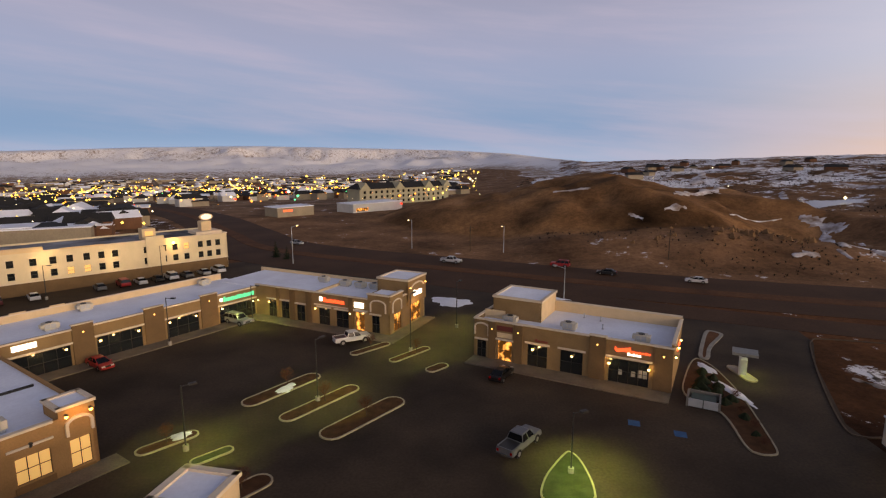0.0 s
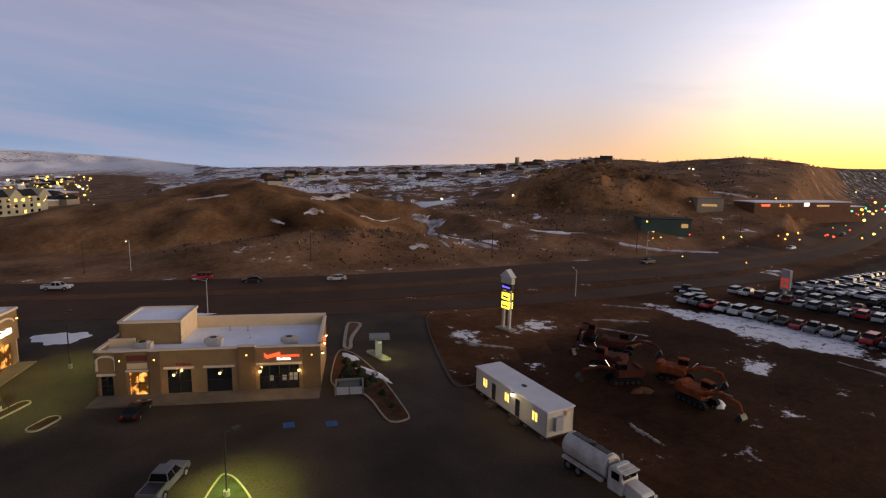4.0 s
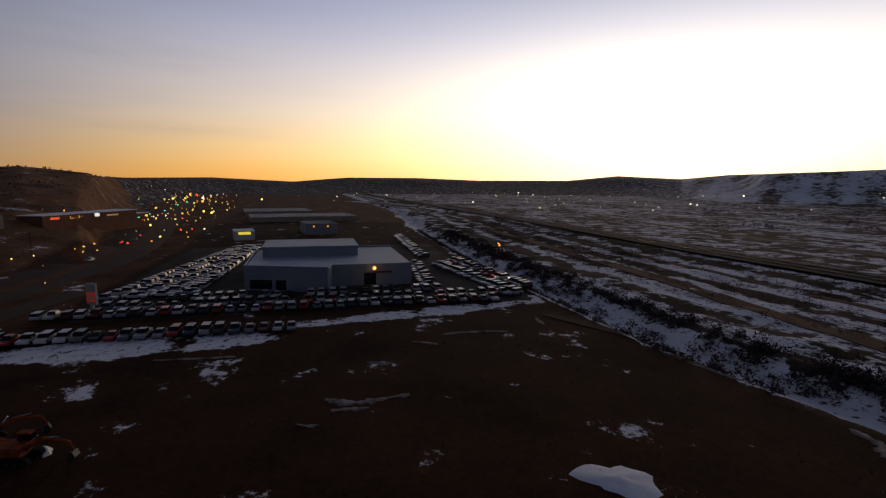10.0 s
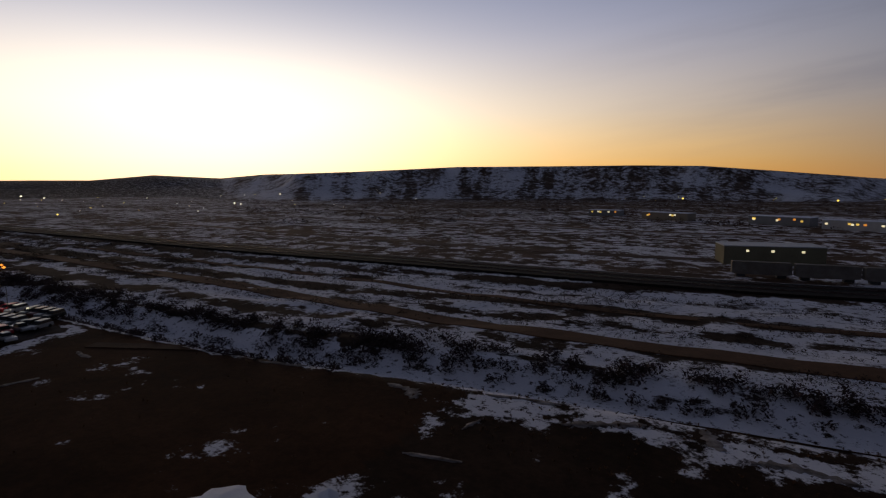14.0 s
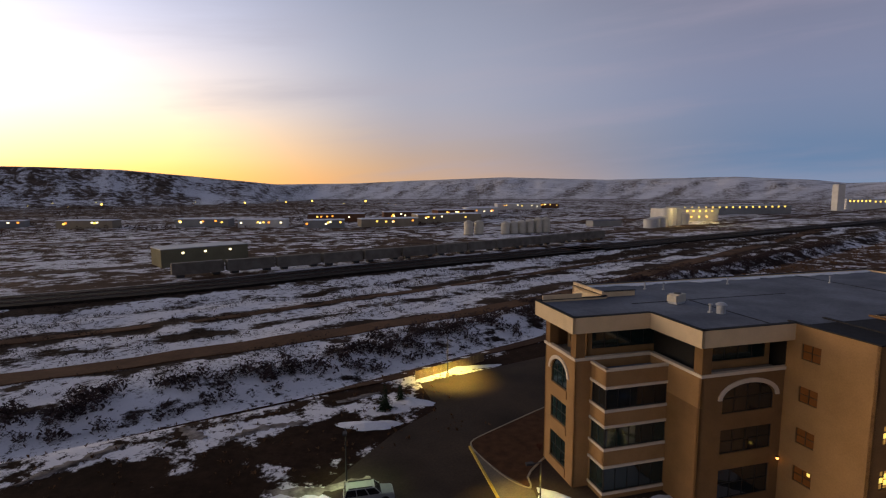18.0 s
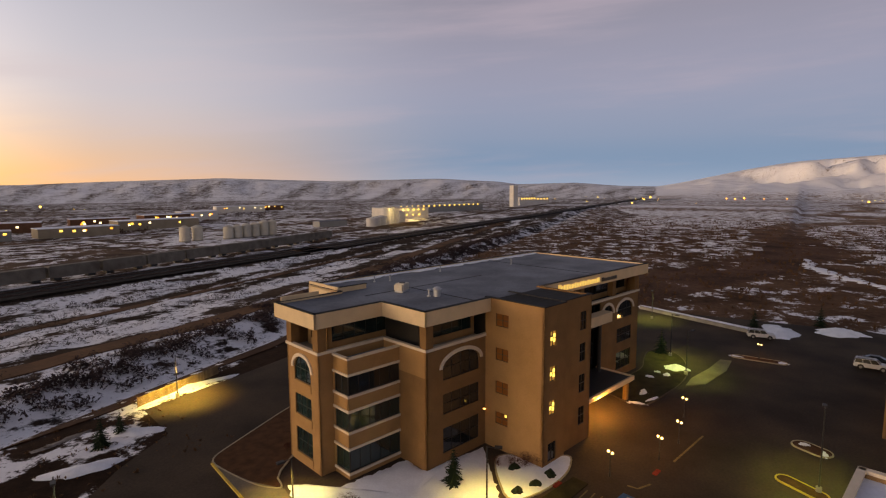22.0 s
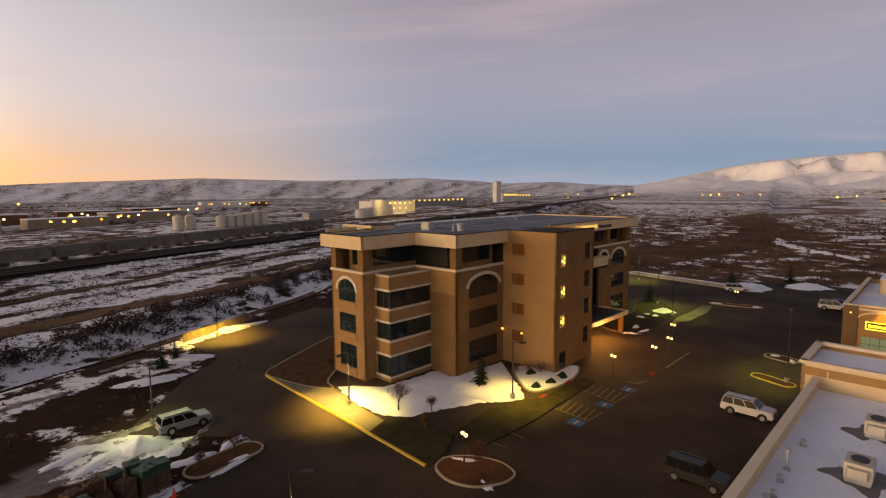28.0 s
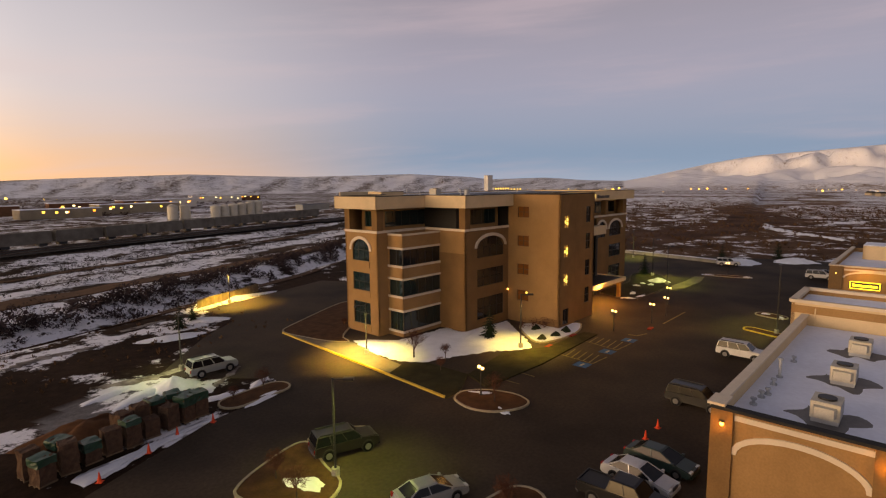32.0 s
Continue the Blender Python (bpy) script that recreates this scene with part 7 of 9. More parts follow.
def loft(bm, lo, hi):
    """A tapered hull between two four-cornered rings."""
    a, b = [bm.verts.new(p) for p in lo], [bm.verts.new(p) for p in hi]
    bm.faces.new(a[::-1])
    bm.faces.new(b)
    for i in range(4):
        j = (i + 1) % 4
        bm.faces.new((a[i], a[j], b[j], b[i]))


SHAPES = {
    "sedan": dict(L=4.7, W=1.82, belt=0.93, top=1.45, glass=((-2.0, 1.3), (-1.15, 0.2)), prof=[(-2.28, 0.28), (2.22, 0.26), (2.36, 0.42), (2.38, 0.6), (2.2, 0.74), (1.3, 0.92), (-1.95, 0.98), (-2.26, 0.98), (-2.37, 0.84), (-2.4, 0.5)]),
    "suv": dict(L=5.0, W=1.98, belt=1.16, top=1.86, glass=((-2.42, 1.2), (-2.22, 0.5)), prof=[(-2.45, 0.42), (2.38, 0.40), (2.48, 0.66), (2.42, 1.04), (2.2, 1.12), (1.2, 1.18), (-2.40, 1.18), (-2.5, 0.95), (-2.52, 0.5)]),
    "pickup": dict(L=5.8, W=2.0, belt=1.15, top=1.86, glass=((-0.95, 1.35), (-0.75, 0.75)), prof=[(-2.85, 0.5), (2.75, 0.45), (2.9, 0.7), (2.8, 1.05), (1.35, 1.16), (-0.9, 1.17), (-0.95, 1.12), (-2.85, 1.12), (-2.92, 0.8)]),
}


def car(kind, colour, m, label, group="parked cars", detail=True, lights=False):
    s, pm = SHAPES[kind], PAINTS[colour]
    name = {"sedan": "car", "suv": "sport_utility_car", "pickup": "pickup_truck"}[kind]
    t = thing(name, m, label, "pickup" if kind == "pickup" else "car", group)
    half = s["W"] / 2
    bm = bmesh.new()
    extrude_side(bm, s["prof"], half)
    if detail:
        bmesh.ops.bevel(bm, geom=[e for e in bm.edges], offset=0.07, segments=2, affect="EDGES")
    part("body", bm, pm, t, smooth=False)
    (b0, b1), (t0, t1) = s["glass"]
    bz, tz = s["belt"], s["top"]
    gw, tw = half - 0.1, half - (0.22 if kind == "suv" else 0.3)
    bm = bmesh.new()
    loft(bm, [(b0, -gw, bz), (b1, -gw, bz), (b1, gw, bz), (b0, gw, bz)], [(t0, -tw, tz - 0.05), (t1, -tw, tz - 0.05), (t1, tw, tz - 0.05), (t0, tw, tz - 0.05)])
    part("cabin_glass", bm, CARGLASS, t)
    bm = bmesh.new()
    loft(bm, [(t0 - 0.05, -tw - 0.02, tz - 0.06), (t1 + 0.05, -tw - 0.02, tz - 0.06), (t1 + 0.05, tw + 0.02, tz - 0.06), (t0 - 0.05, tw + 0.02, tz - 0.06)], [(t0 + 0.08, -tw + 0.08, tz), (t1 - 0.1, -tw + 0.08, tz), (t1 - 0.1, tw - 0.08, tz), (t0 + 0.08, tw - 0.08, tz)])
    part("roof", bm, pm, t)
    wr = 0.33 if kind == "sedan" else 0.4
    xs = (1.4, -1.4) if kind == "sedan" else (1.5, -1.5) if kind == "suv" else (1.85, -1.75)
    for x in xs:
        for sd in (-1, 1):
            bm = bmesh.new()
            tube(bm, (x, sd * (half - 0.2), wr), (x, sd * (half + 0.02), wr), wr, seg=14 if detail else 8)
            w = part("wheel", bm, TYRE, t)
            if detail:
                bm = bmesh.new()
                tube(bm, (x, sd * (half - 0.3), wr + 0.02), (x, sd * (half + 0.006), wr + 0.02), wr * 1.2, seg=16)
                part("wheel_arch", bm, DARK_METAL, t)
                bm = bmesh.new()
                tube(bm, (x, sd * (half + 0.0), wr), (x, sd * (half + 0.035), wr), wr * 0.62, seg=10)
                part("rim", bm, RIM, w)
    if detail:
        # pillars, lamps, bumpers, mirrors
        mids = [0.5] if kind == "sedan" else [0.33, 0.66] if kind == "suv" else [0.5]
        for sd in (-1, 1):
            for f in (0.0, *mids, 1.0):
                bb, tt = b0 + (b1 - b0) * f, t0 + (t1 - t0) * f
                bm = bmesh.new()
                tube(bm, (bb, sd * gw, bz - 0.02), (tt, sd * tw, tz - 0.05), 0.045, seg=4)
                part("pillar", bm, pm, t)
            bm = boxes((b1 - 0.25, sd * (half + 0.02) - 0.1, bz - 0.02, b1 - 0.08, sd * (half + 0.02) + 0.1, bz + 0.14))
            part("mirror", bm, pm, t)
            fx = s["prof"][2][0]
            bm = boxes((fx - 0.2, sd * (half - 0.35) - 0.2, 0.58, fx - 0.02, sd * (half - 0.35) + 0.2, 0.76))
            part("headlamp", bm, HEADLAMP, t)
            rx = s["prof"][-1][0]
            bm = boxes((rx + 0.0, sd * (half - 0.25) - 0.12, 0.68, rx + 0.12, sd * (half - 0.25) + 0.12, 0.95))
            part("tail_lamp", bm, glow("lit_tail_lamp", (1.0, 0.03, 0.02), 2.0) if lights else TAILLAMP, t)
        fx, rx = s["prof"][2][0], s["prof"][-1][0]
        rect_part("bumper", t, pm if kind == "sedan" else CHROME, fx - 0.12, -half + 0.15, 0.32, fx + 0.04, half - 0.15, 0.52)
        rect_part("bumper", t, pm if kind == "sedan" else CHROME, rx - 0.04, -half + 0.15, 0.36, rx + 0.12, half - 0.15, 0.56)
        rect_part("grille", t, DARK_METAL, fx - 0.06, -half + 0.55, 0.56, fx + 0.01, half - 0.55, 0.78)
        if kind == "suv":
            for sd in (-1, 1):
                rect_part("roof_rail", t, DARK_METAL, t0 + 0.2, sd * (tw - 0.08) - 0.03, tz, t1 - 0.2, sd * (tw - 0.08) + 0.03, tz + 0.09)
        if kind == "pickup":
            rect_part("bed_floor", t, DARK_METAL, -2.75, -half + 0.22, 1.125, -1.05, half - 0.22, 1.135, label="dark open load bed")
            for sd in (-1, 1):
                rect_part("bed_rail", t, pm, -2.85, sd * (half - 0.16) - 0.05, 1.12, -1.0, sd * (half - 0.16) + 0.05, 1.2)
            rect_part("tailgate", t, pm, -2.9, -half + 0.2, 0.75, -2.8, half - 0.2, 1.2)
    return t


def at(x, y, turn):
    return Matrix.Translation((x, y, 0)) @ rotz(turn)


car("pickup", "grey", at(7.6, 49.2, 52), "dark grey pickup truck parked on open asphalt")
car("pickup", "white", at(-14.3, 79.6, 28), "white pickup truck parked beside an island")
car("sedan", "black", at(7.6, 66.2, 62), "dark car standing on open asphalt")
car("sedan", "red", at(-47.2, 69.4, -34), "bright red car parked before shops")
car("suv", "silver", at(-35.6, 88.8, -30), "pale silver van parked before shops")
car("suv", "silver", at(-10.0, -43.2, 166), "silver long sport utility car beside a snow heap")
car("suv", "brown", at(-4.0, -19.4, 150), "dark brown sport utility car beside a kerbed island")
car("sedan", "silver", at(-1.8, -10.4, 150), "pale silver car parked on asphalt")
car("sedan", "white", at(-10.3, 0.6, 75), "white car with dark sunroof parked by shop wall")
car("sedan", "green", at(-13.2, 1.5, 75), "dark green car parked beside a white car")
car("pickup", "black", at(-7.2, 0.4, 80), "black pickup truck parked beside a white car")
car("suv", "black", at(-25.6, 2.6, 78), "black sport utility car parked by shop wall")
car("suv", "white", at(-42.5, 5.6, 78), "white sport utility car with roof rack parked by shops")
car("suv", "white", at(-105.4, 17.6, 85), "white sport utility car parked at far kerb")
car("sedan", "black", at(-109.6, 18.8, 85), "dark car parked beyond a white sport utility car")
car("suv", "white", at(-117.0, 0.6, 100), "white car parked at the snowy car park edge")
for k, (u, c) in enumerate(((-14, "silver"), (-10.5, "white"), (-5, "grey"), (-1, "maroon"), (5, "white"), (16.5, "grey"), (21, "red"), (24.5, "white"), (28, "black"), (31, "white"), (34.5, "grey"), (38.5, "silver"), (42, "white"))):
    car("suv" if k % 3 == 0 else "sedan", c, HOTEL @ Matrix.Translation((u, -4.8, 0)) @ rotz(90), "%s car parked along the hotel wall" % c, "cars at the hotel", detail=False)
# traffic on the highway
for x, y, a, kind, c in ((2.0, 142, -26, "pickup", "white"), (30.5, 137, 154, "suv", "red"), (58, 119.5, 156, "sedan", "white"), (40, 128, 156, "sedan", "black"), (-48, 172, -35, "sedan", "silver"), (150, 92, 170, "sedan", "black"), (225, 80, 178, "sedan", "white"), (300, 86, 188, "sedan", "silver")):
    car(kind, c, at(x, y, a) @ Matrix.Translation((0, 0, 0.06)), "%s car on the highway" % c, "cars on the highway")


# ---- site things ----
def mobile_office():
    t = thing("mobile_office", Matrix.Translation((45.0, 34.5, 0)) @ rotz(81), "long cream mobile office trailer with snowy roof and lit windows", "mobile office")
    L_, W_, z0, z1 = 14.2, 3.6, 0.55, 3.35
    siding = mat("cream_siding", (0.52, 0.48, 0.40), 0.7, vary=0.12, scale=0.6, fine=12, bump=0.15)
    M, L = face(L_, W_, 0, W_)
    wins = [(1.6, 2.6, 1.5, 2.6), (6.3, 7.3, 1.5, 2.6), (11.6, 12.6, 1.5, 2.6)]
    doors = [(3.6, 4.5, 0.6, 2.7), (8.5, 9.4, 0.6, 2.7)]
    wall(t, M, L, z0, z1, wins + doors, siding, 0.12, "side_wall")
    for w in wins:
        window(t, M, *w, 2, 1, LIT_YELLOW, depth=0.06)
    for d in doors:
        bm = bmesh.new()
        box(bm, d[0], -0.1, d[2], d[1], -0.04, d[3], M)
        dd = part("door", bm, DARK_METAL, t, "dark brown door")
        bm = bmesh.new()
        box(bm, d[0] + 0.08, -0.04, 1.6, d[0] + 0.16, 0.03, 1.68, M)
        part("handle", bm, CHROME, dd)
        bm = bmesh.new()
        for k in range(3):
            box(bm, d[0] - 0.2, 0.0 + k * 0.3, 0, d[1] + 0.2, 0.3 + k * 0.3, 0.55 - k * 0.18, M)
        part("steps", bm, mat("steps_wood", (0.16, 0.11, 0.07), 0.9), t)
    sconce(t, M, 8.2, 3.0, BULB_W, 0.2)
    for p in ((0, 0, L_, 0), (L_, 0, L_, W_), (0, W_, 0, 0)):
        Mx, Lx = face(*p)
        hs = [(1.0, 2.0, 1.5, 2.6)] if Lx < 5 else []
        wall(t, Mx, Lx, z0, z1, hs, siding, 0.12, "side_wall")
        for h in hs:
            window(t, Mx, *h, 1, 1, GLASS, depth=0.06)
        if p == (0, W_, 0, 0):
            band(t, Mx, 0.9, 1.9, 1.2, 2.7, 0.45, GREY_METAL, "air_conditioner", back=0.001)
            band(t, Mx, 2.4, 2.9, 2.6, 3.1, 0.25, CREAM, "junction_box", back=0.001)
    rect_part("chassis", t, DARK_METAL, 0.1, 0.1, 0.25, L_ - 0.1, W_ - 0.1, z0)
    rect_part("roof", t, mat("pale_roof", (0.60, 0.60, 0.62), 0.7, vary=0.1, scale=0.5, fine=5), -0.12, -0.12, z1, L_ + 0.12, W_ + 0.12, z1 + 0.14, label="pale flat roof dusted with snow")
    rect_part("roof_vent", t, DARK_METAL, 6.2, 1.6, z1 + 0.14, 6.8, 2.0, z1 + 0.24)
    for x in (1.0, 4.0, 7.0, 10, 13.2):
        for y in (0.4, W_ - 0.4):
            rect_part("pier_block", t, CONCRETE, x - 0.2, y - 0.2, 0, x + 0.2, y + 0.2, 0.25)
    rect_part("interior", t, DARK_METAL, 0.4, 0.4, z0, L_ - 0.4, W_ - 0.4, z1 - 0.1)


mobile_office()
lamp_light(40.9, 40.6, 3.1, (1.0, 0.85, 0.55), 60, 0.15)


def tank_truck():
    t = thing("tank_truck", Matrix.Translation((40.2, 26.6, 0)) @ rotz(-95), "white water tank truck with long bonnet and dirty tank", "tank truck")
    white = mat("dirty_white_paint", (0.55, 0.54, 0.50), 0.5, dark=(0.36, 0.33, 0.28), vary=0.2, scale=0.9, fine=8, bump=0.1)
    bm = bmesh.new()
    tube(bm, (-4.6, 0, 2.15), (0.5, 0, 2.15), 1.15, seg=24)
    tube(bm, (-4.75, 0, 2.15), (-4.6, 0, 2.15), 0.95, 1.15, seg=24)
    tube(bm, (0.5, 0, 2.15), (0.65, 0, 2.15), 1.15, 0.95, seg=24)
    part("tank", bm, white, t, "dirty white cylindrical tank", False)
    for x in (-4.0, -2.6, -1.2, 0.2):
        bm = bmesh.new()
        tube(bm, (x - 0.04, 0, 2.15), (x + 0.04, 0, 2.15), 1.18, seg=24)
        part("tank_band", bm, white, t)
    bm = bmesh.new()
    tube(bm, (-1.8, 0, 3.2), (-1.8, 0, 3.5), 0.32, seg=12)
    part("manhole", bm, DARK_METAL, t)
    rect_part("catwalk", t, DARK_METAL, -4.2, -0.3, 3.25, 0.2, 0.3, 3.34)
    rect_part("chassis", t, DARK_METAL, -4.7, -0.45, 0.65, 4.4, 0.45, 0.98)
    for sd in (-1, 1):
        rect_part("hose_tray", t, white, -4.5, sd * 1.0 - 0.2, 0.95, 0.4, sd * 1.0 + 0.2, 1.2)
    bm = bmesh.new()
    extrude_side(bm, [(1.0, 0.75), (2.6, 0.75), (2.6, 1.9), (2.25, 2.85), (1.1, 2.9), (0.95, 2.6)], 1.1, 0.1)
    bmesh.ops.bevel(bm, geom=list(bm.edges), offset=0.06, segments=2, affect="EDGES")
    cab = part("cab", bm, white, t)
    bm = boxes((2.42, -0.85, 2.02, 2.52, -0.05, 2.62), (2.42, 0.05, 2.02, 2.52, 0.85, 2.62))
    part("windscreen", bm, CARGLASS, cab)
    for sd in (-1, 1):
        rect_part("side_window", cab, CARGLASS, 1.4, sd * 1.05 - 0.06, 1.95, 2.2, sd * 1.05 + 0.06, 2.6)
    bm = bmesh.new()
    extrude_side(bm, [(2.55, 0.85), (4.5, 0.85), (4.6, 1.5), (4.4, 1.72), (2.55, 1.98)], 0.85, 0.12)
    bmesh.ops.bevel(bm, geom=list(bm.edges), offset=0.07, segments=2, affect="EDGES")
    part("bonnet", bm, white, t)
    rect_part("grille", t, CHROME, 4.56, -0.5, 0.95, 4.64, 0.5, 1.55)
    rect_part("bumper", t, CHROME, 4.55, -1.15, 0.5, 4.8, 1.15, 0.85)
    rect_part("visor", t, white, 2.3, -0.95, 2.72, 2.75, 0.95, 2.8)
    rect_part("light_bar", t, HEADLAMP, 1.5, -0.8, 2.92, 1.75, 0.8, 3.05)
    for sd in (-1, 1):
        bm = bmesh.new()
        tube(bm, (0.85, sd * 0.95, 0.9), (0.85, sd * 0.95, 3.3), 0.08)
        part("exhaust_stack", bm, CHROME, t)
        bm = boxes((3.2, sd * 1.0 - 0.2, 1.05, 4.5, sd * 1.0 + 0.2, 1.15), (3.1, sd * 1.0 - 0.2, 0.7, 3.3, sd * 1.0 + 0.2, 1.1))
        part("mudguard", bm, white, t)
        bm = boxes((4.4, sd * 0.98 - 0.14, 1.05, 4.55, sd * 0.98 + 0.14, 1.3))
        part("headlamp", bm, HEADLAMP, t)
        for x in (3.8, -2.4, -3.7):
            bm = bmesh.new()
            tube(bm, (x, sd * 0.72, 0.52), (x, sd * (1.0 if x > 0 else 1.16), 0.52), 0.52, seg=16)
            w = part("wheel", bm, TYRE, t)
            bm = bmesh.new()
            tube(bm, (x, sd * (1.0 if x > 0 else 1.16), 0.52), (x, sd * (1.05 if x > 0 else 1.2), 0.52), 0.27, seg=12)
            part("rim", bm, RIM, w)


tank_truck()


def pylon_sign():
    t = thing("pylon_sign", Matrix.Translation((65.6, 66.6, 0)) @ rotz(-88), "tall roadside pylon sign with gabled top and lit panels", "sign")
    rect_part("footing", t, CONCRETE, -1.8, -0.9, 0, 1.8, 0.9, 0.25)
    post = mat("cream_post", (0.5, 0.46, 0.38), 0.8, vary=0.15, bump=0.1)
    for x in (-0.75, 0.75):
        rect_part("post", t, post, x - 0.22, -0.22, 0.2, x + 0.22, 0.22, 7.6)
    rect_part("sign_box", t, DARK_METAL, -1.25, -0.35, 7.3, 1.25, 0.35, 8.4)
    for sd in (-1, 1):
        rect_part("sign_face", t, DARK_METAL, -1.2, min(0.35 * sd, 0.37 * sd), 7.35, 1.2, max(0.35 * sd, 0.37 * sd), 8.35)
        M, L = face(-1.2, -0.37, 1.2, -0.37) if sd < 0 else face(1.2, 0.37, -1.2, 0.37)
        sign_bars(t, M, 0.3, 2.1, 7.6, 8.0, BLUE_SIGN, 6, 61, out=0.08)
        band(t, M, 0.25, 2.15, 5.5, 6.7, 0.1, YELLOW_SIGN, "lit_panel")
        band(t, M, 0.25, 2.15, 3.9, 5.1, 0.1, YELLOW_SIGN, "lit_panel")
        sign_bars(t, M, 0.5, 1.9, 5.85, 6.25, DARK_METAL, 5, 62, out=0.13)
        sign_bars(t, M, 0.5, 1.9, 4.25, 4.65, DARK_METAL, 5, 63, out=0.13)
    for z in (5.4, 6.75, 3.8, 5.15):
        rect_part("panel_frame", t, DARK_METAL, -1.0, -0.3, z, 1.0, 0.3, z + 0.08)
    rect_part("upper_box", t, post, -1.3, -0.4, 8.4, 1.3, 0.4, 9.6)
    bm = bmesh.new()
    lo = [(-1.5, -0.6, 9.6), (1.5, -0.6, 9.6), (1.5, 0.6, 9.6), (-1.5, 0.6, 9.6)]
    vs = [bm.verts.new(p) for p in lo] + [bm.verts.new((0, -0.6, 10.9)), bm.verts.new((0, 0.6, 10.9))]
    for f in ((0, 1, 2, 3), (0, 1, 4), (2, 3, 5), (1, 2, 5, 4), (3, 0, 4, 5)):
        bm.faces.new([vs[i] for i in f])
    part("gabled_cap", bm, mat("snowy_cap", (0.55, 0.54, 0.52), 0.8, vary=0.15), t)


pylon_sign()
lamp_light(65.0, 65.6, 5.0, (1.0, 0.8, 0.2), 60, 0.4)


RUSTRED = mat("rust_red_paint", (0.11, 0.024, 0.013), 0.85, dark=(0.06, 0.02, 0.012), vary=0.3, scale=1.5, fine=12, bump=0.2)


def excavator(x, y, turn, reach=1.0, colour=None, label="orange tracked excavator parked on bare earth"):
    o = colour or mat("orange_machine_paint", (0.30, 0.066, 0.016), 0.85, dark=(0.13, 0.035, 0.015), vary=0.3, scale=1.5, fine=12, bump=0.1)
    t = thing("excavator", Matrix.Translation((x, y, 0)) @ rotz(turn), label, "excavator", "earthmoving machines")
    for sd in (-1, 1):
        bm = bmesh.new()
        prism(bm, [(-1.9, 0), (1.9, 0), (2.25, 0.42), (1.9, 0.85), (-1.9, 0.85), (-2.25, 0.42)], sd * 1.15 - 0.3, sd * 1.15 + 0.3, Matrix.Rotation(radians(90), 4, "X"))
        tr = part("track", bm, TYRE, t)
        for k in range(5):
            bm = bmesh.new()
            tube(bm, (-1.6 + k * 0.8, sd * 1.44, 0.36), (-1.6 + k * 0.8, sd * 1.5, 0.36), 0.26, seg=10)
            part("roller", bm, DARK_METAL, tr)
    rect_part("undercarriage", t, DARK_METAL, -1.0, -0.9, 0.4, 1.0, 0.9, 1.0)
    bm = boxes((-2.4, -1.3, 1.0, 1.3, 1.3, 2.0))
    bmesh.ops.bevel(bm, geom=list(bm.edges), offset=0.12, segments=2, affect="EDGES")
    part("upper_body", bm, o, t)
    bm = boxes((-2.6, -1.25, 1.0, -1.6, 1.25, 2.3))
    bmesh.ops.bevel(bm, geom=list(bm.edges), offset=0.2, segments=2, affect="EDGES")
    part("counterweight", bm, o, t)
    cab = rect_part("cab", t, o, 0.0, 0.35, 2.0, 1.35, 1.25, 3.0)
    rect_part("cab_glass", cab, CARGLASS, 0.12, 0.3, 2.15, 1.4, 1.3, 2.8)
    pts = [(1.2, 1.6), (3.2, 4.2 * reach), (5.6, 3.6 * reach)]
    for a, b, w in ((pts[0], pts[1], 0.32), (pts[1], pts[2], 0.26)):
        bm = bmesh.new()
        tube(bm, (a[0], -0.3, a[1]), (b[0], -0.3, b[1]), w, w * 0.8, seg=6)
        part("boom", bm, o, t)
    bm = bmesh.new()
    tube(bm, (5.6, -0.3, 3.6 * reach), (6.1, -0.3, 1.2), 0.22, 0.16, seg=6)
    part("stick", bm, o, t)
    bm = bmesh.new()
    prism(bm, [(5.5, 0.25), (6.1, 0.15), (6.5, 0.7), (6.2, 1.25), (5.9, 1.2), (5.75, 0.75)], -0.2, 0.8, Matrix.Rotation(radians(90), 4, "X"))
    part("bucket", bm, DARK_METAL, t)
    for a, b in (((1.4, 1.3), (2.6, 3.0)), ((3.0, 4.3 * reach), (4.8, 4.5 * reach))):
        bm = bmesh.new()
        tube(bm, (a[0], -0.3, a[1]), (b[0], -0.3, b[1]), 0.1, seg=6)
        part("hydraulic_ram", bm, CHROME, t)


excavator(64.6, 31.0, -100, 0.62)
excavator(69.4, 36.6, -70, 0.62)
excavator(62.6, 40.4, 150, 0.5, RUSTRED, "dull rust-red tracked machine parked on bare earth")
excavator(65.6, 45.0, 100, 0.45, RUSTRED, "dull rust-red tracked machine parked on bare earth")
excavator(72.4, 48.0, -60, 0.55, RUSTRED, "dull rust-red tracked machine parked on bare earth")
excavator(73.6, 55.0, -150, 0.5, RUSTRED, "dull rust-red tracked machine parked on bare earth")
heap("machine_parts", 66.0, 29.0, 1.2, 0.7, 0.9, mat("pale_metal_parts", (0.5, 0.5, 0.48), 0.5, 0.3), "pale metal attachment lying beside an excavator", "machine part", 77)
for k, (x, y, r) in enumerate(((70, 47, 1.4), (69, 36.5, 1.1), (78, 49, 1.2), (62, 37, 1.0))):
    heap("earth_mound", x, y, r * 1.5, r, r * 0.6, DIRT_MAT, "low heap of reddish dug earth", "earth heap", 80 + k)
heap("snow_slab", 46.4, -29.6, 3.6, 3.2, 0.35, SNOW, "flat slab of old snow on bare earth", "snow", 90, 40)
heap("snow_slab", 37.6, -36.2, 1.0, 0.8, 0.8, SNOW, "lump of old snow on bare earth", "snow", 91)


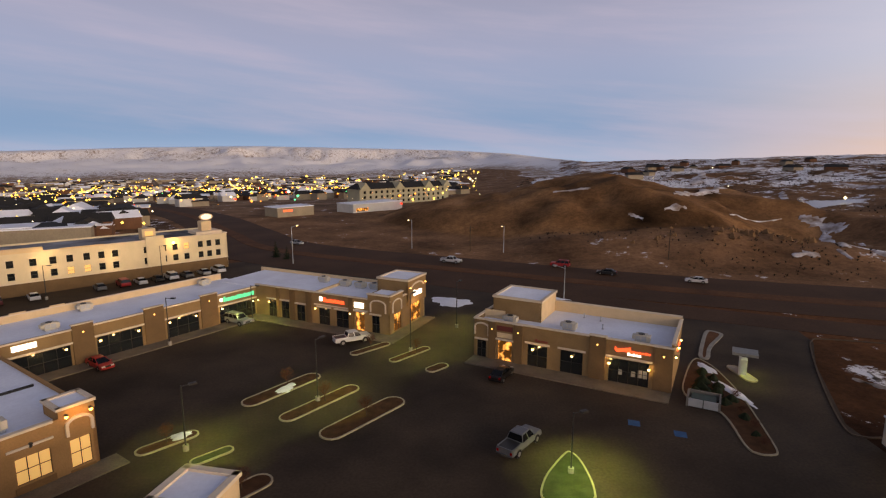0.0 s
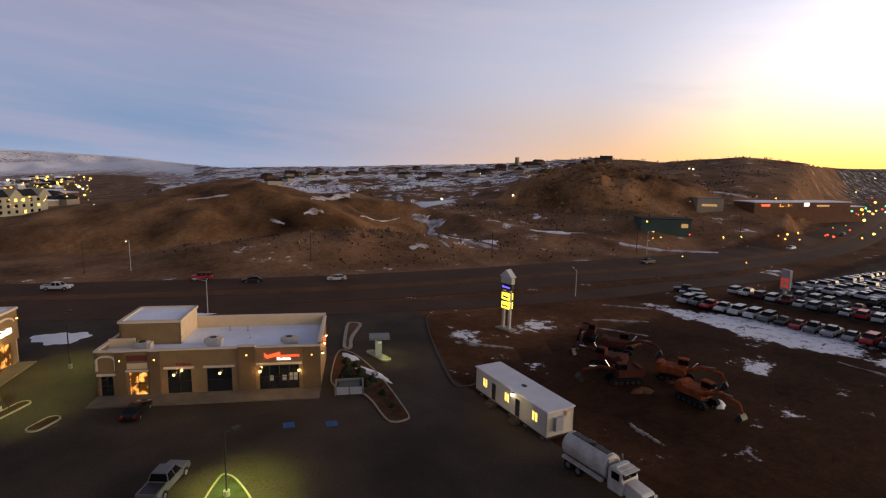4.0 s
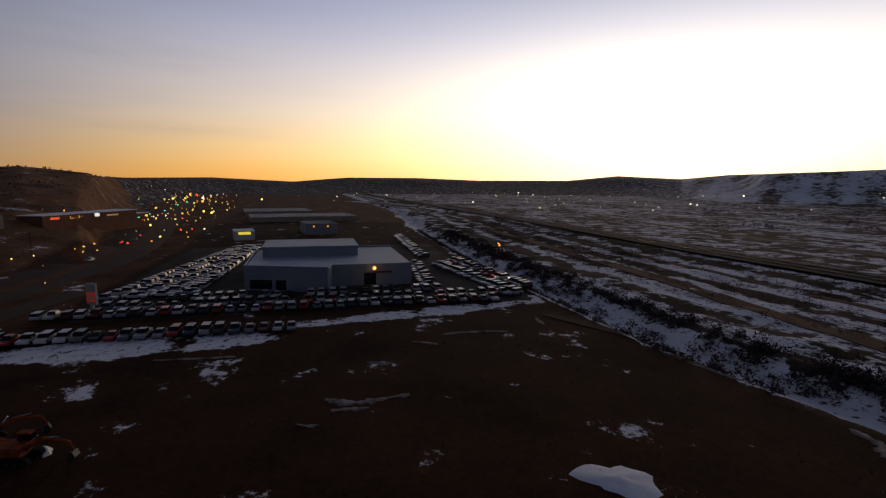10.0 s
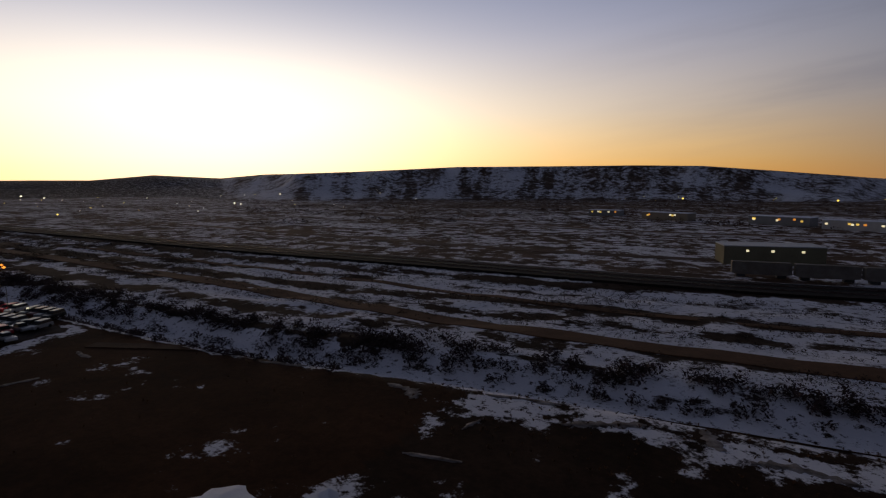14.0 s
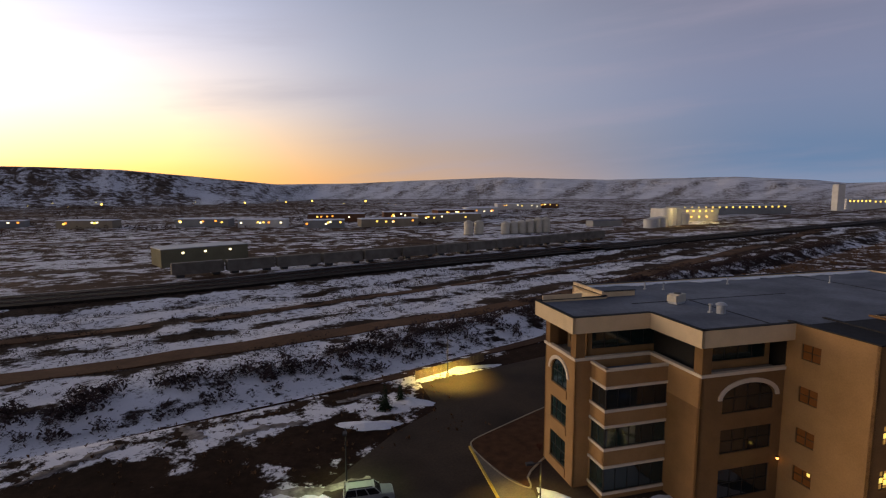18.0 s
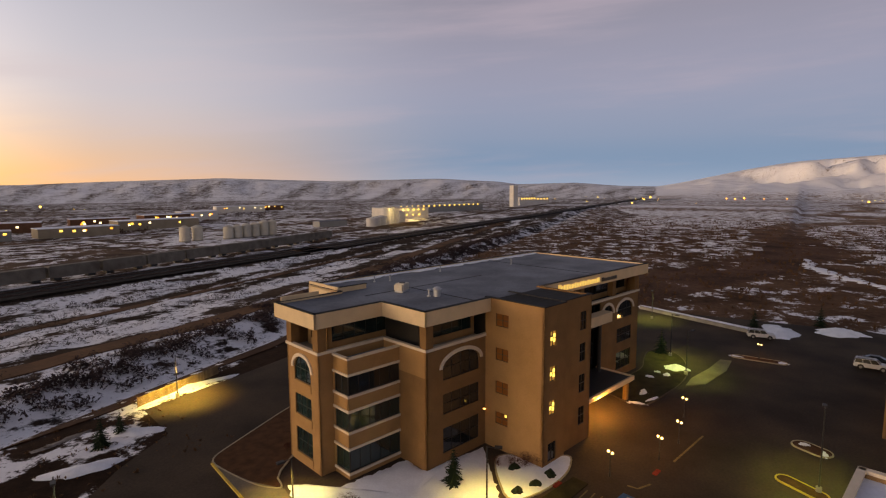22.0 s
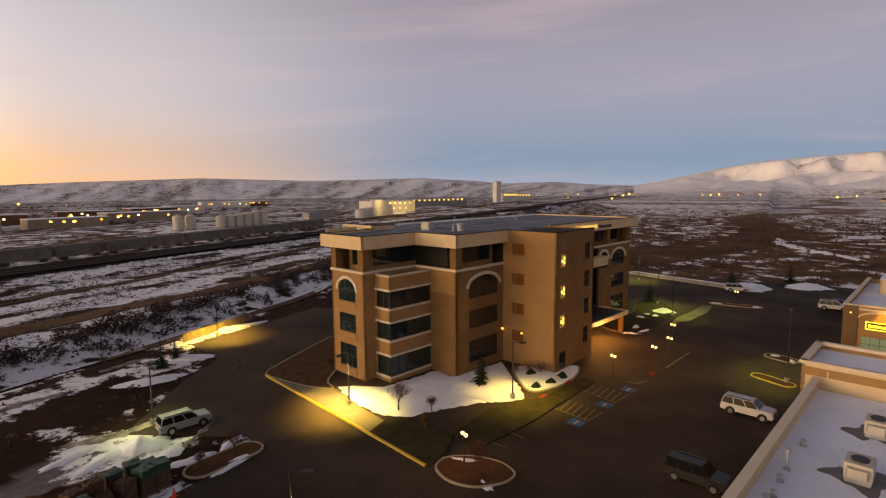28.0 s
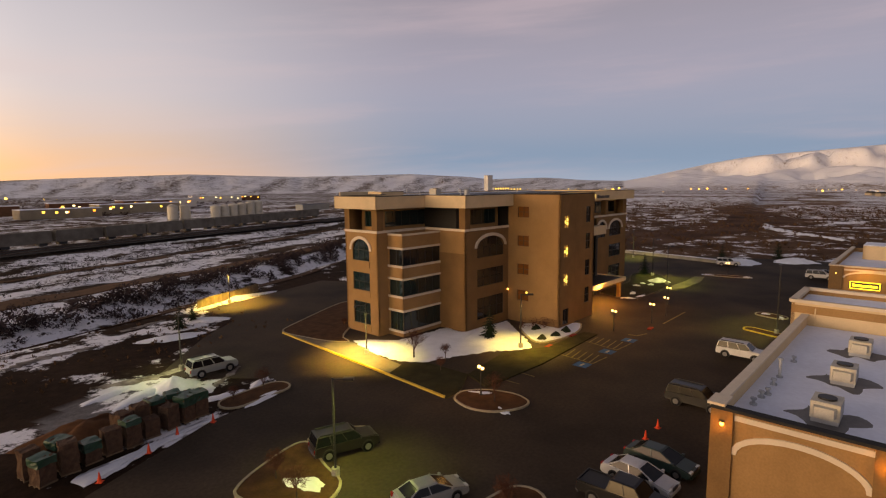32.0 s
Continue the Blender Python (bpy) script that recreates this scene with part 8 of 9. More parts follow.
def pallet_stack(x, y, turn, h, green, seed):
    rnd = random.Random(seed)
    t = thing("pallet_stack", Matrix.Translation((x, y, 0)) @ rotz(turn), "%s stone stack on a wooden pallet" % ("green wrapped" if green else "brown wrapped"), "pallet", "stacks of stone on pallets")
    wood = mat("pallet_wood", (0.20, 0.14, 0.09), 0.9, vary=0.3, scale=2, fine=20)
    for k in range(3):
        rect_part("bearer", t, wood, -0.6, -0.55 + k * 0.5, 0, 0.6, -0.45 + k * 0.5, 0.1)
    for k in range(5):
        rect_part("board", t, wood, -0.6 + k * 0.26, -0.6, 0.1, -0.44 + k * 0.26, 0.6, 0.13)
    bm = bmesh.new()
    box(bm, -0.55, -0.55, 0.13, 0.55, 0.55, h)
    bmesh.ops.subdivide_edges(bm, edges=list(bm.edges), cuts=3, use_grid_fill=True)
    for v in bm.verts:
        v.co += Vector((rnd.uniform(-0.05, 0.05), rnd.uniform(-0.05, 0.05), rnd.uniform(-0.04, 0.07) if v.co.z > 0.4 else 0))
    part("stone_load", bm, mat("tan_stone_load", (0.115, 0.066, 0.042), 0.9, vary=0.4, scale=3, fine=15, bump=0.6), t)
    if green:
        bm = bmesh.new()
        box(bm, -0.6, -0.6, h - rnd.uniform(0.3, 0.8), 0.6, 0.6, h + 0.06)
        bmesh.ops.subdivide_edges(bm, edges=list(bm.edges), cuts=2, use_grid_fill=True)
        for v in bm.verts:
            v.co += Vector((rnd.uniform(-0.04, 0.06), rnd.uniform(-0.06, 0.06), rnd.uniform(-0.05, 0.06)))
        part("wrap", bm, mat("green_wrap", (0.010, 0.060, 0.030), 0.5, vary=0.35, scale=2, fine=10, bump=0.4), t, "torn green plastic wrap")


rnd = random.Random(11)
for k in range(9):
    for row in range(2):
        f = k / 8
        x, y = 9.6 - 12.2 * f, -34.2 - 0.5 * f - row * 1.55
        if row == 1 and k in (2, 3):
            continue
        pallet_stack(x + rnd.uniform(-0.2, 0.2), y + rnd.uniform(-0.2, 0.2), rnd.uniform(-14, 14) - 3, rnd.uniform(1.5, 2.4), rnd.random() < 0.62, 100 + k * 2 + row)
heap("earth_mound", 4.4, -39.2, 5.2, 2.2, 1.5, DIRT_MAT, "long heap of orange dug earth", "earth heap", 95, -8)
snow_sheet("snow_strip", [(8.6, -33.0), (-2.4, -33.5), (-2.6, -32.9), (8.4, -31.2)], 0.0, "strip of trampled snow beside pallets", 96, 0.08)


def cone(x, y):
    t = thing("traffic_cone", at(x, y, random.uniform(0, 90)), "bright orange traffic cone on asphalt", "traffic cone", "traffic cones")
    cm = mat("orange_cone", (0.85, 0.07, 0.015), 0.55, vary=0.1, bump=0.05)
    bm = bmesh.new()
    box(bm, -0.2, -0.2, 0, 0.2, 0.2, 0.04)
    part("base", bm, cm, t)
    bm = bmesh.new()
    tube(bm, (0, 0, 0.04), (0, 0, 0.75), 0.15, 0.03, seg=10)
    part("body", bm, cm, t)


for x, y in ((-17.0, -0.2), (-19.5, 0.3), (3.6, -32.0), (-2.2, -32.4), (0.8, -32.8), (7.6, -31.0)):
    cone(x, y)


def kiosk():
    t = thing("bank_kiosk", at(39.9, 67.4, 62), "small grey drive-up bank kiosk with lit canopy", "kiosk")
    rect_part("cabinet", t, GREY_METAL, -0.6, -0.45, 0.15, 0.6, 0.45, 2.2)
    rect_part("screen", t, glow("pale_screen", (0.7, 0.95, 0.8), 0.8), -0.3, -0.47, 1.2, 0.3, -0.452, 1.6)
    rect_part("canopy", t, mat("dull_canopy_metal", (0.20, 0.21, 0.20), 0.6, 0.1, vary=0.2), -1.2, -1.6, 2.9, 1.2, 1.4, 3.25)
    for x in (-0.9, 0.9):
        rect_part("post", t, GREY_METAL, x - 0.08, 0.3, 0.15, x + 0.08, 0.5, 2.9)
    rect_part("downlight", t, LENS_G, -0.3, -0.9, 2.86, 0.3, -0.5, 2.9)


kiosk()
spot_light(40.3, 66.4, 2.8, YG, 260, 160)


def bin_yard():
    t = thing("bin_enclosure", at(30.4, 58.4, -28), "block bin enclosure with grey bins and gates", "bin enclosure")
    block = mat("grey_block", (0.19, 0.175, 0.155), 0.9, vary=0.2, scale=1, fine=10, bump=0.3)
    for b in ((-1.8, -1.2, 0, -1.6, 1.6, 1.1), (1.6, -1.2, 0, 1.8, 1.6, 1.1), (-1.6, 1.4, 0, 1.6, 1.6, 1.1)):
        rect_part("wall", t, block, *b)
    for s in (-1, 1):
        rect_part("gate", t, GREY_METAL, min(s * 0.05, s * 1.55), -1.2, 0.1, max(s * 0.05, s * 1.55), -1.1, 1.05)
    rect_part("bin", t, mat("dark_green_bin", (0.02, 0.045, 0.03), 0.6), -1.3, -0.8, 0, 1.3, 0.9, 0.95)


bin_yard()


# ---- trees and shrubs ----
NEEDLE = mat("dark_spruce_needles", (0.020, 0.034, 0.016), 0.95, vary=0.5, scale=2, fine=15, bump=0.5)
BARK = mat("grey_brown_bark", (0.085, 0.060, 0.042), 0.95, vary=0.4, scale=3, fine=20, bump=0.6)
TWIG = mat("red_brown_twigs", (0.12, 0.050, 0.030), 0.95, vary=0.4, scale=3, fine=20, bump=0.3)


def conifer(x, y, h, seed, label="small dark spruce tree with drooping branches"):
    rnd = random.Random(seed)
    t = thing("spruce_tree", at(x, y, rnd.uniform(0, 360)), label, "tree", "spruce trees")
    bm = bmesh.new()
    tube(bm, (0, 0, 0), (0, 0, h * 0.95), 0.045 * h, 0.01, seg=7)
    part("trunk", bm, BARK, t)
    bm = bmesh.new()
    layers = int(7 + h * 1.6)
    for i in range(layers):
        f = i / (layers - 1)
        z, r = h * (0.08 + 0.9 * f), h * 0.26 * (1 - f) ** 0.85 + 0.06
        n = max(5, int(13 * (1 - f) + 5))
        for k in range(n):
            a = 2 * math.pi * (k + rnd.random()) / n
            rr = r * rnd.uniform(0.65, 1.15)
            tip = Vector((rr * math.cos(a), rr * math.sin(a), z - rr * rnd.uniform(0.15, 0.4)))
            base = Vector((0, 0, z))
            side = Vector((-math.sin(a), math.cos(a), 0)) * rr * 0.22
            for q in range(3):
                c = base.lerp(tip, 0.35 + 0.3 * q)
                w = side * (1.1 - 0.3 * q)
                vs = [bm.verts.new(p) for p in (c - (tip - base) * 0.28, c + w + Vector((0, 0, -0.06)), c + (tip - base) * 0.22 + Vector((0, 0, rnd.uniform(-0.08, 0.05))), c - w + Vector((0, 0, -0.06)))]
                bm.faces.new(vs)
    part("crown", bm, NEEDLE, t)


def bare_tree(x, y, h, seed, label="small bare tree with thin reddish twigs", spread=0.5, z=0.08, name="bare_tree", cat="tree", trunk=True):
    rnd = random.Random(seed)
    t = thing(name, Matrix.Translation((x, y, z)) @ rotz(rnd.uniform(0, 360)), label, cat, "bare trees and shrubs")
    tb, cb = bmesh.new(), bmesh.new()
    top = 0.3 * h if trunk else 0.05
    tube(tb, (0, 0, -0.05), (0, 0, top + 0.02), 0.02 * h + 0.015, 0.015 * h + 0.01, seg=6)

    def grow(bm, p, d, l, r, depth):
        q = p + d * l
        tube(bm, p, q, r, r * 0.6, seg=4 if depth < 2 else 3, cap=False)
        if depth < 3:
            for _ in range(3 if depth < 2 else 4):
                nd = (d + Vector((rnd.uniform(-1, 1), rnd.uniform(-1, 1), rnd.uniform(-0.2, 0.7))) * (0.55 + spread * 0.5)).normalized()
                grow(bm, p.lerp(q, rnd.uniform(0.5, 1.0)), nd, l * rnd.uniform(0.55, 0.8), max(0.006, r * 0.55), depth + 1)

    for _ in range(5):
        d = Vector((rnd.uniform(-1, 1) * spread, rnd.uniform(-1, 1) * spread, 1)).normalized()
        grow(cb, Vector((0, 0, top * rnd.uniform(0.7, 1.0))), d, h * 0.3, 0.012 * h + 0.008, 0)
    r, c = (0.36 if trunk else 0.6) * h, (0.66 if trunk else 0.45) * h
    for _ in range(420):
        a, e, q = rnd.uniform(0, 6.283), rnd.uniform(-1, 1), rnd.random() ** 0.5
        k = math.sqrt(1 - e * e) * q
        p = Vector((r * k * math.cos(a), r * k * math.sin(a), c + 0.85 * r * e * q))
        u = Vector((rnd.uniform(-1, 1), rnd.uniform(-1, 1), rnd.uniform(-0.4, 1))).normalized() * (0.10 * h)
        w = u.orthogonal().normalized() * 0.012
        cb.faces.new([cb.verts.new(v) for v in (p - u, p + w, p + u, p - w)])
    part("trunk", tb, BARK, t)
    part("crown", cb, TWIG, t)


for k, (x, y, h) in enumerate(((-36.2, -22.9, 4.6), (-95.4, -14.4, 5.2), (-126.5, -1.2, 4.6), (-134.5, 11.0, 5.4), (-19.5, -63.4, 4.2), (-22.5, -65.0, 3.2), (-48, 150, 5), (-44, 147, 4))):
    conifer(x, y, h, 200 + k)
for k, (x, y, h) in enumerate(((-24.4, -26.8, 3.6), (-26.1, -23.6, 1.8), (-17.6, -13.4, 3.0), (-9.2, -34.3, 2.4), (-22.2, -21.9, 1.6), (-6.0, -34.6, 1.5), (2.6, -17.6, 2.6), (1.4, -20.8, 2.2), (-3.0, -5.8, 2.4),
                              (-19.6, 63.0, 2.6), (-14.0, 59.0, 2.6), (-8.6, 55.4, 2.6), (-4.0, 75.2, 2.2), (-11.0, 76.6, 2.4), (-28.0, 49.8, 2.2), (-17.5, 42, 2.2), (-34, -40, 1.2), (-31, -43, 1.3), (-38, -46, 1.3))):
    bare_tree(x, y, h, 300 + k, z=0.1)
for k, (x, y) in enumerate(((32.4, 49.6), (34.0, 56.8), (33.4, 53.2), (35.2, 60.4))):
    bare_tree(x, y, 1.0, 400 + k, "low dark bare shrub in a kerbed bed", 1.2, 0.1, "bare_shrub", "shrub", False)
for k in range(4):
    bare_tree(-42.0 - k * 1.2 + 0.3 * k, -20.6 + k * 1.2, 1.6, 420 + k, "bushy reddish shrub against the office wall", 0.9, 0.1, "bare_shrub", "shrub", False)


def fence(pts, h=1.5):
    t = thing("fence", Matrix(), "tan slatted fence along the drive, lit by a lamp", "fence")
    wood = mat("tan_fence_board", (0.30, 0.22, 0.13), 0.9, vary=0.3, scale=1.5, fine=14, rand=0.15)
    for p, q in zip(pts, pts[1:]):
        p, q = Vector(p), Vector(q)
        d = (q - p).normalized()
        M, L = face(p.x, p.y, q.x, q.y)
        for k in range(int(L / 2.4) + 1):
            bm = bmesh.new()
            box(bm, k * 2.4 - 0.05, -0.12, 0, k * 2.4 + 0.05, -0.02, h + 0.1, M)
            part("post", bm, wood, t)
        for k in range(int(L / 0.3)):
            bm = bmesh.new()
            box(bm, k * 0.3, 0, 0.08, k * 0.3 + 0.27, 0.03, h, M)
            part("board", bm, wood, t)
        for z in (0.4, 1.2):
            bm = bmesh.new()
            box(bm, 0, -0.04, z, L, 0.0, z + 0.08, M)
            part("rail", bm, wood, t)


fence([(-28.0, -71.6), (-43.0, -74.6)])
heap("snow_bank", -36, -73.2, 7.0, 1.0, 0.45, SNOW, "snow bank lit along a fence", "snow", 97, -11)
bm = bmesh.new()
prism(bm, [(-131.5, -27), (-131.0, -27), (-118.6, 1.6), (-119.1, 1.6)], 0, 0.75)
solid("low_wall", bm, CONCRETE, "low pale wall with snow along the car park edge", "wall", kind="structure")
snow_sheet("snow_strip", [(-133.5, -28), (-131.6, -27), (-119.2, 1.6), (-121.0, 2.0)], 0.0, "snow lying behind the low wall", 98, 0.7)


def street_lamp(x, y, h, turn, lit=True, z=0.0):
    t = thing("street_lamp", Matrix.Translation((x, y, z)) @ rotz(turn), "tall grey street lamp beside the highway", "street lamp", "street lamps")
    bm = bmesh.new()
    tube(bm, (0, 0, 0), (0, 0, h), 0.12, 0.07)
    part("pole", bm, GREY_METAL, t)
    bm = bmesh.new()
    tube(bm, (0, 0, h - 0.2), (1.9, 0, h + 0.25), 0.06, 0.045, seg=6)
    part("arm", bm, GREY_METAL, t)
    hd = rect_part("lamp_head", t, GREY_METAL, 1.7, -0.15, h + 0.18, 2.5, 0.15, h + 0.36)
    bm = bmesh.new()
    bmesh.ops.create_icosphere(bm, subdivisions=1, radius=0.3, matrix=Matrix.Translation((2.1, 0, h + 0.1)) @ Matrix.Diagonal((1.2, 0.6, 0.5, 1)))
    part("lens", bm, BULB if lit else GREY_METAL, hd, "lit lamp lens" if lit else "", True)


street_lamp(-40.5, 140.5, 10, 60)
street_lamp(24.4, 105, 6.6, 150, False)
street_lamp(-10, 165, 9, -115)
street_lamp(18, 158, 8, -115, True, height(18, 158))
street_lamp(96, 76, 6, 60, False)
street_lamp(165, 102, 8, -100)

# ---- dealership yard ----
def far_car(kind, colour, label, group):
    """A simpler parked car for the long rows: body, glass, roof, wheels."""
    return car(kind, colour, Matrix.Translation((0, 0, -50)), label, group, detail=False)


MIX = ["white", "silver", "grey", "black", "maroon", "blue", "white", "silver", "grey", "red", "brown"]
MODELS = {}
rnd = random.Random(21)


def row_of_cars(a, b, pitch, turn, group, gap=0.0, z=0.0, pick=None):
    a, b = Vector(a), Vector(b)
    n = int((b - a).length / pitch)
    for k in range(n + 1):
        if rnd.random() < gap:
            continue
        p = a.lerp(b, k / max(1, n))
        c = rnd.choice(pick or MIX)
        kind = rnd.choice(("sedan", "suv", "suv", "pickup"))
        m = Matrix.Translation((p.x + rnd.uniform(-0.2, 0.2), p.y + rnd.uniform(-0.15, 0.15), z)) @ rotz(turn + rnd.uniform(-3, 3))
        key = (kind, c)
        if key not in MODELS:
            name = {"sedan": "car", "suv": "sport utility car", "pickup": "pickup truck"}[kind]
            MODELS[key] = car(kind, c, m, "%s %s parked in a dealership row" % (c, name), group, detail=False)
        else:
            copy_thing(MODELS[key], m)


row_of_cars((112.6, 59), (112.2, 4), 2.75, 180, "dealership cars")
row_of_cars((131.6, 57), (129.6, -48), 2.75, 0, "dealership cars", 0.04)
row_of_cars((137.6, 46), (135.6, -50), 2.75, 180, "dealership cars", 0.05)
row_of_cars((146.5, 40), (145.5, -34), 2.8, 0, "dealership cars", 0.25)
for k in range(4):
    row_of_cars((149 + k, 50 - k * 6.2), (255, 31 - k * 2.5), 2.9, 80, "dealership cars", 0.05, pick=["white", "silver", "white", "silver", "grey"])
row_of_cars((134, -53), (190, -45.5), 2.75, 110, "dealership cars", 0.03, pick=["silver", "grey", "white", "silver"])
row_of_cars((136, -60), (200, -53), 2.9, 110, "dealership cars", 0.35)
row_of_cars((152, -33), (192, -37), 2.9, 100, "dealership cars", 0.1)
row_of_cars((210, -44), (300, -48), 3.0, 95, "dealership cars", 0.1)
row_of_cars((122, 64), (116, 59), 2.8, 120, "dealership cars")


def dealer_sign():
    t = thing("dealer_sign", at(133.8, 47.5, 60), "red and white dealership pylon sign", "sign")
    rect_part("post", t, GREY_METAL, -0.3, -0.3, 0, 0.3, 0.3, 3.0)
    rect_part("board", t, mat("dull_white_board", (0.4, 0.38, 0.36), 0.6), -1.3, -0.3, 2.4, 1.3, 0.3, 7.1)
    for s in (-1, 1):
        rect_part("red_panel", t, mat("red_panel", (0.32, 0.03, 0.02), 0.5, emit=(1, 0.08, 0.04), power=0.25), -1.15, min(s * 0.3, s * 0.33), 3.0, 1.15, max(s * 0.3, s * 0.33), 5.2)
        rect_part("mark", t, mat("pale_mark", (0.6, 0.55, 0.5), 0.5), -0.5, min(s * 0.33, s * 0.36), 3.4, 0.5, max(s * 0.33, s * 0.36), 4.6)


dealer_sign()


# ---- buildings farther off ----
def shed(x, y, w, d, h, turn, wallm, roofm, label, cat="building", lit=(), name="warehouse", gable=False, group=""):
    """A plain distant building: walls, roof, doors or windows, each a part."""
    z = height(x, y)
    t = thing(name, Matrix.Translation((x, y, z - 0.1)) @ rotz(turn), label, cat, group)
    rect_part("wall", t, wallm, -w / 2, -d / 2, -2.5, w / 2, d / 2, h)
    if gable:
        bm = bmesh.new()
        o = 0.4
        vs = [bm.verts.new(p) for p in ((-w / 2 - o, -d / 2 - o, h), (w / 2 + o, -d / 2 - o, h), (w / 2 + o, d / 2 + o, h), (-w / 2 - o, d / 2 + o, h), (-w / 2 - o, 0, h + d * 0.28), (w / 2 + o, 0, h + d * 0.28))]
        for f in ((3, 2, 1, 0), (0, 1, 5, 4), (2, 3, 4, 5), (1, 2, 5), (3, 0, 4)):
            bm.faces.new([vs[i] for i in f])
        part("roof", bm, roofm, t)
    else:
        rect_part("roof", t, roofm, -w / 2 - 0.2, -d / 2 - 0.2, h, w / 2 + 0.2, d / 2 + 0.2, h + 0.35)
    for side, u, z0, ww, hh, gm in lit:
        M, L = face(-w / 2, -d / 2, w / 2, -d / 2) if side == 0 else face(w / 2, d / 2, -w / 2, d / 2) if side == 2 else face(w / 2, -d / 2, w / 2, d / 2) if side == 1 else face(-w / 2, d / 2, -w / 2, -d / 2)
        band(t, M, u, u + ww, z0, z0 + hh, 0.08, gm, "window")
    return t


GREYW = mat("grey_shed_wall", (0.26, 0.26, 0.25), 0.7, vary=0.2, scale=0.2, fine=2, bump=0.1)
TANW = mat("tan_shed_wall", (0.34, 0.28, 0.20), 0.8, vary=0.2, scale=0.2, fine=2, bump=0.1)
BRICKW = mat("brown_brick_wall", (0.17, 0.085, 0.05), 0.9, vary=0.25, scale=0.3, fine=4, bump=0.2)
OLIVEW = mat("olive_tan_wall", (0.20, 0.18, 0.11), 0.8, vary=0.2, scale=0.2, fine=2, bump=0.1)
GREENW = mat("dark_green_wall", (0.03, 0.07, 0.055), 0.7, vary=0.2, scale=0.2, fine=2)
WHITEW = mat("white_shed_wall", (0.6, 0.58, 0.54), 0.7, vary=0.15, scale=0.2, fine=2)
LAMPY = glow("far_yellow_lamp", (1.0, 0.66, 0.12), 2.2)
LAMPW = glow("far_white_lamp", (1.0, 0.90, 0.55), 2.4)
LAMPO = glow("far_orange_lamp", (1.0, 0.36, 0.05), 2.0)
LAMPR = glow("far_red_lamp", (1.0, 0.05, 0.02), 1.8)
HWYY = glow("highway_yellow_lamp", (1.0, 0.66, 0.10), 6.0)
HWYW = glow("highway_white_lamp", (1.0, 0.9, 0.6), 7.0)
HWYO = glow("highway_orange_lamp", (1.0, 0.33, 0.04), 6.0)
HWYR = glow("highway_red_lamp", (1.0, 0.05, 0.02), 5.0)
HWYG = glow("highway_green_lamp", (0.04, 1.0, 0.42), 4.0)
LAMPG = glow("far_green_lamp", (0.05, 1.0, 0.45), 1.4)

# across the railway
shed(-5, -237, 34, 14, 7.0, -165, OLIVEW, GREY_METAL, "olive tan warehouse beyond the railway with three wall lamps", lit=[(0, u, 5.0, 1.0, 0.8, LAMPW) for u in (7.5, 16, 26)])
for x, y, r, h in ((-166, -294, 3.0, 9.5), (-174, -294, 3.0, 9.5), (-190, -287, 3.0, 8.6), (-196.5, -287, 3.0, 8.6), (-203, -287, 3.0, 9.0), (-209.5, -287, 3.0, 9.4), (-216, -286.5, 3.0, 10.4), (-222, -286, 3.0, 10.4)):
    t = thing("storage_silo", Matrix.Translation((x, y, 0)), "pale cream storage silo beside the railway", "silo", "storage silos")
    cream = mat("pale_silo_steel", (0.55, 0.50, 0.40), 0.6, 0.1, vary=0.15, scale=0.4, fine=4)
    bm = bmesh.new()
    tube(bm, (0, 0, 0.6), (0, 0, h - 1.2), r, seg=20)
    part("shell", bm, cream, t, smooth=False)
    bm = bmesh.new()
    tube(bm, (0, 0, h - 1.2), (0, 0, h), r, r * 0.25, seg=20)
    part("cap", bm, cream, t)
    bm = bmesh.new()
    tube(bm, (0, 0, 0), (0, 0, 0.6), r * 1.08, seg=20)
    part("base", bm, CONCRETE, t)
for k in range(13):
    f = k / 12
    p = Vector((-2, -199)).lerp(Vector((-215, -232)), f)
    p.y += 6 * math.sin(f * math.pi) * 0.8
    t = thing("rail_car", Matrix.Translation((p.x, p.y, 0.4)) @ rotz(8.6), "grey hopper rail car standing on a siding", "rail car", "rail cars")
    gm = mat("grey_rail_car", (0.20, 0.18, 0.15), 0.8, dark=(0.12, 0.10, 0.08), vary=0.25, scale=0.3, fine=4)
    bm = bmesh.new()
    extrude_side(bm, [(-8.5, 1.0), (-6.5, 0.7), (6.5, 0.7), (8.5, 1.0), (8.5, 4.5), (8.2, 4.8), (-8.2, 4.8), (-8.5, 4.5)], 1.6, 0.2)
    part("hopper", bm, gm, t)
    for x in (-5.8, 5.8):
        rect_part("bogie", t, DARK_METAL, x - 1.3, -1.1, -0.2, x + 1.3, 1.1, 0.75)
    for x in (-7.6, 7.6):
        rect_part("ladder", t, gm, x - 0.2, -1.6, 1.0, x + 0.2, -1.5, 4.0)
for x, y, r, h in ((-316, -281, 4.5, 6.5), (-324, -284, 4.5, 7), (-333, -285, 4.5, 7.5), (-343, -288, 4.0, 14), (-351, -291, 4.0, 14), (-360, -293, 4.0, 13), (-372, -297, 5, 9)):
    t = thing("storage_tank", Matrix.Translation((x, y, 0)), "white storage tank at the lit plant", "tank", "storage tanks")
    bm = bmesh.new()
    tube(bm, (0, 0, 0), (0, 0, h), r, seg=20)
    part("shell", bm, WHITEW, t)
    bm = bmesh.new()
    tube(bm, (0, 0, h), (0, 0, h + 0.8), r, r * 0.3, seg=20)
    part("cap", bm, WHITEW, t)
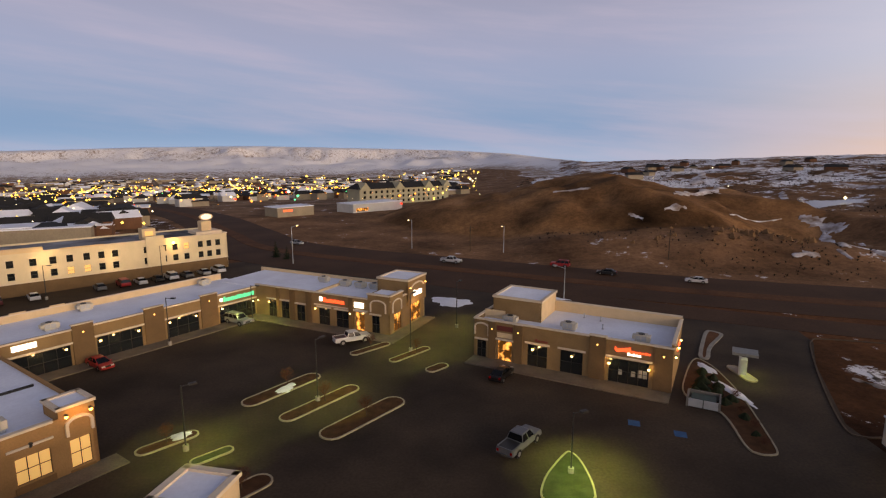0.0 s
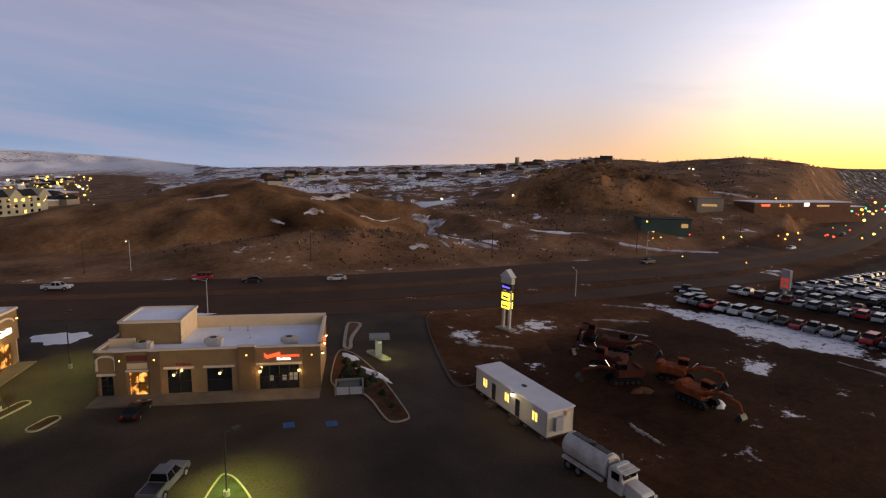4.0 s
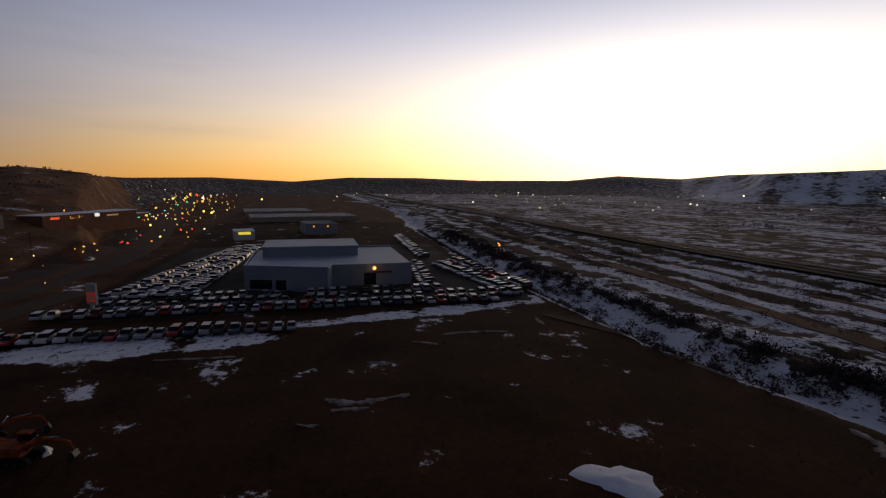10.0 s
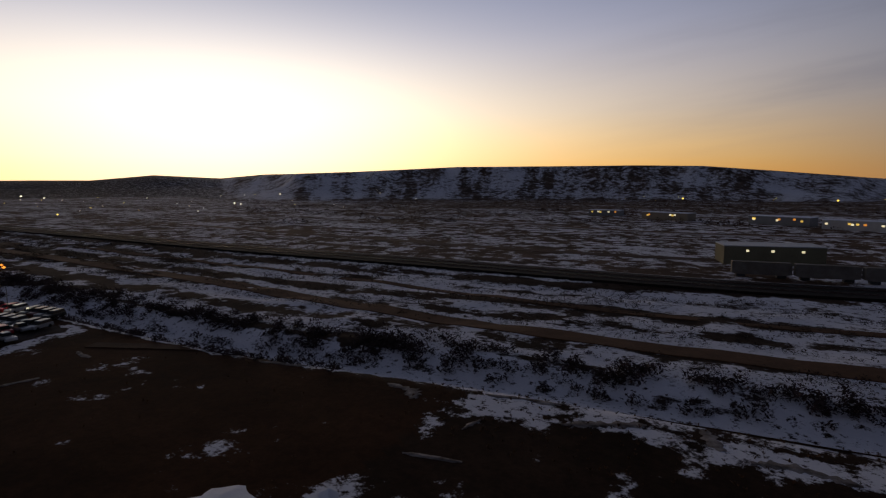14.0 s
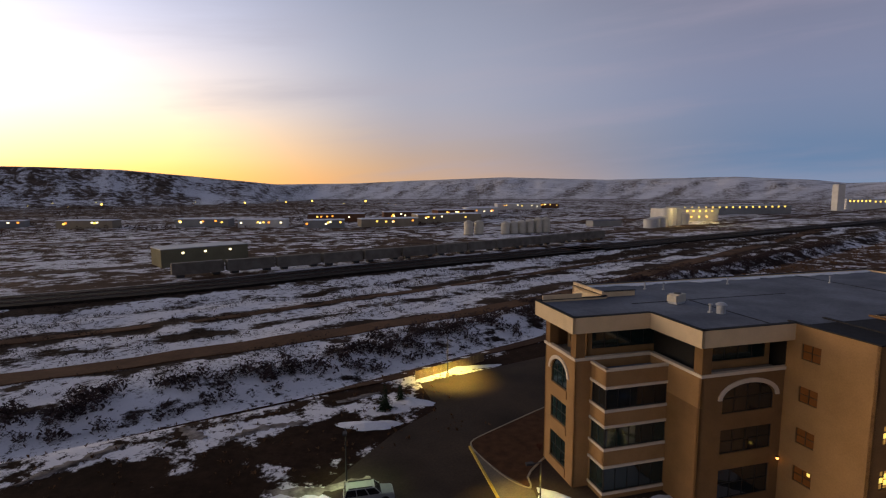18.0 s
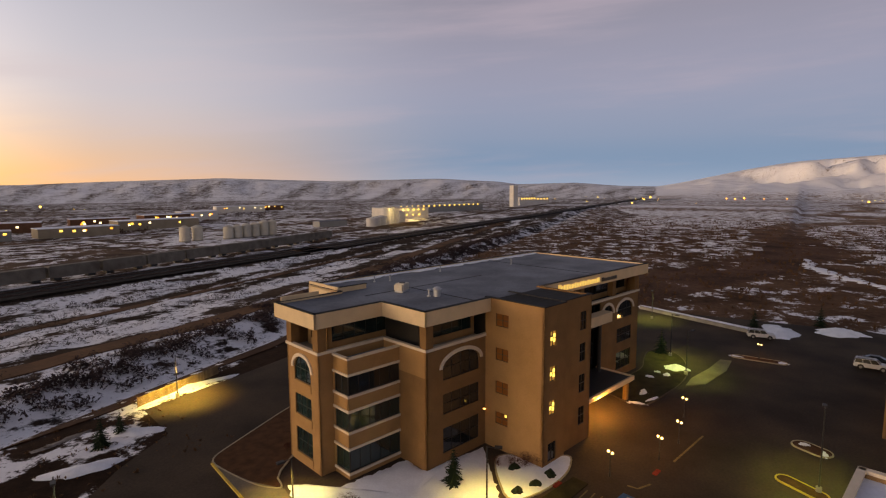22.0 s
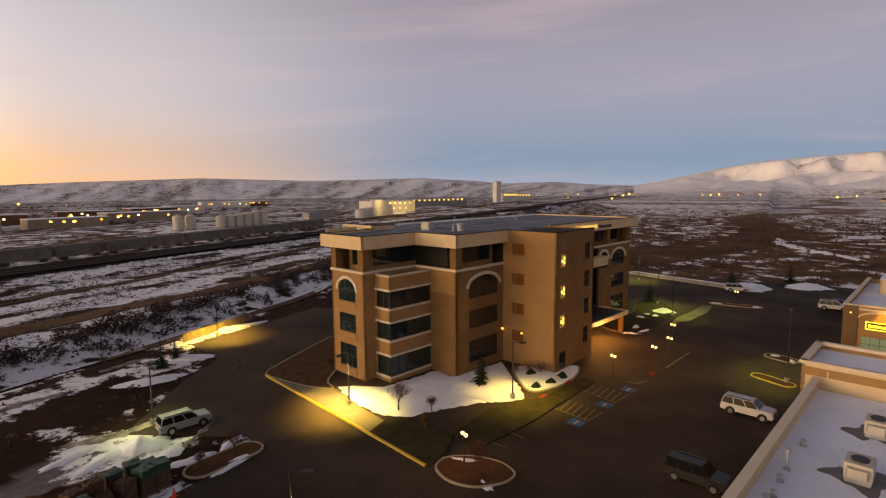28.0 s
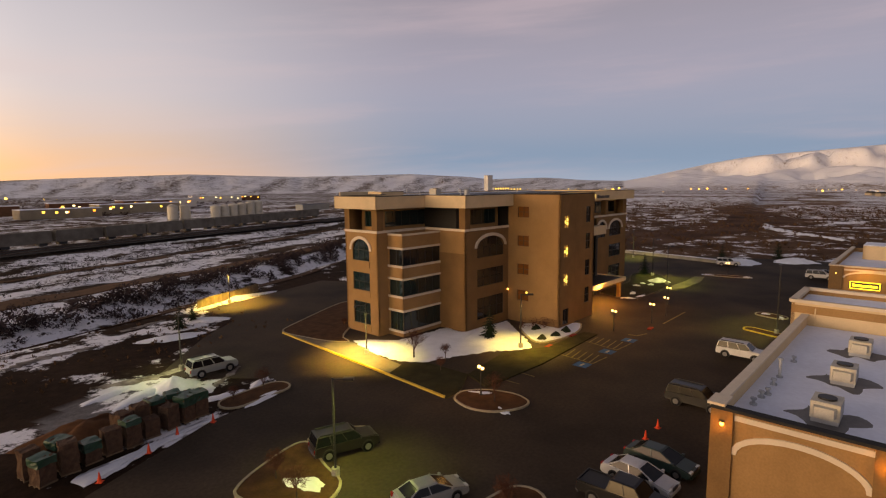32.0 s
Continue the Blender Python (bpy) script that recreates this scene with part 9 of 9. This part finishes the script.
shed(-415, -330, 52, 24, 11, 160, WHITEW, GREY_METAL, "pale industrial plant building with yellow lights", "plant", [(0, 3 + 6 * k, 8.5, 1.6, 1.2, LAMPY) for k in range(8)] + [(0, 3 + 7.4 * k, 3.5, 1.5, 1.2, LAMPY) for k in range(6)] + [(1, 2 + 5 * k, 8, 2, 2, LAMPY) for k in range(4)], name="plant_building")
shed(-560, -385, 150, 24, 9, 168, GREYW, GREY_METAL, "long grey plant hall with a row of lamps", "plant", [(0, 4 + 9 * k, 7.4, 2.2, 1.7, LAMPY) for k in range(16)], name="plant_hall")
shed(-755, -372, 10, 9, 33, 160, WHITEW, GREY_METAL, "tall pale concrete tower at a plant", "tower", name="plant_tower")
shed(-830, -390, 40, 20, 14, 160, WHITEW, GREY_METAL, "pale plant building with lamps", "plant", [(0, 4 + 6 * k, 10, 2.4, 2.4, LAMPY) for k in range(6)], name="plant_building")
shed(-900, -400, 50, 20, 12, 160, WHITEW, GREY_METAL, "pale plant building with lamps", "plant", [(0, 4 + 8 * k, 8, 2.4, 2.4, LAMPY) for k in range(6)], name="plant_building")
shed(-300, -312, 26, 10, 4.5, 170, GREYW, ROOF_GREY, "low dark shed beside the railway yard")
SOUTH = [(-150, -395, 46, 16, 6, TANW), (-215, -418, 60, 18, 7, TANW), (-190, -455, 40, 14, 8, BRICKW), (-100, -400, 30, 14, 6, GREYW), (-60, -430, 36, 14, 6, WHITEW), (-250, -470, 40, 16, 8, BRICKW), (-130, -470, 50, 16, 7, BRICKW),
         (-300, -500, 36, 16, 8, WHITEW), (-20, -460, 40, 16, 6, GREYW), (60, -480, 40, 14, 6, TANW), (-420, -600, 60, 20, 8, WHITEW), (-480, -620, 40, 18, 7, BRICKW), (120, -520, 30, 12, 5, GREYW), (-340, -560, 30, 14, 6, TANW)]
for k, (x, y, w, d, h, wm) in enumerate(SOUTH):
    lights = [(0, rnd.uniform(1, w - 3), h * rnd.uniform(0.45, 0.7), 1.6, 1.2, rnd.choice((LAMPY, LAMPW, LAMPO))) for _ in range(5 + k % 3)]
    shed(x, y, w, d, h, 165 + rnd.uniform(-12, 12), wm, ROOF_SNOW, "low industrial building beyond the railway with lamps", lit=lights, group="buildings beyond the railway")

# beside the highway, towards the sunset
shed(205, 121, 20, 10, 4.0, -40, GREENW, ROOF_DARK, "dark green roadside store with lit end", "store", [(0, 16, 0.8, 2.6, 1.6, LIT_WARM), (0, 2, 2.8, 0.6, 0.6, LAMPY)], name="store")
shed(254, 128, 12, 8, 5, -40, TANW, ROOF_GREY, "beige roadside shop with lit front", "store", [(0, 2, 1.4, 7, 1.0, LIT_WARM)], name="store")
shed(294, 106, 60, 12, 5.0, -20, BRICKW, ROOF_SNOW, "low roadside shop row with red and orange signs", "store", [(0, 4, 3.2, 5, 1.0, RED_SIGN), (0, 14, 3.0, 9, 1.2, LIT_ORANGE), (0, 30, 3.2, 3, 1.6, WHITE_SIGN), (0, 38, 3.0, 8, 0.8, LIT_WARM)], name="store")
shed(378, 120, 50, 16, 9, -16, BRICKW, ROOF_SNOW, "dark two-storey roadside building with snowy roof", "store", [(0, 10, 3.0, 10, 0.8, LIT_WARM), (0, 28, 3.0, 8, 0.8, LIT_WARM)], name="store")
shed(450, 6, 46, 80, 3.5, 8, TANW, OLD_SNOW, "wide white-roofed warehouse beyond the dealership")
shed(540, 30, 60, 60, 3.5, 8, TANW, OLD_SNOW, "wide white-roofed warehouse beyond the dealership")
shed(330, -5, 26, 18, 6, 8, GREYW, ROOF_GREY, "grey roadside shed with orange lamps", lit=[(3, 4, 4.4, 1, 0.8, LAMPO), (3, 12, 4.4, 1, 0.8, LAMPO)])
shed(300, 34, 16, 10, 4.5, 10, WHITEW, ROOF_SNOW, "small filling station with bright yellow sign", "filling station", [(3, 2, 3.0, 6, 1.4, YELLOW_SIGN)], name="filling_station")

# floodlights on the plant walls
lamp_light(-392, -306, 13, (1.0, 0.72, 0.2), 9000, 1.0)
lamp_light(-412, -298, 10, (1.0, 0.72, 0.2), 6000, 1.0)
lamp_light(-345, -276, 12, (1.0, 0.8, 0.35), 4500, 1.0)

# the lodge and store across the road towards town
def lodge():
    x, y = -24, 348
    t = thing("lodge_hotel", Matrix.Translation((x, y, height(x, y))) @ rotz(41), "long pale three-storey lodge with gables and lit walls", "hotel")
    pale = mat("pale_green_siding", (0.40, 0.37, 0.26), 0.8, vary=0.15, scale=0.3, fine=4)
    M, L = face(-36, 0, 36, 0)
    hs = [(3 + 4.2 * k, 4.6 + 4.2 * k, z, z + 1.6) for k in range(16) for z in (1.2, 4.2, 7.2)]
    wall(t, M, L, 0, 10, hs, pale)
    for h in hs:
        band(t, M, *h, -0.1, LIT_YELLOW if rnd.random() < 0.05 else GLASS, "window", back=-0.2)
    rect_part("body", t, pale, -36, 0.35, 0, 36, 14, 10)
    for u in (-36, -10, 14, 30):
        bm = bmesh.new()
        vs = [bm.verts.new(p) for p in ((u, -1.0, 9.5), (u + 8, -1.0, 9.5), (u + 4, -1.0, 14), (u, 10, 9.5), (u + 8, 10, 9.5), (u + 4, 10, 14))]
        for f in ((0, 1, 2), (3, 5, 4), (0, 2, 5, 3), (1, 4, 5, 2), (0, 3, 4, 1)):
            bm.faces.new([vs[i] for i in f])
        part("gable", bm, pale, t)
    bm = bmesh.new()
    vs = [bm.verts.new(p) for p in ((-37, -0.6, 10), (37, -0.6, 10), (37, 14.6, 10), (-37, 14.6, 10), (-34, 7, 13.4), (34, 7, 13.4))]
    for f in ((3, 2, 1, 0), (0, 1, 5, 4), (2, 3, 4, 5), (1, 2, 5), (3, 0, 4)):
        bm.faces.new([vs[i] for i in f])
    part("roof", bm, ROOF_DARK, t)
    for u in (14, 40, 58):
        bm = bmesh.new()
        box(bm, u, 0.1, 1.0, u + 1.2, 0.4, 2.6, M)
        part("wall_lamp", bm, LAMPY, t)


lodge()
shed(-40, 290, 34, 14, 4.5, 47, WHITEW, SNOW, "white flat-roofed store beyond the highway", "store", [(0, 2, 1.0, 8, 1.6, LIT_ORANGE)], name="store")
shed(-76, 262, 20, 12, 4.5, 47, TANW, ROOF_SNOW, "low shop beyond the highway", "store", [(0, 3, 2.6, 5, 0.9, RED_SIGN)], name="store")


# ---- the town: houses, trees and street lights in the valley ----
def town():
    r2 = random.Random(77)
    wm = [bmesh.new() for _ in range(3)]
    rm = [bmesh.new() for _ in range(2)]
    for _ in range(1400):
        th = radians(r2.uniform(88, 172) if r2.random() < 0.45 else r2.uniform(88, 130))
        r = 225 + 1175 * r2.random() ** 1.5
        x, y = r * math.cos(th), r * math.sin(th)
        off = y - road_y(x)
        if (-40 < off < 26 and x > -300) or (abs(x + 24) < 70 and abs(y - 340) < 60) or (off <= -40 and not (x < -125 and y > 165)) or (off >= 26 and math.degrees(th) < 114 and r < 430):
            continue
        z = height(x, y)
        big = r2.random() < (0.3 if r > 480 else 0.12)
        w, d, h = (r2.uniform(20, 40), r2.uniform(12, 20), r2.uniform(3.5, 5.5)) if big else (r2.uniform(9, 15), r2.uniform(7, 10), r2.uniform(3, 5.5))
        m = Matrix.Translation((x, y, z)) @ rotz(r2.choice((25, 115, 40, 130)) + r2.uniform(-5, 5))
        box(wm[r2.choice((0, 0, 0, 1, 2))], -w / 2, -d / 2, -1, w / 2, d / 2, h, m)
        if big:
            box(rm[r2.choice((0, 0, 1))], -w / 2 - 0.3, -d / 2 - 0.3, h, w / 2 + 0.3, d / 2 + 0.3, h + 0.4, m)
        else:
            bmx = rm[r2.choice((0, 1, 1))]
            vs = [bmx.verts.new(m @ Vector(p)) for p in ((-w / 2 - 0.4, -d / 2 - 0.4, h), (w / 2 + 0.4, -d / 2 - 0.4, h), (w / 2 + 0.4, d / 2 + 0.4, h), (-w / 2 - 0.4, d / 2 + 0.4, h), (-w / 2, 0, h + d * 0.3), (w / 2, 0, h + d * 0.3))]
            for f in ((3, 2, 1, 0), (0, 1, 5, 4), (2, 3, 4, 5), (1, 2, 5), (3, 0, 4)):
                bmx.faces.new([vs[i] for i in f])
    for bmx, mt, nm in ((wm[0], TANW, "tan"), (wm[1], BRICKW, "brick"), (wm[2], WHITEW, "white")):
        solid("town_walls", bmx, mt, "%s walls of many small town buildings" % nm, "town", kind="stuff")
    for bmx, mt, nm in ((rm[0], ROOF_SNOW, "snowy"), (rm[1], ROOF_DARK, "dark")):
        solid("town_roofs", bmx, mt, "%s roofs of many small town buildings" % nm, "town", kind="stuff")


def specks(name, spots, material, label):
    """Many far lamps: small glowing bodies on the terrain."""
    bm = bmesh.new()
    for x, y, z, s in spots:
        z += height(x, y)
        vs = [bm.verts.new((x + a * s, y + b * s, z + c * s * 0.8)) for a, b, c in ((1, 0, 0), (-1, 0, 0), (0, 1, 0), (0, -1, 0), (0, 0, 1), (0, 0, -1))]
        for f in ((0, 2, 4), (2, 1, 4), (1, 3, 4), (3, 0, 4), (2, 0, 5), (1, 2, 5), (3, 1, 5), (0, 3, 5)):
            bm.faces.new([vs[i] for i in f])
    solid(name, bm, material, label, "lights", kind="stuff")


town()
r3 = random.Random(9)


def spray(n, th0, th1, r0, r1, power=1.2, z=(3, 8), s=0.0016):
    out = []
    for _ in range(n):
        th, r = radians(r3.uniform(th0, th1)), r0 + (r1 - r0) * r3.random() ** power
        out.append((r * math.cos(th), r * math.sin(th), r3.uniform(*z), s * r * (0.5 + 1.6 * r3.random() ** 3)))
    return out


def streets(n, m):
    """Lamps in rows along the streets of the town."""
    out = []
    for _ in range(n):
        th, r = radians(r3.uniform(92, 130)), r3.uniform(380, 1000)
        x, y, a = r * math.cos(th), r * math.sin(th), radians(r3.choice((25, 25, 115)) + r3.uniform(-6, 6))
        for k in range(m):
            u = (k - m / 2) * 17 + r3.uniform(-4, 4)
            out.append((x + u * math.cos(a), y + u * math.sin(a), 9, 0.0014 * r * r3.uniform(0.6, 1.3)))
    return [p for p in out if 88 < math.degrees(math.atan2(p[1], p[0])) < 134 and math.hypot(p[0], p[1]) > 300]


specks("town_lights", spray(420, 86, 133, 300, 1350, 1.0, (5, 11), s=0.0013) + spray(70, 116, 134, 230, 460) + streets(8, 22), LAMPY, "yellow street and shop lights of the town")
specks("town_lights_white", spray(70, 86, 131, 330, 1300) + spray(10, 116, 133, 230, 420), LAMPW, "white street lights of the town")
specks("town_lights_orange", spray(150, 90, 131, 300, 1100) + spray(14, 106, 110, 380, 460), LAMPO, "orange signs and lights of the town")
specks("town_lights_red", spray(34, 92, 128, 280, 900) + spray(5, 106, 109, 400, 440), LAMPR, "red signs and tail lights of the town")
specks("town_lights_green", spray(7, 100, 120, 300, 620), LAMPG, "green traffic lights of the town")
road_lights = []
for k in range(120):
    f = r3.random()
    x = 260 + 900 * f ** 1.2
    y = min(road_y(x) + r3.gauss(-12, 13 + 30 * f), 0.30 * x)
    road_lights.append((x, y, r3.uniform(2, 9), 0.0011 * x * (0.6 + 1.7 * r3.random() ** 3)))
road_near = []
for k in range(22):
    x = r3.uniform(165, 300)
    road_near.append((x, road_y(x) + r3.choice((-6, -3, 7, 11, 24, 30)), r3.choice((0.8, 0.8, 5.0)), 0.0013 * x * r3.uniform(0.6, 1.3)))
specks("traffic_lights_orange", road_near[:10], HWYO, "orange lamps of traffic on the highway")
specks("traffic_lights_red", road_near[10:16], HWYR, "red tail lamps of traffic on the highway")
specks("traffic_lights_yellow", road_near[16:], HWYY, "yellow headlamps of traffic on the highway")
specks("highway_lights_yellow", road_lights[:66], HWYY, "yellow lamps and signs along the highway")
specks("highway_lights_white", road_lights[66:80], HWYW, "white lamps along the highway")
specks("highway_lights_orange", road_lights[80:102], HWYO, "orange lamps along the highway")
specks("highway_lights_red", road_lights[102:], HWYR, "red tail lamps and signs along the highway")
specks("highway_lights_green", [(420, 110, 7, 0.6), (470, 112, 7, 0.7), (560, 122, 8, 0.8), (380, 106, 7, 0.6), (640, 130, 8, 0.9)], HWYG, "green traffic signals over the highway")
specks("valley_lights", spray(40, -60, 2, 500, 1500, 0.8, s=0.0009), HWYW, "scattered white lights in the valley")
specks("valley_lights_yellow", spray(18, -50, -5, 450, 1300, 0.8, s=0.0009) + spray(14, -112, -78, 700, 1000, s=0.001) + [(98, -985, 4, 1.8)], HWYY, "scattered yellow lights in the valley")
specks("valley_lights_orange", [(236, -86, 2.0, 0.6), (243, -88, 2, 0.5), (-1250, -110, 4, 1.8), (-1290, -130, 4, 1.6), (-1330, -100, 4, 2.2), (-1270, -60, 4, 1.5), (-1300, -20, 4, 1.6)], HWYO, "orange lights in the valley")
specks("plain_lights", spray(22, 166, 176, 1250, 1400, 1, s=0.0010) + spray(16, -172, -158, 900, 1400, 1, s=0.0012), LAMPY, "small lights at the foot of the far hills")
specks("hill_lights", spray(16, 20, 70, 260, 520, 1, (2, 5)), LAMPW, "house lights on the hillside")


# ---- sagebrush, willows and hillside rocks ----
def tufts(name, spots, material, label, category="shrubs", blades=9):
    """Many small bushes, each a spray of thin leaves."""
    r2 = random.Random(len(spots))
    verts, faces = [], []
    for x, y, h in spots:
        z = height(x, y) - 0.08
        for _ in range(blades):
            a, lean = r2.uniform(0, 6.283), r2.uniform(0.25, 1.1)
            l, w = h * r2.uniform(0.6, 1.15), h * r2.uniform(0.65, 1.2) / blades
            dx, dy = math.cos(a), math.sin(a)
            tip = (x + dx * l * lean, y + dy * l * lean, z + l * (1.15 - 0.55 * lean))
            mx, my, mz = x + dx * l * lean * 0.6, y + dy * l * lean * 0.6, z + l * 0.62
            o = len(verts)
            verts += [(x + dx * 0.05, y + dy * 0.05, z), (mx - dy * w, my + dx * w, mz), tip, (mx + dy * w, my - dx * w, mz)]
            faces.append((o, o + 1, o + 2, o + 3))
    me = bpy.data.meshes.new(name)
    me.from_pydata(verts, [], faces)
    me.materials.append(material)
    tagged(new(name, me), label, category, kind="stuff")


def bushes(name, spots, material, label, category="shrubs", leaves=26):
    """Many rounded bushes, each a loose dome of small leaf clumps."""
    r2 = random.Random(len(spots) + 1)
    verts, faces = [], []
    for x, y, h in spots:
        z = height(x, y) - 0.05
        rx, ry = h * r2.uniform(0.6, 1.1), h * r2.uniform(0.6, 1.1)
        for _ in range(leaves):
            a, e, q = r2.uniform(0, 6.283), r2.random() ** 0.8, r2.uniform(0.45, 1.0)
            k = math.sqrt(max(0.0, 1 - e * e)) * q
            c = Vector((x + rx * k * math.cos(a), y + ry * k * math.sin(a), z + h * e * q))
            u = Vector((r2.uniform(-1, 1), r2.uniform(-1, 1), r2.uniform(-0.6, 1))) * (h * 0.20)
            v = Vector((r2.uniform(-1, 1), r2.uniform(-1, 1), r2.uniform(-0.5, 0.8))) * (h * 0.12)
            o = len(verts)
            verts += [tuple(c - u), tuple(c + v), tuple(c + u), tuple(c - v)]
            faces.append((o, o + 1, o + 2, o + 3))
    me = bpy.data.meshes.new(name)
    me.from_pydata(verts, [], faces)
    me.materials.append(material)
    tagged(new(name, me), label, category, kind="stuff")


SAGE = mat("dark_sagebrush", (0.060, 0.042, 0.030), 0.95, vary=0.5, scale=0.3, fine=3, bump=0)
WILLOWS = mat("bare_willow_twigs", (0.088, 0.060, 0.056), 0.95, vary=0.5, scale=0.3, fine=3, bump=0)
DRY = mat("dry_tan_brush", (0.150, 0.080, 0.040), 0.95, vary=0.5, scale=0.3, fine=3, bump=0)
DRY_RED = mat("reddish_bare_brush", (0.085, 0.045, 0.030), 0.95, vary=0.5, scale=0.1, fine=1, bump=0)
r4 = random.Random(5)
creek_b, sage_b, plain_b = [], [], []
for _ in range(5200):
    x = r4.uniform(-330, 330)
    y = lerp_table(CREEK, x) - max(3.5, r4.gauss(10.0, 3.6))
    if noise.noise(Vector((x / 7, y / 4, 3))) < -0.05:
        continue
    creek_b.append((x, y, r4.uniform(0.7, 2.2)))
for _ in range(500):
    x = r4.uniform(60, 330)
    creek_b.append((x, lerp_table(CREEK, x) + r4.uniform(4, 9), r4.uniform(0.7, 1.8)))
while len(sage_b) < 19000:
    x = r4.uniform(-420, 420)
    cy, ry = lerp_table(CREEK, x), lerp_table(RAIL, x)
    y = r4.uniform(ry + 10, cy - 12)
    if noise.noise(Vector((x / 26, y / 5, 1))) < -0.02 or abs(cy - y - 28) < 4:
        continue
    sage_b.append((x, y, 0.3 + 1.0 * r4.random() ** 1.6))
while len(plain_b) < 6500:
    x, y = r4.uniform(-520, -134), r4.uniform(-140, 150)
    if y < lerp_table(CREEK, x) + 4 or noise.noise(Vector((x / 20, y / 12, 6))) < -0.1:
        continue
    plain_b.append((x, y, r4.uniform(0.5, 1.5)))
bushes("willow_thicket", creek_b, WILLOWS, "dark bare willow bushes along the snowy creek", "shrubs", 34)
bushes("sagebrush", sage_b, SAGE, "dark sagebrush standing in patchy snow", "shrubs", 12)
tufts("plain_brush", plain_b, DRY, "dry tan brush on the snowy plain")
belt_b = []
while len(belt_b) < 2600:
    th, r = radians(r4.uniform(-128, -40)), r4.uniform(420, 1020)
    x, y = r * math.cos(th), r * math.sin(th)
    if noise.noise(Vector((x / 70, y / 40, 16))) < 0.12:
        continue
    belt_b.append((x, y, r4.uniform(1.4, 4.0)))
bushes("valley_brush", belt_b, DRY_RED, "reddish bare trees and brush at the foot of the bluff", "trees", 16)
lot_b = [(r4.uniform(44, 108), r4.uniform(-66, 66), r4.uniform(0.15, 0.5)) for _ in range(260)] + [(r4.uniform(-30, 44), r4.uniform(-76, -52), r4.uniform(0.2, 0.6)) for _ in range(400)]
tufts("dry_weeds", [p for p in lot_b if not (-24 < p[0] < 10 and p[1] > -52)], DRY, "dry weeds on the bare lot", "weeds", 6)
hill_b = []
while len(hill_b) < 3600:
    th, r = radians(r4.uniform(16, 82)), r4.uniform(130, 620)
    x, y = r * math.cos(th), r * math.sin(th)
    if y - road_y(x) < 24 or noise.noise(Vector((x / 40, y / 40, 2))) < -0.05 or mound(x, y, 58, 232, 92, 56, -22, 1) > 0 or mound(x, y, 236, 178, 54, 34, -48, 1) > 0.1:
        continue
    hill_b.append((x, y, r4.uniform(0.25, 0.75) * (1 + r / 600)))
tufts("hillside_brush", hill_b, SAGE, "low dark brush scattered over the hillside")
skyline_b = []
for _ in range(110):
    th = radians(r4.gauss(37, 4) if r4.random() < 0.6 else r4.gauss(24, 4))
    r = lerp_table(RIDGE, math.degrees(th)) * r4.uniform(0.93, 1.0)
    skyline_b.append((r * math.cos(th), r * math.sin(th), r4.uniform(1.2, 3.0)))
tufts("ridge_trees", skyline_b, WILLOWS, "small dark trees along the ridge", "trees")


def boulders(name, spots, material, label):
    verts, faces = [], []
    r2 = random.Random(3)
    for x, y, s in spots:
        z = height(x, y)
        o = len(verts)
        k = [r2.uniform(0.6, 1.2) for _ in range(6)]
        verts += [(x + s * k[0], y, z), (x - s * k[1], y, z), (x, y + s * k[2], z), (x, y - s * k[3], z), (x + s * 0.2, y, z + s * k[4]), (x, y, z - s)]
        faces += [(o + a, o + b, o + c) for a, b, c in ((0, 2, 4), (2, 1, 4), (1, 3, 4), (3, 0, 4), (2, 0, 5), (1, 2, 5), (3, 1, 5), (0, 3, 5))]
    me = bpy.data.meshes.new(name)
    me.from_pydata(verts, [], faces)
    me.materials.append(material)
    tagged(new(name, me), label, "rocks", kind="stuff")


ROCKM = mat("tan_rock", (0.23, 0.13, 0.065), 0.95, vary=0.4, scale=0.2, fine=2, bump=0.5)
rocks = []
for _ in range(900):
    a, q = r4.uniform(0, 6.28), r4.random() ** 0.6
    rocks.append((232 + 40 * q * math.cos(a), 172 + 30 * q * math.sin(a), 0.4 + 1.6 * r4.random() ** 3))
rocks += [(r4.gauss(95, 14), r4.gauss(158, 6), r4.uniform(0.4, 1.6)) for _ in range(90)]
boulders("hill_rocks", rocks, ROCKM, "tan broken rocks on the hillside")
shed(430, 435, 3.6, 3.6, 9, 20, TANW, ROOF_DARK, "pale water tower far off on the ridge", "water tower", name="water_tower")
r5 = random.Random(15)
for k in range(34):
    th = radians(r5.uniform(30, 72))
    r = r5.uniform(430, 640)
    x, y = r * math.cos(th), r * math.sin(th)
    shed(x, y, r5.uniform(8, 13), r5.uniform(6, 8), r5.uniform(2.4, 3.4), r5.uniform(0, 180), r5.choice((TANW, BRICKW)), ROOF_DARK, "small house far off on the hillside", "house", name="hill_house", gable=True, group="hillside houses")
# a white guide post and utility poles along the highway
for k, (x, y, h) in enumerate(((112, 122, 8), (60, 140, 8), (8, 160, 8), (165, 106, 8), (228, 100, 8))):
    t = thing("utility_pole", Matrix.Translation((x, y, height(x, y))), "wooden utility pole with a crossarm", "utility pole", "utility poles")
    bm = bmesh.new()
    tube(bm, (0, 0, -0.5), (0, 0, h), 0.14, 0.1)
    part("pole", bm, BARK, t)
    rect_part("crossarm", t, BARK, -1.0, -0.06, h - 0.9, 1.0, 0.06, h - 0.75)
